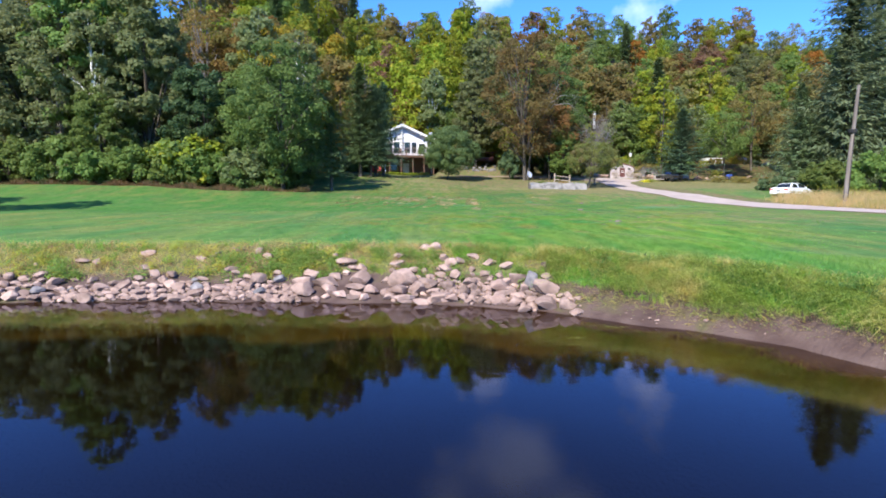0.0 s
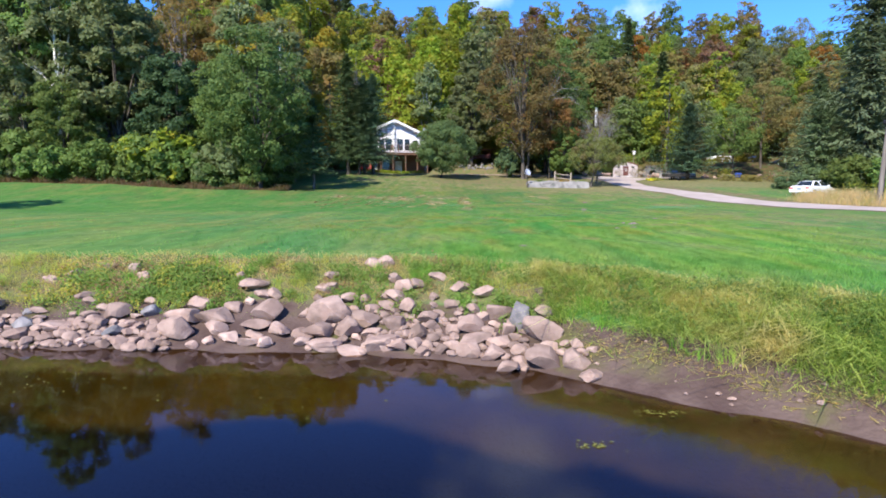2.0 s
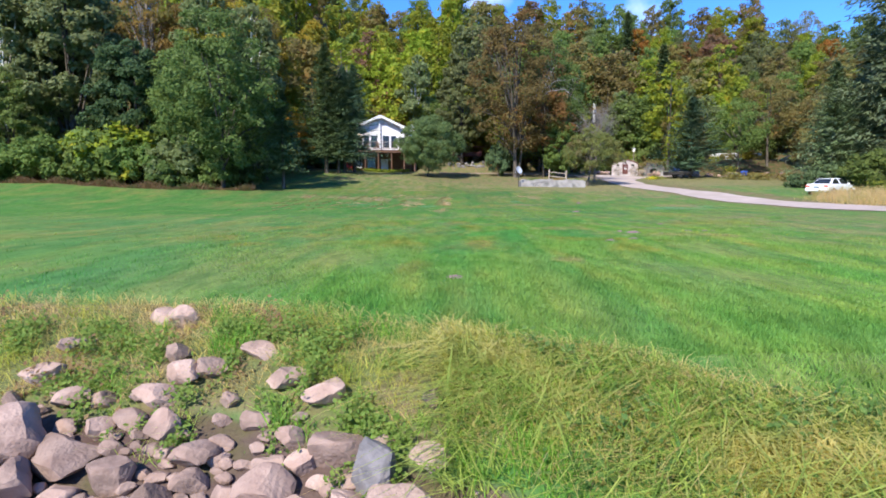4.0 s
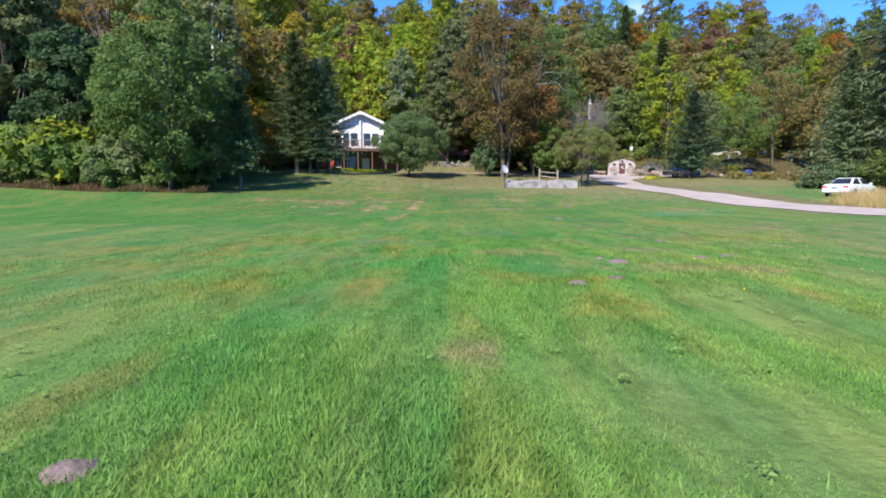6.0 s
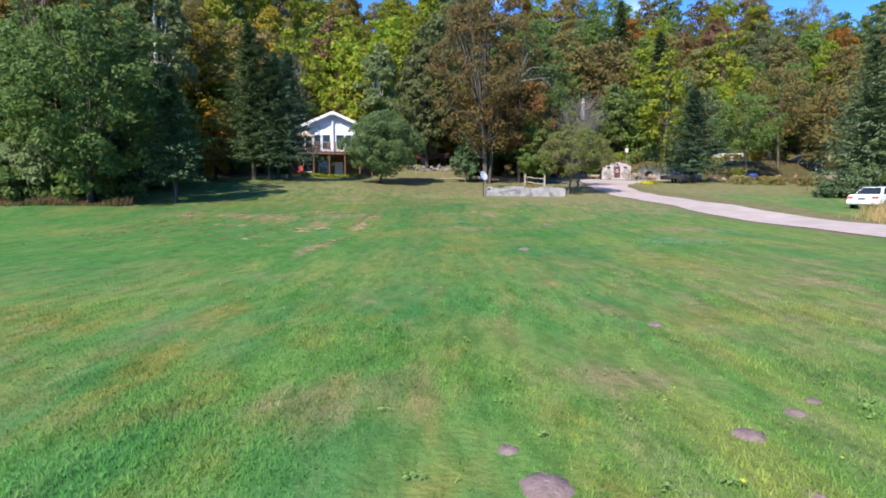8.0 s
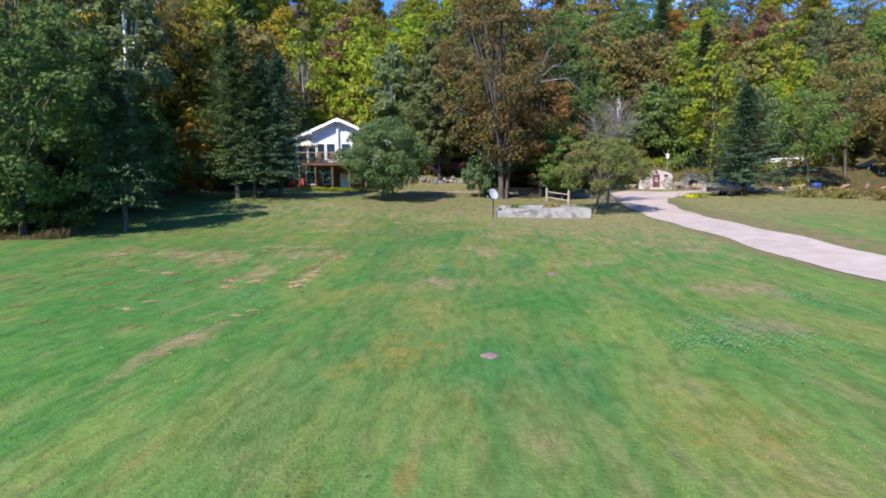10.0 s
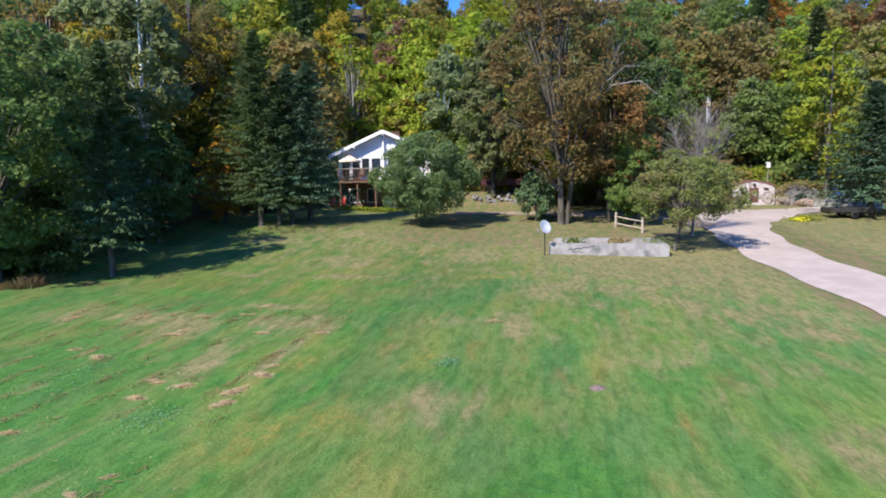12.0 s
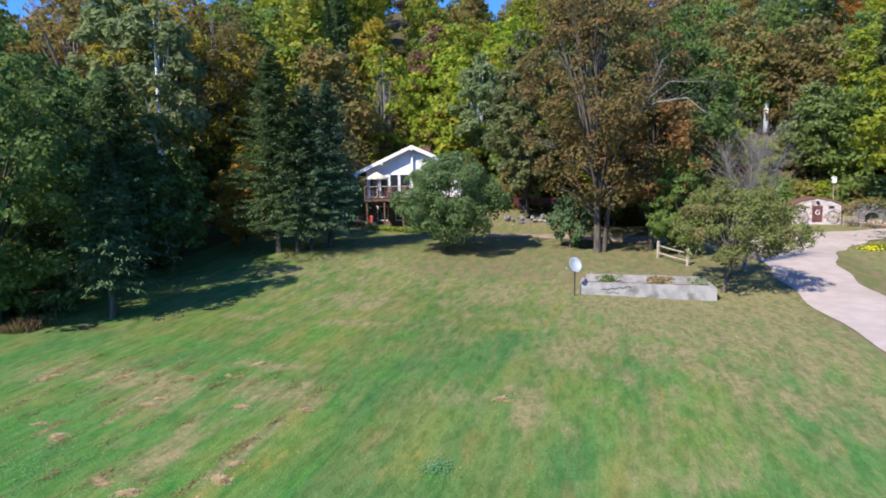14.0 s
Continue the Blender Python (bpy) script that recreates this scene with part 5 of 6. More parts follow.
tx, ty = g.uniform(27.5, 46, n7), g.uniform(22, 53.2, n7)
side = tx - np.interp(ty, (22, 30, 38, 46, 51), (30.4, 29.4, 28.7, 27.9, 28.9))
keep = (side > g.normal(size=n7) * 0.3) & (tx < 34 + clip(ty - 34, 0, 12)) & (ty < np.interp(tx, (28.8, 30.5, 33, 36), (50.5, 51.3, 52.3, 53.2)))
tx, ty, side = tx[keep], ty[keep], side[keep]
stuff("tall_grass", blades("tall_grass", tx, ty, g.uniform(0.35, 1.0, len(tx)) * clip(0.6 + side * 0.6, 0.4, 1.1), g.uniform(0.012, 0.032, len(tx)), STRAW, 2, 0.45, 9), "tall golden dry grass beside the driveway", "grass")

# ---- molehills and hay ----
def mound(x, y, r, h, seed, material=None, name="molehill", label="low brown molehill of bare earth in the grass", group="molehills"):
    rr = np.random.default_rng(seed)
    v, f, k, rings = [(0, 0, h)], [], 14, 4
    for i in range(1, rings + 1):
        for j in range(k):
            a = 2 * math.pi * j / k
            q = r * i / rings * (1 + rr.uniform(-0.15, 0.15))
            v.append((q * math.cos(a), q * math.sin(a), h * math.cos(math.pi / 2 * i / rings) * rr.uniform(0.75, 1.2) - (0.03 if i == rings else 0)))
    bm = bmesh.new()
    bv = [bm.verts.new(p) for p in v]
    for j in range(k):
        bm.faces.new((bv[0], bv[1 + j], bv[1 + (j + 1) % k]))
        for i in range(rings - 1):
            p = 1 + i * k
            bm.faces.new((bv[p + j], bv[p + k + j], bv[p + k + (j + 1) % k], bv[p + (j + 1) % k]))
    me = bpy.data.meshes.new(name)
    bm.to_mesh(me)
    bm.free()
    me.shade_smooth()
    me.materials.append(material or DIRT)
    ob = new(name, me)
    ob.location = (x, y, ground_z(x, y))
    return tagged(ob, label, name.replace("_", " "), group)


MOUNDS = [(7.45, 23.87, 0.26), (9.24, 24.69, 0.2), (6.9, 22.22, 0.18), (6.28, 21.9, 0.2), (8.1, 23.66, 0.12), (9.17, 23.77, 0.1), (7.26, 24.4, 0.13), (9.93, 25.19, 0.14), (9.97, 28.61, 0.17), (10.3, 25.5, 0.12),
          (2.66, 16.86, 0.19), (12.24, 49.67, 0.3), (9.6, 39.32, 0.3)]
HAY = [(-5.3, 54.5, 220), (-8.0, 53.7, 160), (-1.45, 55.25, 150), (-2.66, 52.6, 180), (-2.95, 54.8, 120), (-1.0, 56.6, 90), (-5.15, 50.75, 90), (-3.75, 50.2, 90), (-0.05, 48.45, 150), (0.9, 48.25, 90), (0.1, 47.35, 80), (0.65, 53.05, 120), (2.7, 49.98, 90), (2.8, 49.2, 80), (2.65, 48.0, 90), (2.8, 47.25, 80), (2.9, 53.25, 90),
       (2.5, 40.25, 90), (2.5, 39.05, 90), (2.5, 42.0, 70), (2.4, 42.95, 70), (2.6, 43.65, 70), (-1.4, 45.05, 70), (-1.45, 43.85, 70), (8.8, 55.3, 150)]
for i, (x, y, r) in enumerate(MOUNDS):
    mound(x, y, r * 0.8, r * 0.22, 70 + i)
hx, hy = [], []
HAY_STRAW = blades_material("hay_straw", False, (0.36, 0.27, 0.17), (0.47, 0.37, 0.25), (0.33, 0.27, 0.15))


def hay_mesh(seed, n=420, length=0.55):
    """A flat tangle of dry stalks."""
    r = np.random.default_rng(seed)
    p = r.normal(size=(n, 2)) * [length * 0.42, length * 0.22]
    lump = 0.5 + 0.5 * np.sin(p[:, 0] * 9 + seed) * np.cos(p[:, 1] * 11)
    z = 0.015 + 0.085 * np.exp(-(p[:, 0] / (length * 0.5)) ** 2 - (p[:, 1] / (length * 0.3)) ** 2) * r.uniform(0.3, 1, n) * (0.5 + lump)
    a = r.uniform(0, 2 * np.pi, n)
    d = np.stack([np.cos(a), np.sin(a), r.normal(size=n) * 0.25], 1) * r.uniform(0.04, 0.12, n)[:, None]
    w = np.stack([-np.sin(a), np.cos(a), r.normal(size=n) * 0.5], 1) * r.uniform(0.004, 0.010, n)[:, None]
    c = np.column_stack([p, z])
    v = np.stack([c - d - w, c - d + w, c + d + w * 0.6, c + d - w * 0.6], 1).reshape(-1, 3)
    return mesh_from("hay_clump", v, np.arange(4 * n).reshape(-1, 4), HAY_STRAW)


HAYS = [hay_mesh(300 + k) for k in range(4)]
hay_rng = random.Random(12)
for i, (x, y, n) in enumerate(HAY):
    for k in range(2 if n > 130 else 1):
        px, py = x + hay_rng.uniform(-0.5, 0.5) * k, y + hay_rng.uniform(-0.5, 0.5) * k
        ob = new("hay_clump", HAYS[hay_rng.randrange(4)])
        ob.matrix_basis = pose(px, py, ground_z(px, py), 0, 0, hay_rng.uniform(-40, 60)) @ Matrix.Scale(hay_rng.uniform(0.45, 0.85) * (0.75 if k else 1) * (0.6 if y < 45 else 1), 4)
        tagged(ob, "pale clump of dry cut grass on the lawn", "hay clump", "hay clumps", kind="stuff")
for x, y, n in HAY:
    n //= 2
    hx.append(x + g.normal(size=n) * 0.8)
    hy.append(y + g.normal(size=n) * 0.9)
ROW_STRAW = blades_material("row_straw", False, (0.15, 0.13, 0.06), (0.24, 0.19, 0.10), (0.19, 0.17, 0.07))
n12 = 190
row = 1.366 * (g.integers(0, 10, n12) - 10)
py = 41 + 15 * g.random(n12) ** 0.7
px = row + 0.10 * py + g.normal(size=n12) * 0.13
keep = (px > -11) & (px < 3.4)
px, py = np.repeat(px[keep], 26), np.repeat(py[keep], 26)
m12 = len(px)
px, py = px + g.normal(size=m12) * 0.10, py + g.normal(size=m12) * 0.22
a = g.normal(1.45, 0.7, m12)
c = np.column_stack([px, py, height(px, py) + g.uniform(0.008, 0.05, m12)])
d = np.stack([np.cos(a), np.sin(a), g.normal(size=m12) * 0.2], 1) * g.uniform(0.04, 0.11, m12)[:, None]
w = np.stack([-np.sin(a), np.cos(a), g.normal(size=m12) * 0.5], 1) * g.uniform(0.004, 0.010, m12)[:, None]
v = np.stack([c - d - w, c - d + w, c + d + w * 0.6, c + d - w * 0.6], 1).reshape(-1, 3)
stuff("hay_rows", mesh_from("hay_rows", v, np.arange(4 * m12).reshape(-1, 4), ROW_STRAW), "thin broken rows of dry cut grass on the lawn", "hay")
hx, hy = np.concatenate(hx), np.concatenate(hy)
stuff("cut_hay", blades("cut_hay", hx, hy, g.uniform(0.01, 0.04, len(hx)), g.uniform(0.02, 0.04, len(hx)), HAY_STRAW, 1, 5.0, 12), "scattered clumps of dry cut grass", "hay")
LAWN_WEED = foliage("lawn_weed_leaves", (0.22, 0.40, 0.10), (0.32, 0.50, 0.15))
n14 = 260
wy = 14.5 + 20 * g.random(n14) ** 1.3
wx = 1.2 + wy * 0.2 + g.normal(size=n14) * (2.6 + 0.12 * wy)
keep = wy - shore(wx) > 2.9
wx, wy = np.repeat(wx[keep], 13), np.repeat(wy[keep], 13)
a, rad = g.uniform(0, 2 * np.pi, len(wx)), g.uniform(0.02, 0.09, len(wx))
wx, wy = wx + rad * np.cos(a), wy + rad * np.sin(a)
v, f = leaf_cloud(g, np.column_stack([wx, wy, height(wx, wy) + g.uniform(0.03, 0.075, len(wx))]), np.column_stack([np.cos(a) * 0.5, np.sin(a) * 0.5, a * 0 + 1]), 0.032)
stuff("lawn_weeds", mesh_from("lawn_weeds", v, f, LAWN_WEED), "light green broad-leaved weeds scattered in the lawn", "weeds")
n15 = 22
wx, wy = g.normal(9.4, 1.3, n15), g.normal(22.6, 1.4, n15)
v, f = leaf_cloud(g, np.column_stack([wx, wy, height(wx, wy) + 0.085]), g.normal(size=(n15, 3)) * 0.2 + [0, -0.5, 0.9], 0.03)
stuff("lawn_flowers", mesh_from("lawn_flowers", v, f, YELLOW_BLOOM), "small yellow flowers in the lawn", "flowers")
CLOVER = foliage("clover_leaves", (0.15, 0.34, 0.17), (0.22, 0.42, 0.22))
n8 = 2600
spots = np.array(((15.6, 40.6, 0.7), (16.2, 40.3, 0.8), (14.4, 40.0, 0.5), (19.3, 45.6, 0.5), (15.4, 41.9, 0.6), (-3.0, 48.4, 0.7), (1.5, 46.2, 0.35), (7.9, 51.1, 0.25)))
pick = g.integers(0, len(spots), n8)
p = spots[pick, :2] + g.normal(size=(n8, 2)) * spots[pick, 2:]
pos = np.column_stack([p, height(p[:, 0], p[:, 1]) + g.uniform(0.03, 0.08, n8)])
v, f = leaf_cloud(g, pos, g.normal(size=(n8, 3)) * 0.4 + [0, -0.3, 1], 0.045)
stuff("clover", mesh_from("clover", v, f, CLOVER), "bluish green clover patches in the lawn", "clover")

# ---- building helpers ----
def solid(name, boxes, material, bevel=0.012):
    """One mesh of boxes: (x, y, z, sx, sy, sz[, rx, ry, rz]), centres and full sizes, with bevelled edges."""
    bm = bmesh.new()
    for b in boxes:
        bmesh.ops.create_cube(bm, size=1, matrix=pose(*b[:3], *b[6:9]) @ Matrix.Diagonal((*b[3:6], 1)))
    if bevel:
        bmesh.ops.bevel(bm, geom=bm.edges[:], offset=bevel, segments=1, affect="EDGES", clamp_overlap=True)
    return finish(name, bm, material)


def finish(name, bm, material, smooth=False):
    me = bpy.data.meshes.new(name)
    bm.normal_update()
    bm.to_mesh(me)
    bm.free()
    if smooth:
        me.shade_smooth()
        me.set_sharp_from_angle(angle=radians(35))
    me.materials.append(material)
    return me


def prism(name, outline, depth, material, bevel=0.0):
    """An outline in x, z pushed back by depth along y."""
    bm = bmesh.new()
    f = bm.faces.new([bm.verts.new((x, 0, z)) for x, z in outline])
    out = bmesh.ops.extrude_face_region(bm, geom=[f])
    bmesh.ops.translate(bm, verts=[q for q in out["geom"] if isinstance(q, bmesh.types.BMVert)], vec=(0, depth, 0))
    bmesh.ops.recalc_face_normals(bm, faces=bm.faces[:])
    if bevel:
        bmesh.ops.bevel(bm, geom=bm.edges[:], offset=bevel, segments=2, affect="EDGES", clamp_overlap=True)
    return finish(name, bm, material)


def lathe(name, profile, material, sides=20):
    """A profile of (radius, z) turned round z."""
    v = [(r * math.cos(2 * math.pi * k / sides), r * math.sin(2 * math.pi * k / sides), z) for r, z in profile for k in range(sides)]
    f = [(i * sides + k, i * sides + (k + 1) % sides, (i + 1) * sides + (k + 1) % sides, (i + 1) * sides + k) for i in range(len(profile) - 1) for k in range(sides)]
    return mesh_from(name, v, f, material, True)


def pipe(name, line, material, sides=8):
    v, f = tubes([line], sides)
    return mesh_from(name, v, f, material, True)


# ---- the house ----
def house():
    floor0, floor1, eave, ridge = 5.2, 8.35, 11.05, 13.2
    h = thing("house", -6.6, 91.75, 0, "white gabled two-storey house with a raised deck", "house", rz=10)
    part("lower_wall", solid("lower_wall", [(0, 3.8, (floor0 + floor1) / 2 - 0.3, 9.4, 7.6, floor1 - floor0 + 0.4)], BRICK), h, "brown brick lower storey")
    gable = [(-4.8, floor1), (4.8, floor1), (4.8, eave), (0, ridge), (-4.8, eave)]
    part("gable_wall", prism("gable_wall", gable, 7.6, WHITE), h, "white board siding")
    for k in range(14):
        z = floor1 + 0.3 + k * 0.33
        half = 4.8 if z < eave else 4.8 * (ridge - z) / (ridge - eave)
        if half > 0.4:
            part("siding_board", solid("siding_board", [(0, -0.008, z, 2 * half - 0.04, 0.02, 0.035)], WHITE, 0.004), h)
    slope = math.degrees(math.atan2(ridge - eave, 4.8))
    length = 5.95 / math.cos(radians(slope))
    for s in (-1, 1):
        cx, cz = s * 2.95, ridge + 0.16 - 2.95 * math.tan(radians(slope))
        roof = part("roof", solid("roof", [(cx, 3.6, cz, length, 8.8, 0.16, 0, s * slope, 0)], SHINGLE), h, "grey-brown shingle roof slope")
        part("bargeboard", solid("bargeboard", [(cx, -0.83, cz - 0.06, length, 0.05, 0.34, 0, s * slope, 0)], TRIM), h, "white painted bargeboard")
        part("soffit", solid("soffit", [(cx, -0.41, cz - 0.115, length - 0.06, 0.78, 0.03, 0, s * slope, 0)], TRIM), h)
        for x in (0.0, 3.0, 5.6):
            if x == 0.0 and s > 0:
                continue
            part("purlin", solid("purlin", [(s * x, -0.42, ridge - 0.16 - x * math.tan(radians(slope)), 0.16, 0.92, 0.24)], TRIM), h, "white beam end under the eave")
        for i in range(9):
            t = (i + 0.5) / 9 - 0.5
            part("shingle_course", solid("shingle_course", [(t * length, 0, 0.095, length / 9 + 0.01, 8.8, 0.022, 0, 2.2 * s, 0)], SHINGLE, 0), roof).matrix_basis = pose(cx, 3.6, cz, 0, s * slope, 0)
    part("centre_fin", solid("centre_fin", [(-0.05, -0.16, (floor1 + ridge) / 2, 0.2, 0.3, ridge - floor1 - 0.2)], TRIM), h, "white vertical post up the gable")
    for x, w, z0, z1 in ((-4.0, 0.95, 0.05, 2.1), (-2.95, 0.85, 0.05, 2.1), (-1.95, 0.85, 0.5, 2.3), (-0.85, 1.0, 0.5, 2.3), (0.85, 1.0, 0.5, 2.3), (1.95, 0.85, 0.5, 2.3), (3.2, 1.0, 0.5, 2.1)):
        zc, hh = floor1 + (z0 + z1) / 2, z1 - z0
        win = part("door" if z0 < 0.1 else "window", solid("window", [(x - w / 2, -0.03, zc, 0.09, 0.08, hh), (x + w / 2, -0.03, zc, 0.09, 0.08, hh), (x, -0.03, zc + hh / 2, w + 0.09, 0.08, 0.09), (x, -0.03, zc - hh / 2, w + 0.09, 0.09, 0.09)], TRIM), h)
        part("pane", solid("pane", [(x, -0.012, zc, w - 0.09, 0.02, hh - 0.09)], GLASS, 0), win, "dark glass pane")
    for x, w in ((-3.2, 0.95), (-1.3, 1.0)):
        win = part("window", solid("window", [(x, -0.04, 6.75, w + 0.16, 0.05, 1.5)], TRIM), h)
        part("pane", solid("pane", [(x, -0.07, 6.75, w, 0.02, 1.3)], GLASS, 0), win, "dark glass pane")
    part("basement_door", solid("basement_door", [(0.6, -0.05, 6.2, 1.0, 0.06, 2.1)], TRIM), h, "pale door under the deck")
    part("chimney", solid("chimney", [(0.75, 4.6, ridge - 0.3, 1.0, 0.8, 1.6), (0.75, 4.6, ridge + 0.53, 1.12, 0.92, 0.1)], BRICK), h, "short brick chimney")
    part("roof_dish", lathe("roof_dish", [(0.01, 0), (0.2, 0.03), (0.32, 0.1)], DISH_GREY), h).matrix_basis = pose(4.7, 0.2, 12.0, 70, 0, -20)
    # the deck
    part("deck_floor", solid("deck_floor", [(0.3, -1.85, floor1 - 0.03, 9.0, 3.5, 0.06)], DECK_WOOD), h, "brown timber deck")
    part("deck_beam", solid("deck_beam", [(0.3, -3.5, floor1 - 0.2, 9.0, 0.08, 0.28)], DECK_WOOD), h)
    for x in (-4.0, -2.3, -0.5, 1.35, 3.1, 4.6):
        z0 = ground_z(-6.6 + x + 0.6, 88.3 + 0.17 * x) - 0.2
        part("deck_post", solid("deck_post", [(x, -3.35, (z0 + floor1) / 2 - 0.1, 0.15, 0.15, floor1 - z0 - 0.2)], DECK_WOOD), h, "brown timber post carrying the deck")
    for z in (1.08, 0.16):
        part("rail", solid("rail", [(0.3, -3.5, floor1 + z, 9.0, 0.06, 0.07)], WOOD if z > 1 else DECK_WOOD), h)
    for i in range(33):
        x = -4.15 + i * 8.9 / 32
        big = i % 8 == 0
        part("newel" if big else "baluster", solid("baluster", [(x, -3.5, floor1 + 0.58, 0.11 if big else 0.035, 0.09 if big else 0.03, 1.1 if big else 0.9)], DECK_WOOD, 0.004), h)
    for s in (-1, 1):
        part("side_rail", solid("side_rail", [(0.3 + s * 4.45, -1.75, floor1 + 1.08, 0.06, 3.5, 0.07), (0.3 + s * 4.45, -1.75, floor1 + 0.16, 0.05, 3.5, 0.06)], DECK_WOOD), h)
    return h


house()
# patio umbrella and chairs on the deck
um = thing("patio_umbrella", -9.4, 89.05, 8.36, "beige patio umbrella open on the deck", "umbrella")
part("pole", pipe("pole", [((0, 0, 0), 0.025), ((0, 0, 2.5), 0.025)], TRIM), um)
part("canopy", lathe("canopy", [(0.02, 2.5), (0.6, 2.2), (1.15, 1.9), (1.16, 1.78)], CANVAS, 8), um)
part("base", lathe("base", [(0.0, 0.08), (0.22, 0.07), (0.25, 0.0)], DARK), um)


def garden_chair(x, y, z, rz, material, label):
    c = thing("garden_chair", x, y, z, label, "chair", "garden chairs", rz)
    part("seat", solid("seat", [(0, 0, 0.40, 0.55, 0.5, 0.04, -6, 0, 0)], material), c)
    part("backrest", solid("backrest", [(-0.2 + 0.1 * k, 0.30, 0.75, 0.085, 0.03, 0.75, -14, 0, 0) for k in range(5)], material), c)
    for sx in (-0.27, 0.27):
        part("armrest", solid("armrest", [(sx, 0, 0.6, 0.1, 0.6, 0.03)], material), c)
        for sy in (-0.22, 0.24):
            part("leg", solid("leg", [(sx, sy, 0.3, 0.05, 0.06, 0.6)], material), c)


garden_chair(-10.9, 88.0, ground_z(-10.9, 88.0), 15, RED_PAINT, "red wooden garden chair below the deck")
garden_chair(-10.0, 88.2, ground_z(-10.0, 88.2), -20, RED_PAINT, "red wooden garden chair below the deck")
garden_chair(-8.1, 88.8, 8.36, 10, DECK_WOOD, "brown wooden chair on the deck")
garden_chair(-6.8, 89.0, 8.36, -15, DECK_WOOD, "brown wooden chair on the deck")

MAROON = surface("dark_maroon_paint", (0.05, 0.018, 0.02), (0.085, 0.03, 0.03), 5.0, rough=0.5, relief=0.2)
wagon = thing("farm_wagon", 5.9, 90.2, ground_z(5.9, 90.2), "dark maroon farm wagon standing under the trees", "wagon", rz=4)
part("bed", solid("bed", [(0, 0, 0.75, 4.0, 1.6, 0.12)], MAROON, 0.02), wagon)
for sy in (-0.8, 0.8):
    part("side_board", solid("side_board", [(0, sy, 1.05, 4.0, 0.06, 0.5)], MAROON, 0.02), wagon)
for sx in (-2.0, 2.0):
    part("end_board", solid("end_board", [(sx, 0, 1.05, 0.06, 1.6, 0.5)], MAROON, 0.02), wagon)
for sx in (-1.85, 0, 1.85):
    for sy in (-0.7, 0.7):
        part("roof_post", solid("roof_post", [(sx, sy, 1.6, 0.07, 0.07, 0.8)], MAROON, 0.01), wagon)
part("roof", solid("roof", [(0, 0, 2.02, 4.3, 1.9, 0.08)], MAROON, 0.03), wagon)
for sx in (-1.1, 1.1):
    for sy in (-0.95, 0.95):
        wh = part("wheel", lathe("wheel", [(0.4, -0.04), (0.45, -0.04), (0.45, 0.04), (0.4, 0.04), (0.4, -0.04)], DARK, 18), wagon)
        wh.matrix_basis = pose(sx, sy, 0.45, 90, 0, 0)
        for k in range(4):
            part("spoke", solid("spoke", [(0, 0, 0, 0.82, 0.04, 0.03)], DARK, 0), wh).matrix_basis = pose(0, 0, 0, 0, 0, 45 * k)

# ---- concrete wall, dish, fence ----
wall = thing("concrete_planter", 10.6, 69.4, 0, "cracked grey concrete planter box on the lawn", "planter", rz=-1.5)
z0 = ground_z(14, 69.5)


def cracked_wall(name, x0, x1, y, zb, zt, thick, seed):
    """A wall with an uneven worn top."""
    r = random.Random(seed)
    n = 26
    top = [(x0 + (x1 - x0) * i / n, zt + r.uniform(-0.03, 0.02) - (0.10 if i in (0, n) else 0)) for i in range(n + 1)]
    me = prism(name, [(x0, zb)] + top + [(x1, zb)], thick, CONCRETE)
    me.transform(Matrix.Translation((0, y, 0)))
    return me


part("front_wall", cracked_wall("front_wall", 0.1, 7.0, 0, z0 - 0.35, z0 + 0.72, 0.22, 1), wall)
part("back_wall", cracked_wall("back_wall", 0.3, 6.8, 2.1, z0 - 0.3, z0 + 0.88, 0.22, 2), wall)
part("end_wall", solid("end_wall", [(0.18, 1.15, z0 + 0.2, 0.22, 1.9, 0.95)], CONCRETE, 0.03), wall)
part("end_wall", solid("end_wall", [(6.85, 1.15, z0 + 0.2, 0.22, 1.9, 0.9)], CONCRETE, 0.03), wall)
part("soil", solid("soil", [(3.5, 1.15, z0 + 0.22, 6.5, 1.85, 0.5)], DIRT, 0.03), wall, "bare earth fill")
part("crack", pipe("crack", [((1.25 + 0.14 * i, -0.012, z0 + 0.33 + 0.05 * math.sin(i * 2.1) + 0.02 * i), 0.018) for i in range(12)], DARK, 5), wall, "dark jagged crack")
part("crack", pipe("crack", [((1.5 + 0.1 * i, -0.012, z0 + 0.2 + 0.05 * math.cos(i * 1.7)), 0.014) for i in range(8)], DARK, 5), wall, "dark jagged crack")
pr = np.random.default_rng(31)
for cx, mat, lab, n in ((1.6, LEAVES["green"], "green leafy planting", 260), (4.3, LEAVES["rust"], "reddish dying planting", 240), (6.4, LEAVES["green"], "green leafy planting", 120)):
    p = np.stack([10.6 + cx + pr.normal(size=n) * 0.35, 70.6 + pr.normal(size=n) * 0.3, z0 + 0.5 + pr.uniform(0, 0.45, n)], 1)
    v, f = leaf_cloud(pr, p, pr.normal(size=(n, 3)) + [0, 0, 0.6], 0.13)
    tagged(new("planting", mesh_from("planting", v, f, mat)), lab + " in the concrete planter", "plant", kind="stuff")
dz = ground_z(10.45, 68.9)
dish = thing("satellite_dish", 10.45, 68.9, dz, "grey satellite dish on a dark pole", "satellite dish")
part("pole", pipe("pole", [((0, 0, -0.2), 0.04), ((0, 0, 1.5), 0.04)], DARK), dish)
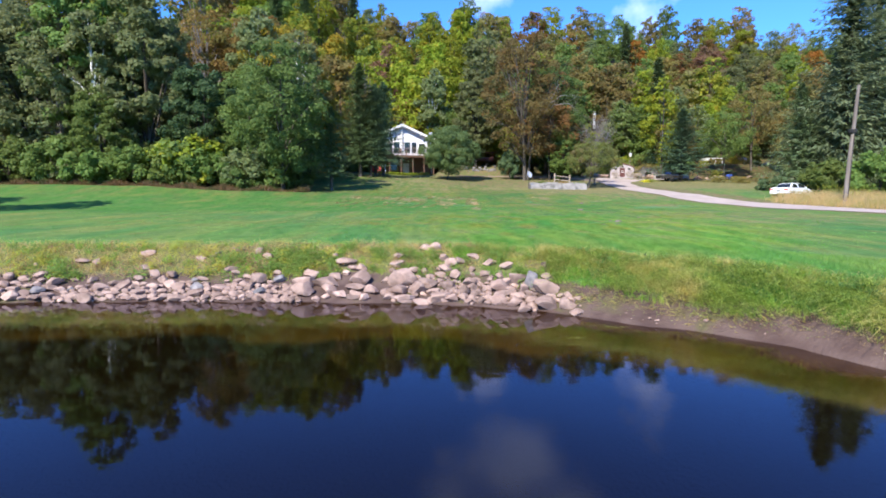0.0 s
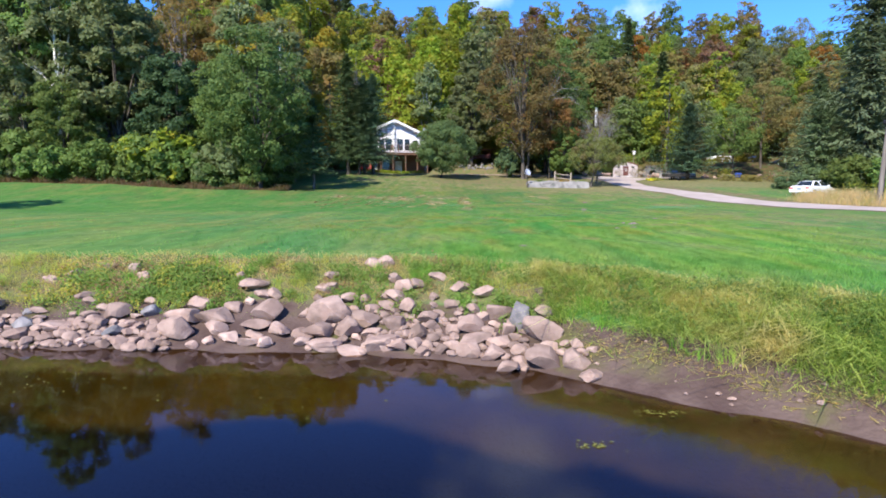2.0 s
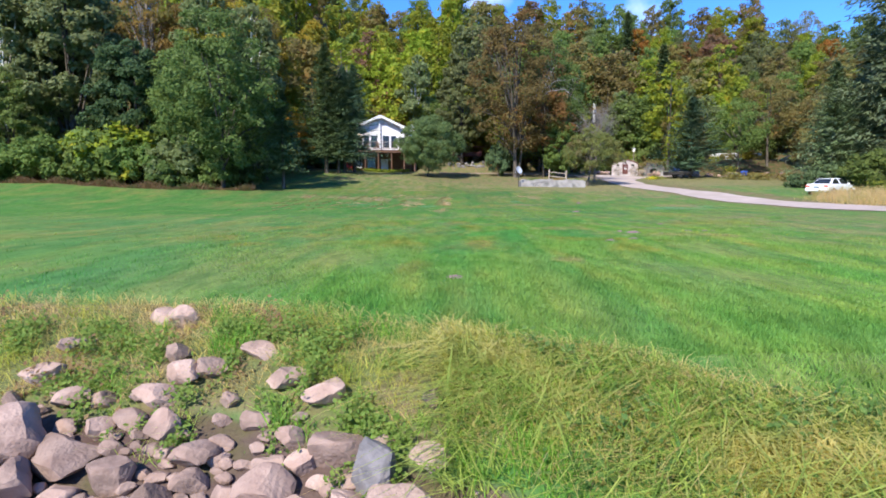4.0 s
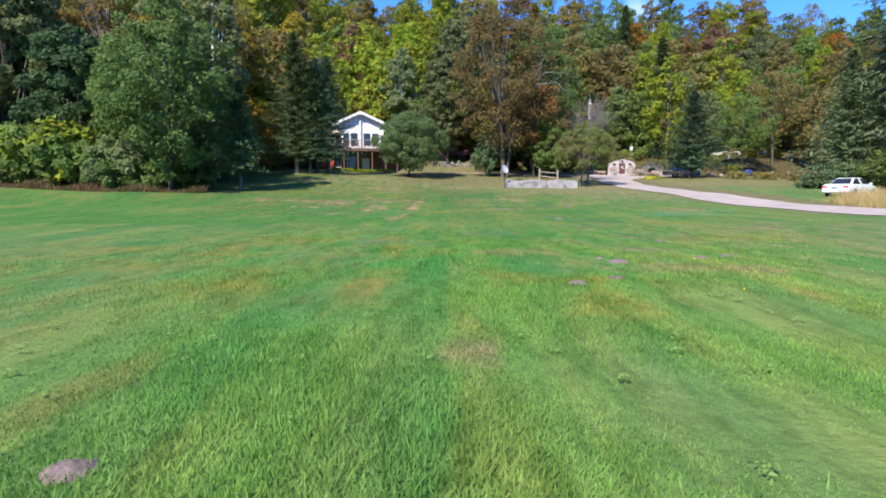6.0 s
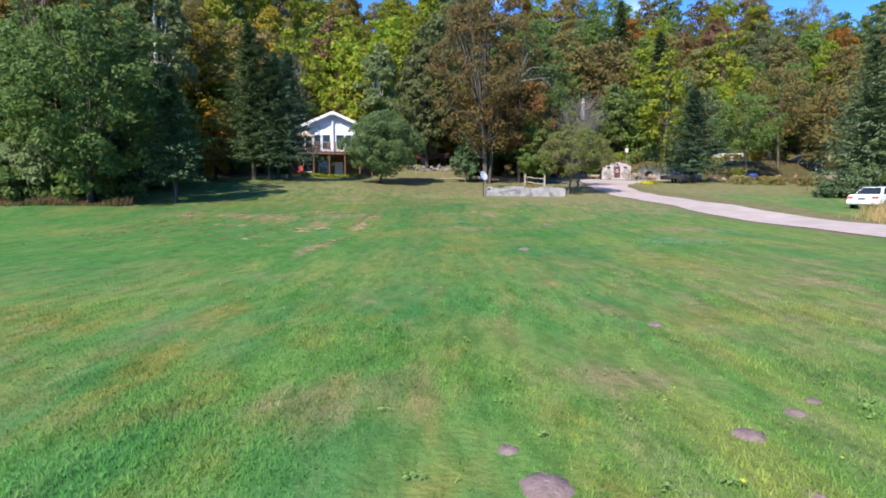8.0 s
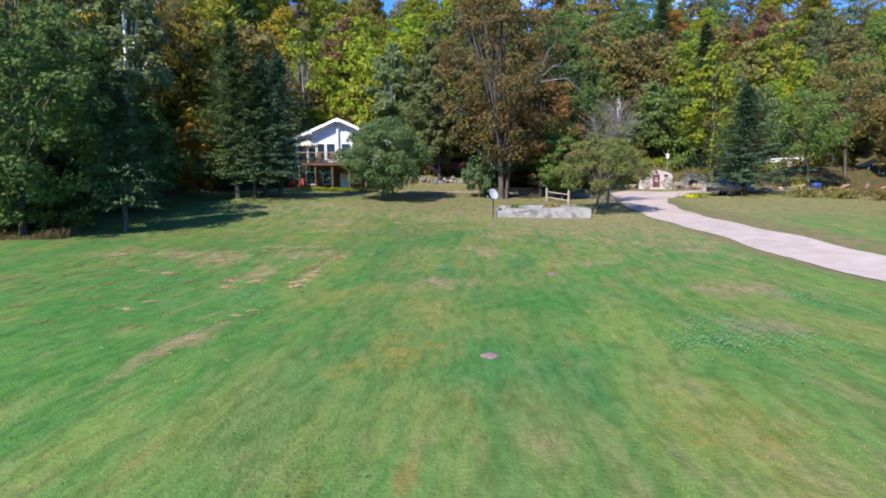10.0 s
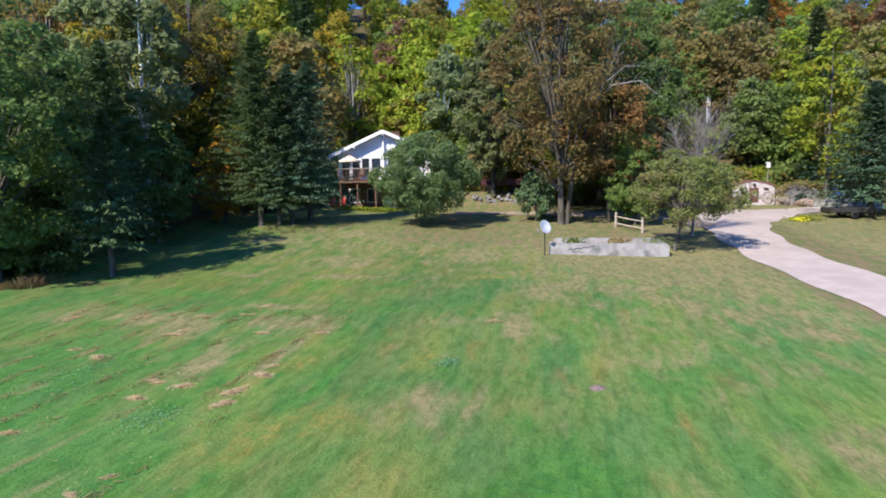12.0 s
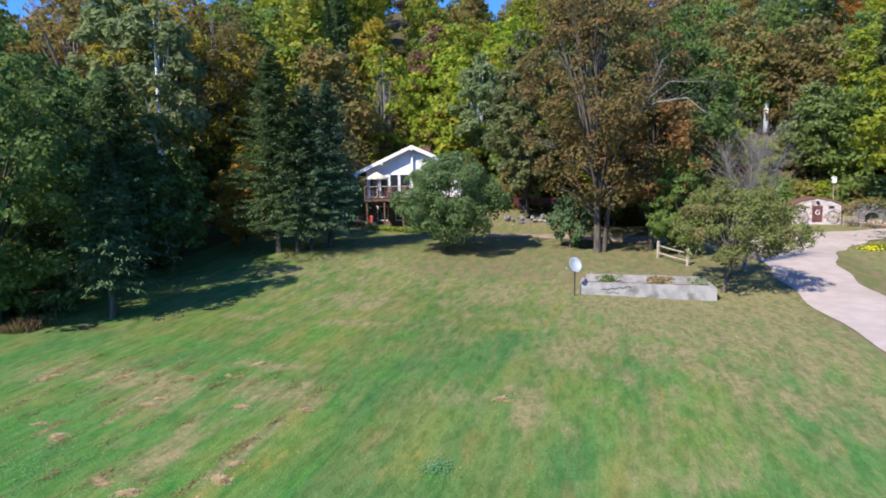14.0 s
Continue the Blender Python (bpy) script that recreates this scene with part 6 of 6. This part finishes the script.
bowl = part("reflector", lathe("reflector", [(0.0, 0.0), (0.2, 0.025), (0.36, 0.08), (0.46, 0.135), (0.47, 0.13), (0.36, 0.06), (0.2, 0.0), (0.0, -0.03)], DISH_GREY, 28), dish)
bowl.matrix_basis = pose(0, -0.08, 1.7, 62, 0, 28) @ Matrix.Diagonal((0.74, 0.92, 0.9, 1))
part("feed_arm", pipe("feed_arm", [((0, -0.1, 1.42), 0.018), ((-0.3, -0.5, 1.44), 0.018), ((-0.42, -0.56, 1.58), 0.03), ((-0.40, -0.53, 1.64), 0.045)], DISH_GREY), dish)
part("bracket", solid("bracket", [(0, -0.02, 1.57, 0.12, 0.12, 0.22)], DARK), dish)


def fence(places):
    f = thing("split_rail_fence", 0, 0, 0, "short weathered split rail fence by the driveway", "fence")
    for i, (x, y) in enumerate(places):
        part("post", solid("post", [(x, y, ground_z(x, y) + 0.5, 0.15, 0.15, 1.3, 2 - i, i * 1.5, 40)], WOOD, 0.02), f)
    for (ax, ay), (bx, by) in zip(places, places[1:]):
        way = Vector((bx - ax, by - ay, 0)).normalized() * 0.12
        for z in (0.35, 0.85):
            a, b = Vector((ax, ay, ground_z(ax, ay) + z)), Vector((bx, by, ground_z(bx, by) + z - 0.06))
            part("fence_rail", pipe("fence_rail", [(a - way, 0.045), (a.lerp(b, 0.5) - Vector((0, 0, 0.03)), 0.06), (b + way, 0.045)], WOOD), f)


fence(((15.5, 78.6), (17.1, 76.4)))

# ---- shed ----
def wheel(parent, x, y, z, r):
    w = part("wagon_wheel", lathe("wagon_wheel", [(r, -0.03), (r, 0.03), (r - 0.07, 0.03), (r - 0.07, -0.03), (r, -0.03)], WOOD, 24), parent, "old spoked wagon wheel")
    w.matrix_basis = pose(x, y, z, 80, 0, 0)
    part("hub", lathe("hub", [(0.0, 0.07), (0.1, 0.06), (0.1, -0.04), (0, -0.05)], WOOD, 10), w)
    for k in range(10):
        part("spoke", solid("spoke", [(r / 2, 0, 0, r - 0.1, 0.035, 0.03)], WOOD, 0), w).matrix_basis = pose(0, 0, 0, 0, 0, 36 * k)


sz = 5.35
shed = thing("root_cellar", 31.7, 100.2, sz, "whitewashed stone cellar front with a dark red door", "shed", rz=3)
shed.scale = (0.84, 0.9, 0.88)
front = [(-2.5, -0.6), (2.5, -0.6), (2.45, 1.75), (1.5, 2.15), (0, 2.45), (-1.5, 2.15), (-2.45, 1.75)]
part("front_wall", prism("front_wall", front, 0.5, STUCCO, 0.05), shed)
part("roof", prism("roof", [(-2.7, 1.72), (-1.5, 2.2), (0, 2.52), (1.5, 2.2), (2.7, 1.72), (2.6, 2.0), (1.5, 2.42), (0, 2.72), (-1.5, 2.42), (-2.6, 2.0)], 3.0, BRICK), shed, "low brown roof")
door = part("door", solid("door", [(-0.42 + 0.21 * k, -0.04, 0.85, 0.2, 0.07, 1.75) for k in range(5)], RED_DOOR), shed, "dark red plank door")
for s in (-1, 1):
    win = part("window", solid("window", [(s * 1.45, -0.02, 1.55, 0.6, 0.06, 0.36)], WOOD), shed)
    part("pane", solid("pane", [(s * 1.45, -0.06, 1.55, 0.48, 0.02, 0.26)], GLASS, 0), win)
    wheel(shed, s * 1.55, -0.16, 0.62, 0.62)
part("lamp", solid("lamp", [(0, -0.12, 2.1, 0.25, 0.25, 0.3)], DARK, 0.05), shed, "dark lantern above the door")
letter = bpy.data.curves.new("letter", "FONT")
letter.body, letter.size, letter.extrude, letter.align_x = "G", 0.75, 0.01, "CENTER"
letter.materials.append(TRIM)
glyph = part("letter", letter, shed, "white painted letter G")
glyph.matrix_basis = pose(0, -0.1, 0.75, 90, 0, 0)
for k in range(9):
    rock(28.9 - 0.55 * k + rock_rng.uniform(-0.1, 0.1), 99.7 + rock_rng.uniform(-0.3, 0.3), rock_rng.uniform(0.6, 1.0), rock_rng.uniform(0.5, 0.9), lift=0.4, label="field stone piled beside the cellar", group="piled field stones", name="field_stone")
for k in range(34):
    x = rock_rng.uniform(34.5, 58)
    rock(x, 98 - (x - 34) * 0.22 + rock_rng.uniform(-0.8, 0.8), rock_rng.uniform(0.4, 1.1), rock_rng.uniform(0.3, 0.8), label="field stone in the terrace edge", group="piled field stones", name="field_stone", lift=0.4)
rock(36.0, 97.6, 2.4, 0.9, label="large pale flat boulder by the cellar", group="piled field stones", name="field_stone")
bench = thing("garden_bench", 34.0, 98.4, ground_z(34.0, 98.4), "weathered pale slatted garden bench beside the cellar", "bench", rz=10)
for k in range(3):
    part("seat_slat", solid("seat_slat", [(0, -0.2 + 0.16 * k, 0.45, 1.3, 0.13, 0.03)], WOOD), bench)
for k in range(3):
    part("back_slat", solid("back_slat", [(0, 0.28, 0.6 + 0.15 * k, 1.3, 0.03, 0.1)], WOOD), bench)
for s in (-0.6, 0.6):
    part("leg", solid("leg", [(s, -0.2, 0.22, 0.06, 0.06, 0.45), (s, 0.28, 0.5, 0.06, 0.06, 1.0), (s, 0.02, 0.65, 0.06, 0.55, 0.05)], WOOD), bench)
vault = thing("stone_vault", 36.0, 99.6, ground_z(36.0, 99.6), "low grey fieldstone vault with a black panel standing in for the shade inside the opening, overgrown on top", "vault", rz=-4)
part("front_wall", prism("front_wall", [(-1.5, -0.4), (-0.5, -0.4), (-0.5, 0.9), (-0.2, 1.15), (0.25, 1.15), (0.55, 0.9), (0.55, -0.4), (1.9, -0.4), (1.8, 1.2), (1.1, 1.85), (0.1, 2.2), (-0.9, 1.95), (-1.45, 1.2)], 0.6, SLATE, 0.05), vault)
# black sheet behind the arch: the opening's shade given as a colour
part("recess", solid("recess", [(0, 1.2, 0.5, 1.2, 0.1, 1.9)], DARK, 0), vault, "black panel standing in for the shade inside the opening")
part("earth_cover", prism("earth_cover", [(-2.4, -0.4), (2.9, -0.4), (2.2, 1.3), (1.2, 2.0), (0.1, 2.35), (-1.0, 2.1), (-1.9, 1.5)], 2.6, TRACK, 0.2), vault, "earth heaped over the vault").matrix_basis = pose(0, 0.62, 0)
for dx, dz in ((-1.9, 0.9), (-1.4, 1.8), (-0.4, 2.2), (0.5, 2.2), (1.3, 1.9), (2.0, 1.3), (1.6, 0.4)):
    pr = np.random.default_rng(int(dx * 10) + 700)
    v, f = leaf_cloud(pr, pr.normal(size=(260, 3)) * [0.42, 0.75, 0.2] + [dx, 0.5, dz], pr.normal(size=(260, 3)) * 0.6 + [0, -0.3, 0.9], 0.17)
    part("creeper", mesh_from("creeper", v, f, LEAVES["olive"]), vault, "olive creeper growing over the top")
for k in range(5):
    retain = thing("retaining_wall", 36.3 + 1.15 * k, 95.9 - 0.1 * k, ground_z(36.3 + 1.15 * k, 95.9), "pale concrete block of a low retaining wall", "wall", "retaining wall blocks", rz=-5)
    part("block", solid("block", [(0, 0, 0.35, 1.08, 0.4, 0.9)], CONCRETE, 0.04), retain)
hut = thing("garden_hut", 61.4, 104.0, ground_z(61.4, 104.0) - 0.3, "small blue-grey garden hut with white porch posts", "shed", rz=-12)
HUT_GREY = surface("blue_grey_boards", (0.17, 0.19, 0.23), (0.23, 0.25, 0.29), 4.0, relief=0.3)
part("wall", solid("wall", [(0, 1.5, 1.1, 3.6, 2.6, 2.6)], HUT_GREY), hut)
part("roof", prism("roof", [(-2.1, 2.35), (2.1, 2.35), (2.0, 2.5), (0, 3.3), (-2.0, 2.5)], 4.2, SHINGLE), hut).matrix_basis = pose(0, -0.9, 0)
for x in (-1.8, -0.6, 0.6, 1.8):
    part("porch_post", solid("porch_post", [(x, -0.7, 1.05, 0.12, 0.12, 2.7)], TRIM, 0.01), hut)
# pole with a bird house
bz = ground_z(34.0, 103.2)
bird = thing("birdhouse_pole", 34.0, 103.2, bz, "white birdhouse on a thin grey pole", "birdhouse")
part("pole", pipe("pole", [((0, 0, -0.2), 0.05), ((0, 0, 3.9), 0.04)], WOOD), bird)
part("box", solid("box", [(0, 0, 4.1, 0.34, 0.34, 0.5)], TRIM), bird)
part("roof", solid("roof", [(-0.13, 0, 4.41, 0.32, 0.44, 0.04, 0, -35, 0), (0.13, 0, 4.41, 0.32, 0.44, 0.04, 0, 35, 0)], TRIM), bird)

# ---- poles ----
POLE_WOOD = surface("grey_pole_timber", (0.125, 0.105, 0.092), (0.20, 0.175, 0.155), 4.0, rough=0.9, relief=0.5, stretch=(1, 1, 0.1))


def utility_pole(x, y, top, lean_x, label):
    z = ground_z(x, y)
    p = thing("utility_pole", x, y, z, label, "utility pole", "utility poles")
    h = top - z
    part("shaft", pipe("shaft", [((0, 0, -0.3), 0.17), ((lean_x * 0.5, 0, h * 0.5), 0.15), ((lean_x, 0, h), 0.11)], POLE_WOOD, 10), p)
    return p, h


p, h = utility_pole(30.33, 42.62, 10.46, 0.48, "grey leaning timber utility pole in the tall grass")
part("collar", solid("collar", [(0.24, 0, h * 0.62, 0.42, 0.42, 0.3)], DARK, 0.05), p, "dark metal band")
part("conduit", pipe("conduit", [((0.14, -0.16, 0.2), 0.03), ((0.3, -0.15, h * 0.6), 0.03)], DARK), p)
p, h = utility_pole(31.1, 117.8, 19.2, 0.1, "timber utility pole with a tall white casing in the woods")
part("casing", lathe("casing", [(0.0, h), (0.28, h - 0.05), (0.28, h - 3.6), (0, h - 3.65)], TRIM, 14), p, "white cylindrical casing").matrix_basis = pose(0.0, -0.35, 0)

# ---- parked car ----
def car(x, y, rz, paint, label):
    """A saloon: a lower body, a narrower cabin with its glass, lamps and wheels."""
    c = thing("parked_car", x, y, ground_z(x, y), label, "car", rz=rz)
    side = [(-2.22, 0.34), (-2.27, 0.62), (-2.2, 0.88), (-2.05, 0.97), (-1.3, 0.97), (1.2, 0.95), (1.75, 0.86), (2.15, 0.72), (2.26, 0.55), (2.2, 0.33)]
    body = part("body", prism("body", side, 1.74, paint, 0.09), c)
    body.matrix_basis = pose(0, -0.87, 0)
    low = [(-1.62, 0.93), (1.32, 0.93)]
    top = [(-0.92, 1.41), (0.42, 1.42)]
    ring = [[Vector((px, sy * w, pz)) for (px, pz), w in ((low[0], 0.79), (low[1], 0.79), (top[1], 0.58), (top[0], 0.58))] for sy in (-1, 1)]
    bm = bmesh.new()
    bv = [[bm.verts.new(p) for p in r] for r in ring]
    for r in bv:
        bm.faces.new(r)
    for k in range(4):
        bm.faces.new((bv[0][k], bv[0][(k + 1) % 4], bv[1][(k + 1) % 4], bv[1][k]))
    bmesh.ops.recalc_face_normals(bm, faces=bm.faces[:])
    bmesh.ops.bevel(bm, geom=bm.edges[:], offset=0.07, segments=3, affect="EDGES", clamp_overlap=True)
    part("cabin", finish("cabin", bm, paint, True), c, "rounded white roof and pillars")

    def pane(name, corners, cut=0.16, text=""):
        """A glass pane set 8 mm proud of the cabin's face, inside its edges."""
        mid = sum(corners, Vector()) / 4
        nor = (corners[1] - corners[0]).cross(corners[3] - corners[0]).normalized()
        nor = nor if nor.dot(mid - Vector((0, 0, 1.0))) > 0 else -nor
        inner = [p.lerp(mid, cut) for p in corners]
        v = [p + nor * 0.008 for p in inner] + [p - nor * 0.02 for p in inner]
        part(name, mesh_from(name, v, [(0, 1, 2, 3), (4, 5, 6, 7), (0, 1, 5, 4), (1, 2, 6, 5), (2, 3, 7, 6), (3, 0, 4, 7)], GLASS), c, text)
    pane("rear_window", [ring[0][0], ring[1][0], ring[1][3], ring[0][3]], 0.17, "sloping rear glass")
    pane("windscreen", [ring[0][1], ring[1][1], ring[1][2], ring[0][2]], 0.15)
    for k, sy in enumerate((-1, 1)):
        lo, hi = ring[k][0].lerp(ring[k][1], 0.50), ring[k][3].lerp(ring[k][2], 0.42)
        pane("side_window", [ring[k][0], lo, hi, ring[k][3]], 0.2)
        pane("side_window", [lo, ring[k][1], ring[k][2], hi], 0.2)
        part("tail_light", solid("tail_light", [(-2.22, sy * 0.66, 0.78, 0.09, 0.34, 0.15)], RED_PAINT, 0.02), c, "red tail light")
        part("headlight", solid("headlight", [(2.17, sy * 0.62, 0.64, 0.1, 0.34, 0.13)], CHROME, 0.03), c)
        part("mirror", solid("mirror", [(0.82, sy * 0.94, 1.0, 0.12, 0.18, 0.12)], paint, 0.03), c)
        for wx in (-1.35, 1.4):
            wh = part("wheel", lathe("wheel", [(0.2, -0.1), (0.31, -0.1), (0.33, -0.05), (0.33, 0.05), (0.31, 0.1), (0.2, 0.1)], RUBBER, 20), c)
            wh.matrix_basis = pose(wx, sy * 0.80, 0.33, 90, 0, 0)
            part("rim", lathe("rim", [(0.0, 0.1), (0.2, 0.09), (0.21, -0.09), (0, -0.1)], CHROME, 14), wh)
    part("bumper", solid("bumper", [(-2.28, 0, 0.48, 0.12, 1.6, 0.2)], paint, 0.04), c)
    part("number_plate", solid("number_plate", [(-2.3, 0, 0.72, 0.02, 0.4, 0.12)], CHROME, 0.005), c, "pale number plate")


car(34.2, 55.5, 31, CAR_PAINT, "white sedan parked beside the driveway")
car(40.6, 103.2, 10, BLUE_PAINT, "blue sedan parked behind the stone vault")

# ---- behind the driveway ----
cz = ground_z(53.4, 109.2)
camper = thing("camper_trailer", 54.6, 109.2, cz, "long white camper trailer parked behind the terrace", "trailer", rz=-3)
camper.scale = (1.1, 1, 0.84)
body = prism("body", [(-3.8, 0.55), (3.6, 0.55), (3.85, 1.4), (3.6, 2.5), (3.2, 2.75), (-3.4, 2.75), (-3.75, 2.5), (-3.85, 1.2)], 2.3, TRIM, 0.06)
part("body", body, camper)
for x, w in ((-2.6, 1.0), (-0.3, 0.8), (2.2, 1.2)):
    part("window", solid("window", [(x, -0.01, 1.85, w, 0.03, 0.6)], GLASS), camper)
part("door", solid("door", [(0.9, -0.02, 1.5, 0.65, 0.04, 1.75)], TRIM), camper)
for s in (-0.4, 0.4):
    part("wheel", lathe("wheel", [(0.0, 0.1), (0.34, 0.1), (0.34, -0.1), (0, -0.1)], RUBBER), camper).matrix_basis = pose(s, 0.15, 0.34, 90, 0, 0)
# made-up black trailer, standing in for the dark shadow beneath the spruce
tr = thing("utility_trailer", 34.6, 86.6, ground_z(34.6, 86.6), "low black trailer shape standing in for the shadow under the spruce", "trailer", rz=4)
part("bed", solid("bed", [(0, 0, 0.5, 3.4, 1.6, 0.12), (0, -0.8, 0.68, 3.4, 0.06, 0.36), (0, 0.8, 0.68, 3.4, 0.06, 0.36), (-1.7, 0, 0.68, 0.06, 1.6, 0.36)], DARK), tr)
part("drawbar", solid("drawbar", [(2.3, 0, 0.45, 1.3, 0.1, 0.1)], DARK), tr)
for s in (-0.9, 0.9):
    part("wheel", lathe("wheel", [(0.12, 0.1), (0.3, 0.1), (0.3, -0.1), (0.12, -0.1)], RUBBER), tr).matrix_basis = pose(0, s, 0.3, 90, 0, 0)
mz = ground_z(46.0, 92.0)
mower = thing("riding_mower", 46.0, 92.0, mz, "blue riding mower parked by the terrace", "mower", rz=20)
part("hood", solid("hood", [(0.6, 0, 0.65, 0.9, 0.6, 0.45)], BLUE_PAINT, 0.08), mower)
part("seat", solid("seat", [(-0.45, 0, 0.75, 0.45, 0.5, 0.1), (-0.65, 0, 0.98, 0.1, 0.5, 0.4)], DARK, 0.04), mower)
part("deck", solid("deck", [(0, 0, 0.28, 1.1, 1.2, 0.16)], BLUE_PAINT, 0.04), mower)
for x, r in ((-0.55, 0.28), (0.75, 0.2)):
    for s in (-0.42, 0.42):
        part("wheel", lathe("wheel", [(0.0, 0.09), (r, 0.09), (r, -0.09), (0, -0.09)], RUBBER), mower).matrix_basis = pose(x, s, r, 90, 0, 0)


def flower_bed(x, y, rx, n, material, label, size=0.16, tall=0.4, seed=1):
    r = np.random.default_rng(seed)
    px, py = x + r.normal(size=n) * rx, y + r.normal(size=n) * rx * 0.5
    p = np.stack([px, py, height(px, py) + r.uniform(0.05, tall, n)], 1)
    v, f = leaf_cloud(r, p, r.normal(size=(n, 3)) * 0.6 + [0, -0.2, 0.9], size)
    return tagged(new("flower_bed", mesh_from("flower_bed", v, f, material)), label, "plants", kind="stuff")


for x, y in ((36.5, 51.6), (38.2, 51.0), (40.5, 50.2), (34.8, 51.4), (33.6, 46.5), (35.2, 44.5)):
    flower_bed(x, y, 0.7, 240, LEAVES["yellow"], "yellow-green goldenrod in the tall dry grass", 0.1, 1.25, int(x * 7))
flower_bed(30.3, 84.6, 0.36, 110, YELLOW_BLOOM, "yellow flowers on the driveway's grass island", seed=2)
flower_bed(30.9, 85.1, 0.6, 300, LEAVES["bright"], "green plants on the driveway's grass island", seed=3)
for x in (-9.2, -7.6, -6.2, -4.6, -2.9):
    flower_bed(x, 86.9, 0.5, 260, LEAVES["bright"], "bright green plants along the house front", seed=int(x * 10) + 200)
flower_bed(43.6, 90.4, 0.5, 420, LEAVES["yellow"], "yellow-green bush by the terrace", 0.16, 1.5, 77)
for x, y in ((41, 84), (43.5, 82.5), (46, 80.5), (44.2, 85), (48, 83)):
    flower_bed(x, y, 0.8, 420, LEAVES["olive"], "clump of tall garden plants by the terrace", 0.2, 0.9, int(x) + 300)
for k in range(22):
    x = rock_rng.uniform(3.4, 8.2)
    rock(x, 88.2 + rock_rng.uniform(-0.4, 0.4), rock_rng.uniform(0.35, 0.7), rock_rng.uniform(0.25, 0.5), 12 + k % 3, label="grey field stone edging the track", group="piled field stones", name="field_stone", lift=0.4)


ALGAE = foliage("algae_flecks", (0.12, 0.125, 0.02), (0.20, 0.18, 0.04), glow=0.1)
n8 = 5200
ax = np.concatenate([-14.5 + np.abs(g.normal(size=n8)) * 3.6, g.normal(3.2, 0.14, 40), g.normal(2.3, 0.1, 30)])
ay = np.concatenate([11.2 + 0.55 * np.sin(ax[:n8] * 1.3) + g.normal(size=n8) * 0.28 - 0.05 * (ax[:n8] + 10), g.normal(10.3, 0.05, 40), g.normal(9.5, 0.04, 30)])
keep = ay < shore(ax) - 0.25
ax, ay = ax[keep], ay[keep]
v, f = leaf_cloud(g, np.stack([ax, ay, ax * 0 + 0.008], 1), np.tile([0.0, 0.0, 1.0], (len(ax), 1)), 0.034)
v[:, 2] = 0.008 + 0.002 * (v[:, 0] % 0.5)
stuff("algae", mesh_from("algae", v, f, ALGAE), "yellow-green algae flecks floating on the pond", "algae")
ar = random.Random(4)
PEBBLES = [rock_mesh(80 + i, ROCK) for i in range(3)]
for i in range(46):
    x = ar.uniform(2.6, 8.5)
    w = ar.uniform(0.03, 0.09)
    y = float(shore(x)) + ar.uniform(0.05, 1.3)
    ob = new("pebble", PEBBLES[i % 3])
    ob.matrix_basis = pose(x, y, ground_z(x, y) + w * 0.2, 0, 0, ar.uniform(0, 360)) @ Matrix.Diagonal((w, w * 0.8, w * 0.6, 1))
    tagged(ob, "small pale pebble lying on the mud", "pebble", "pebbles on the mud")
lx = g.uniform(2.6, 10, 3600)
ld = 1.35 - np.abs(g.normal(size=3600)) * 0.38 + 0.2 * np.sin(lx * 1.9)
keep = (ld > 0.25) & clear(lx, shore(lx) + ld)
lx, ld = lx[keep], ld[keep]
stuff("reed_litter", blades("reed_litter", lx, shore(lx) + ld, g.uniform(0.006, 0.03, len(lx)), g.uniform(0.004, 0.010, len(lx)), STRAW, 2, 5.0, 15), "dead straw strewn on the mud", "litter")
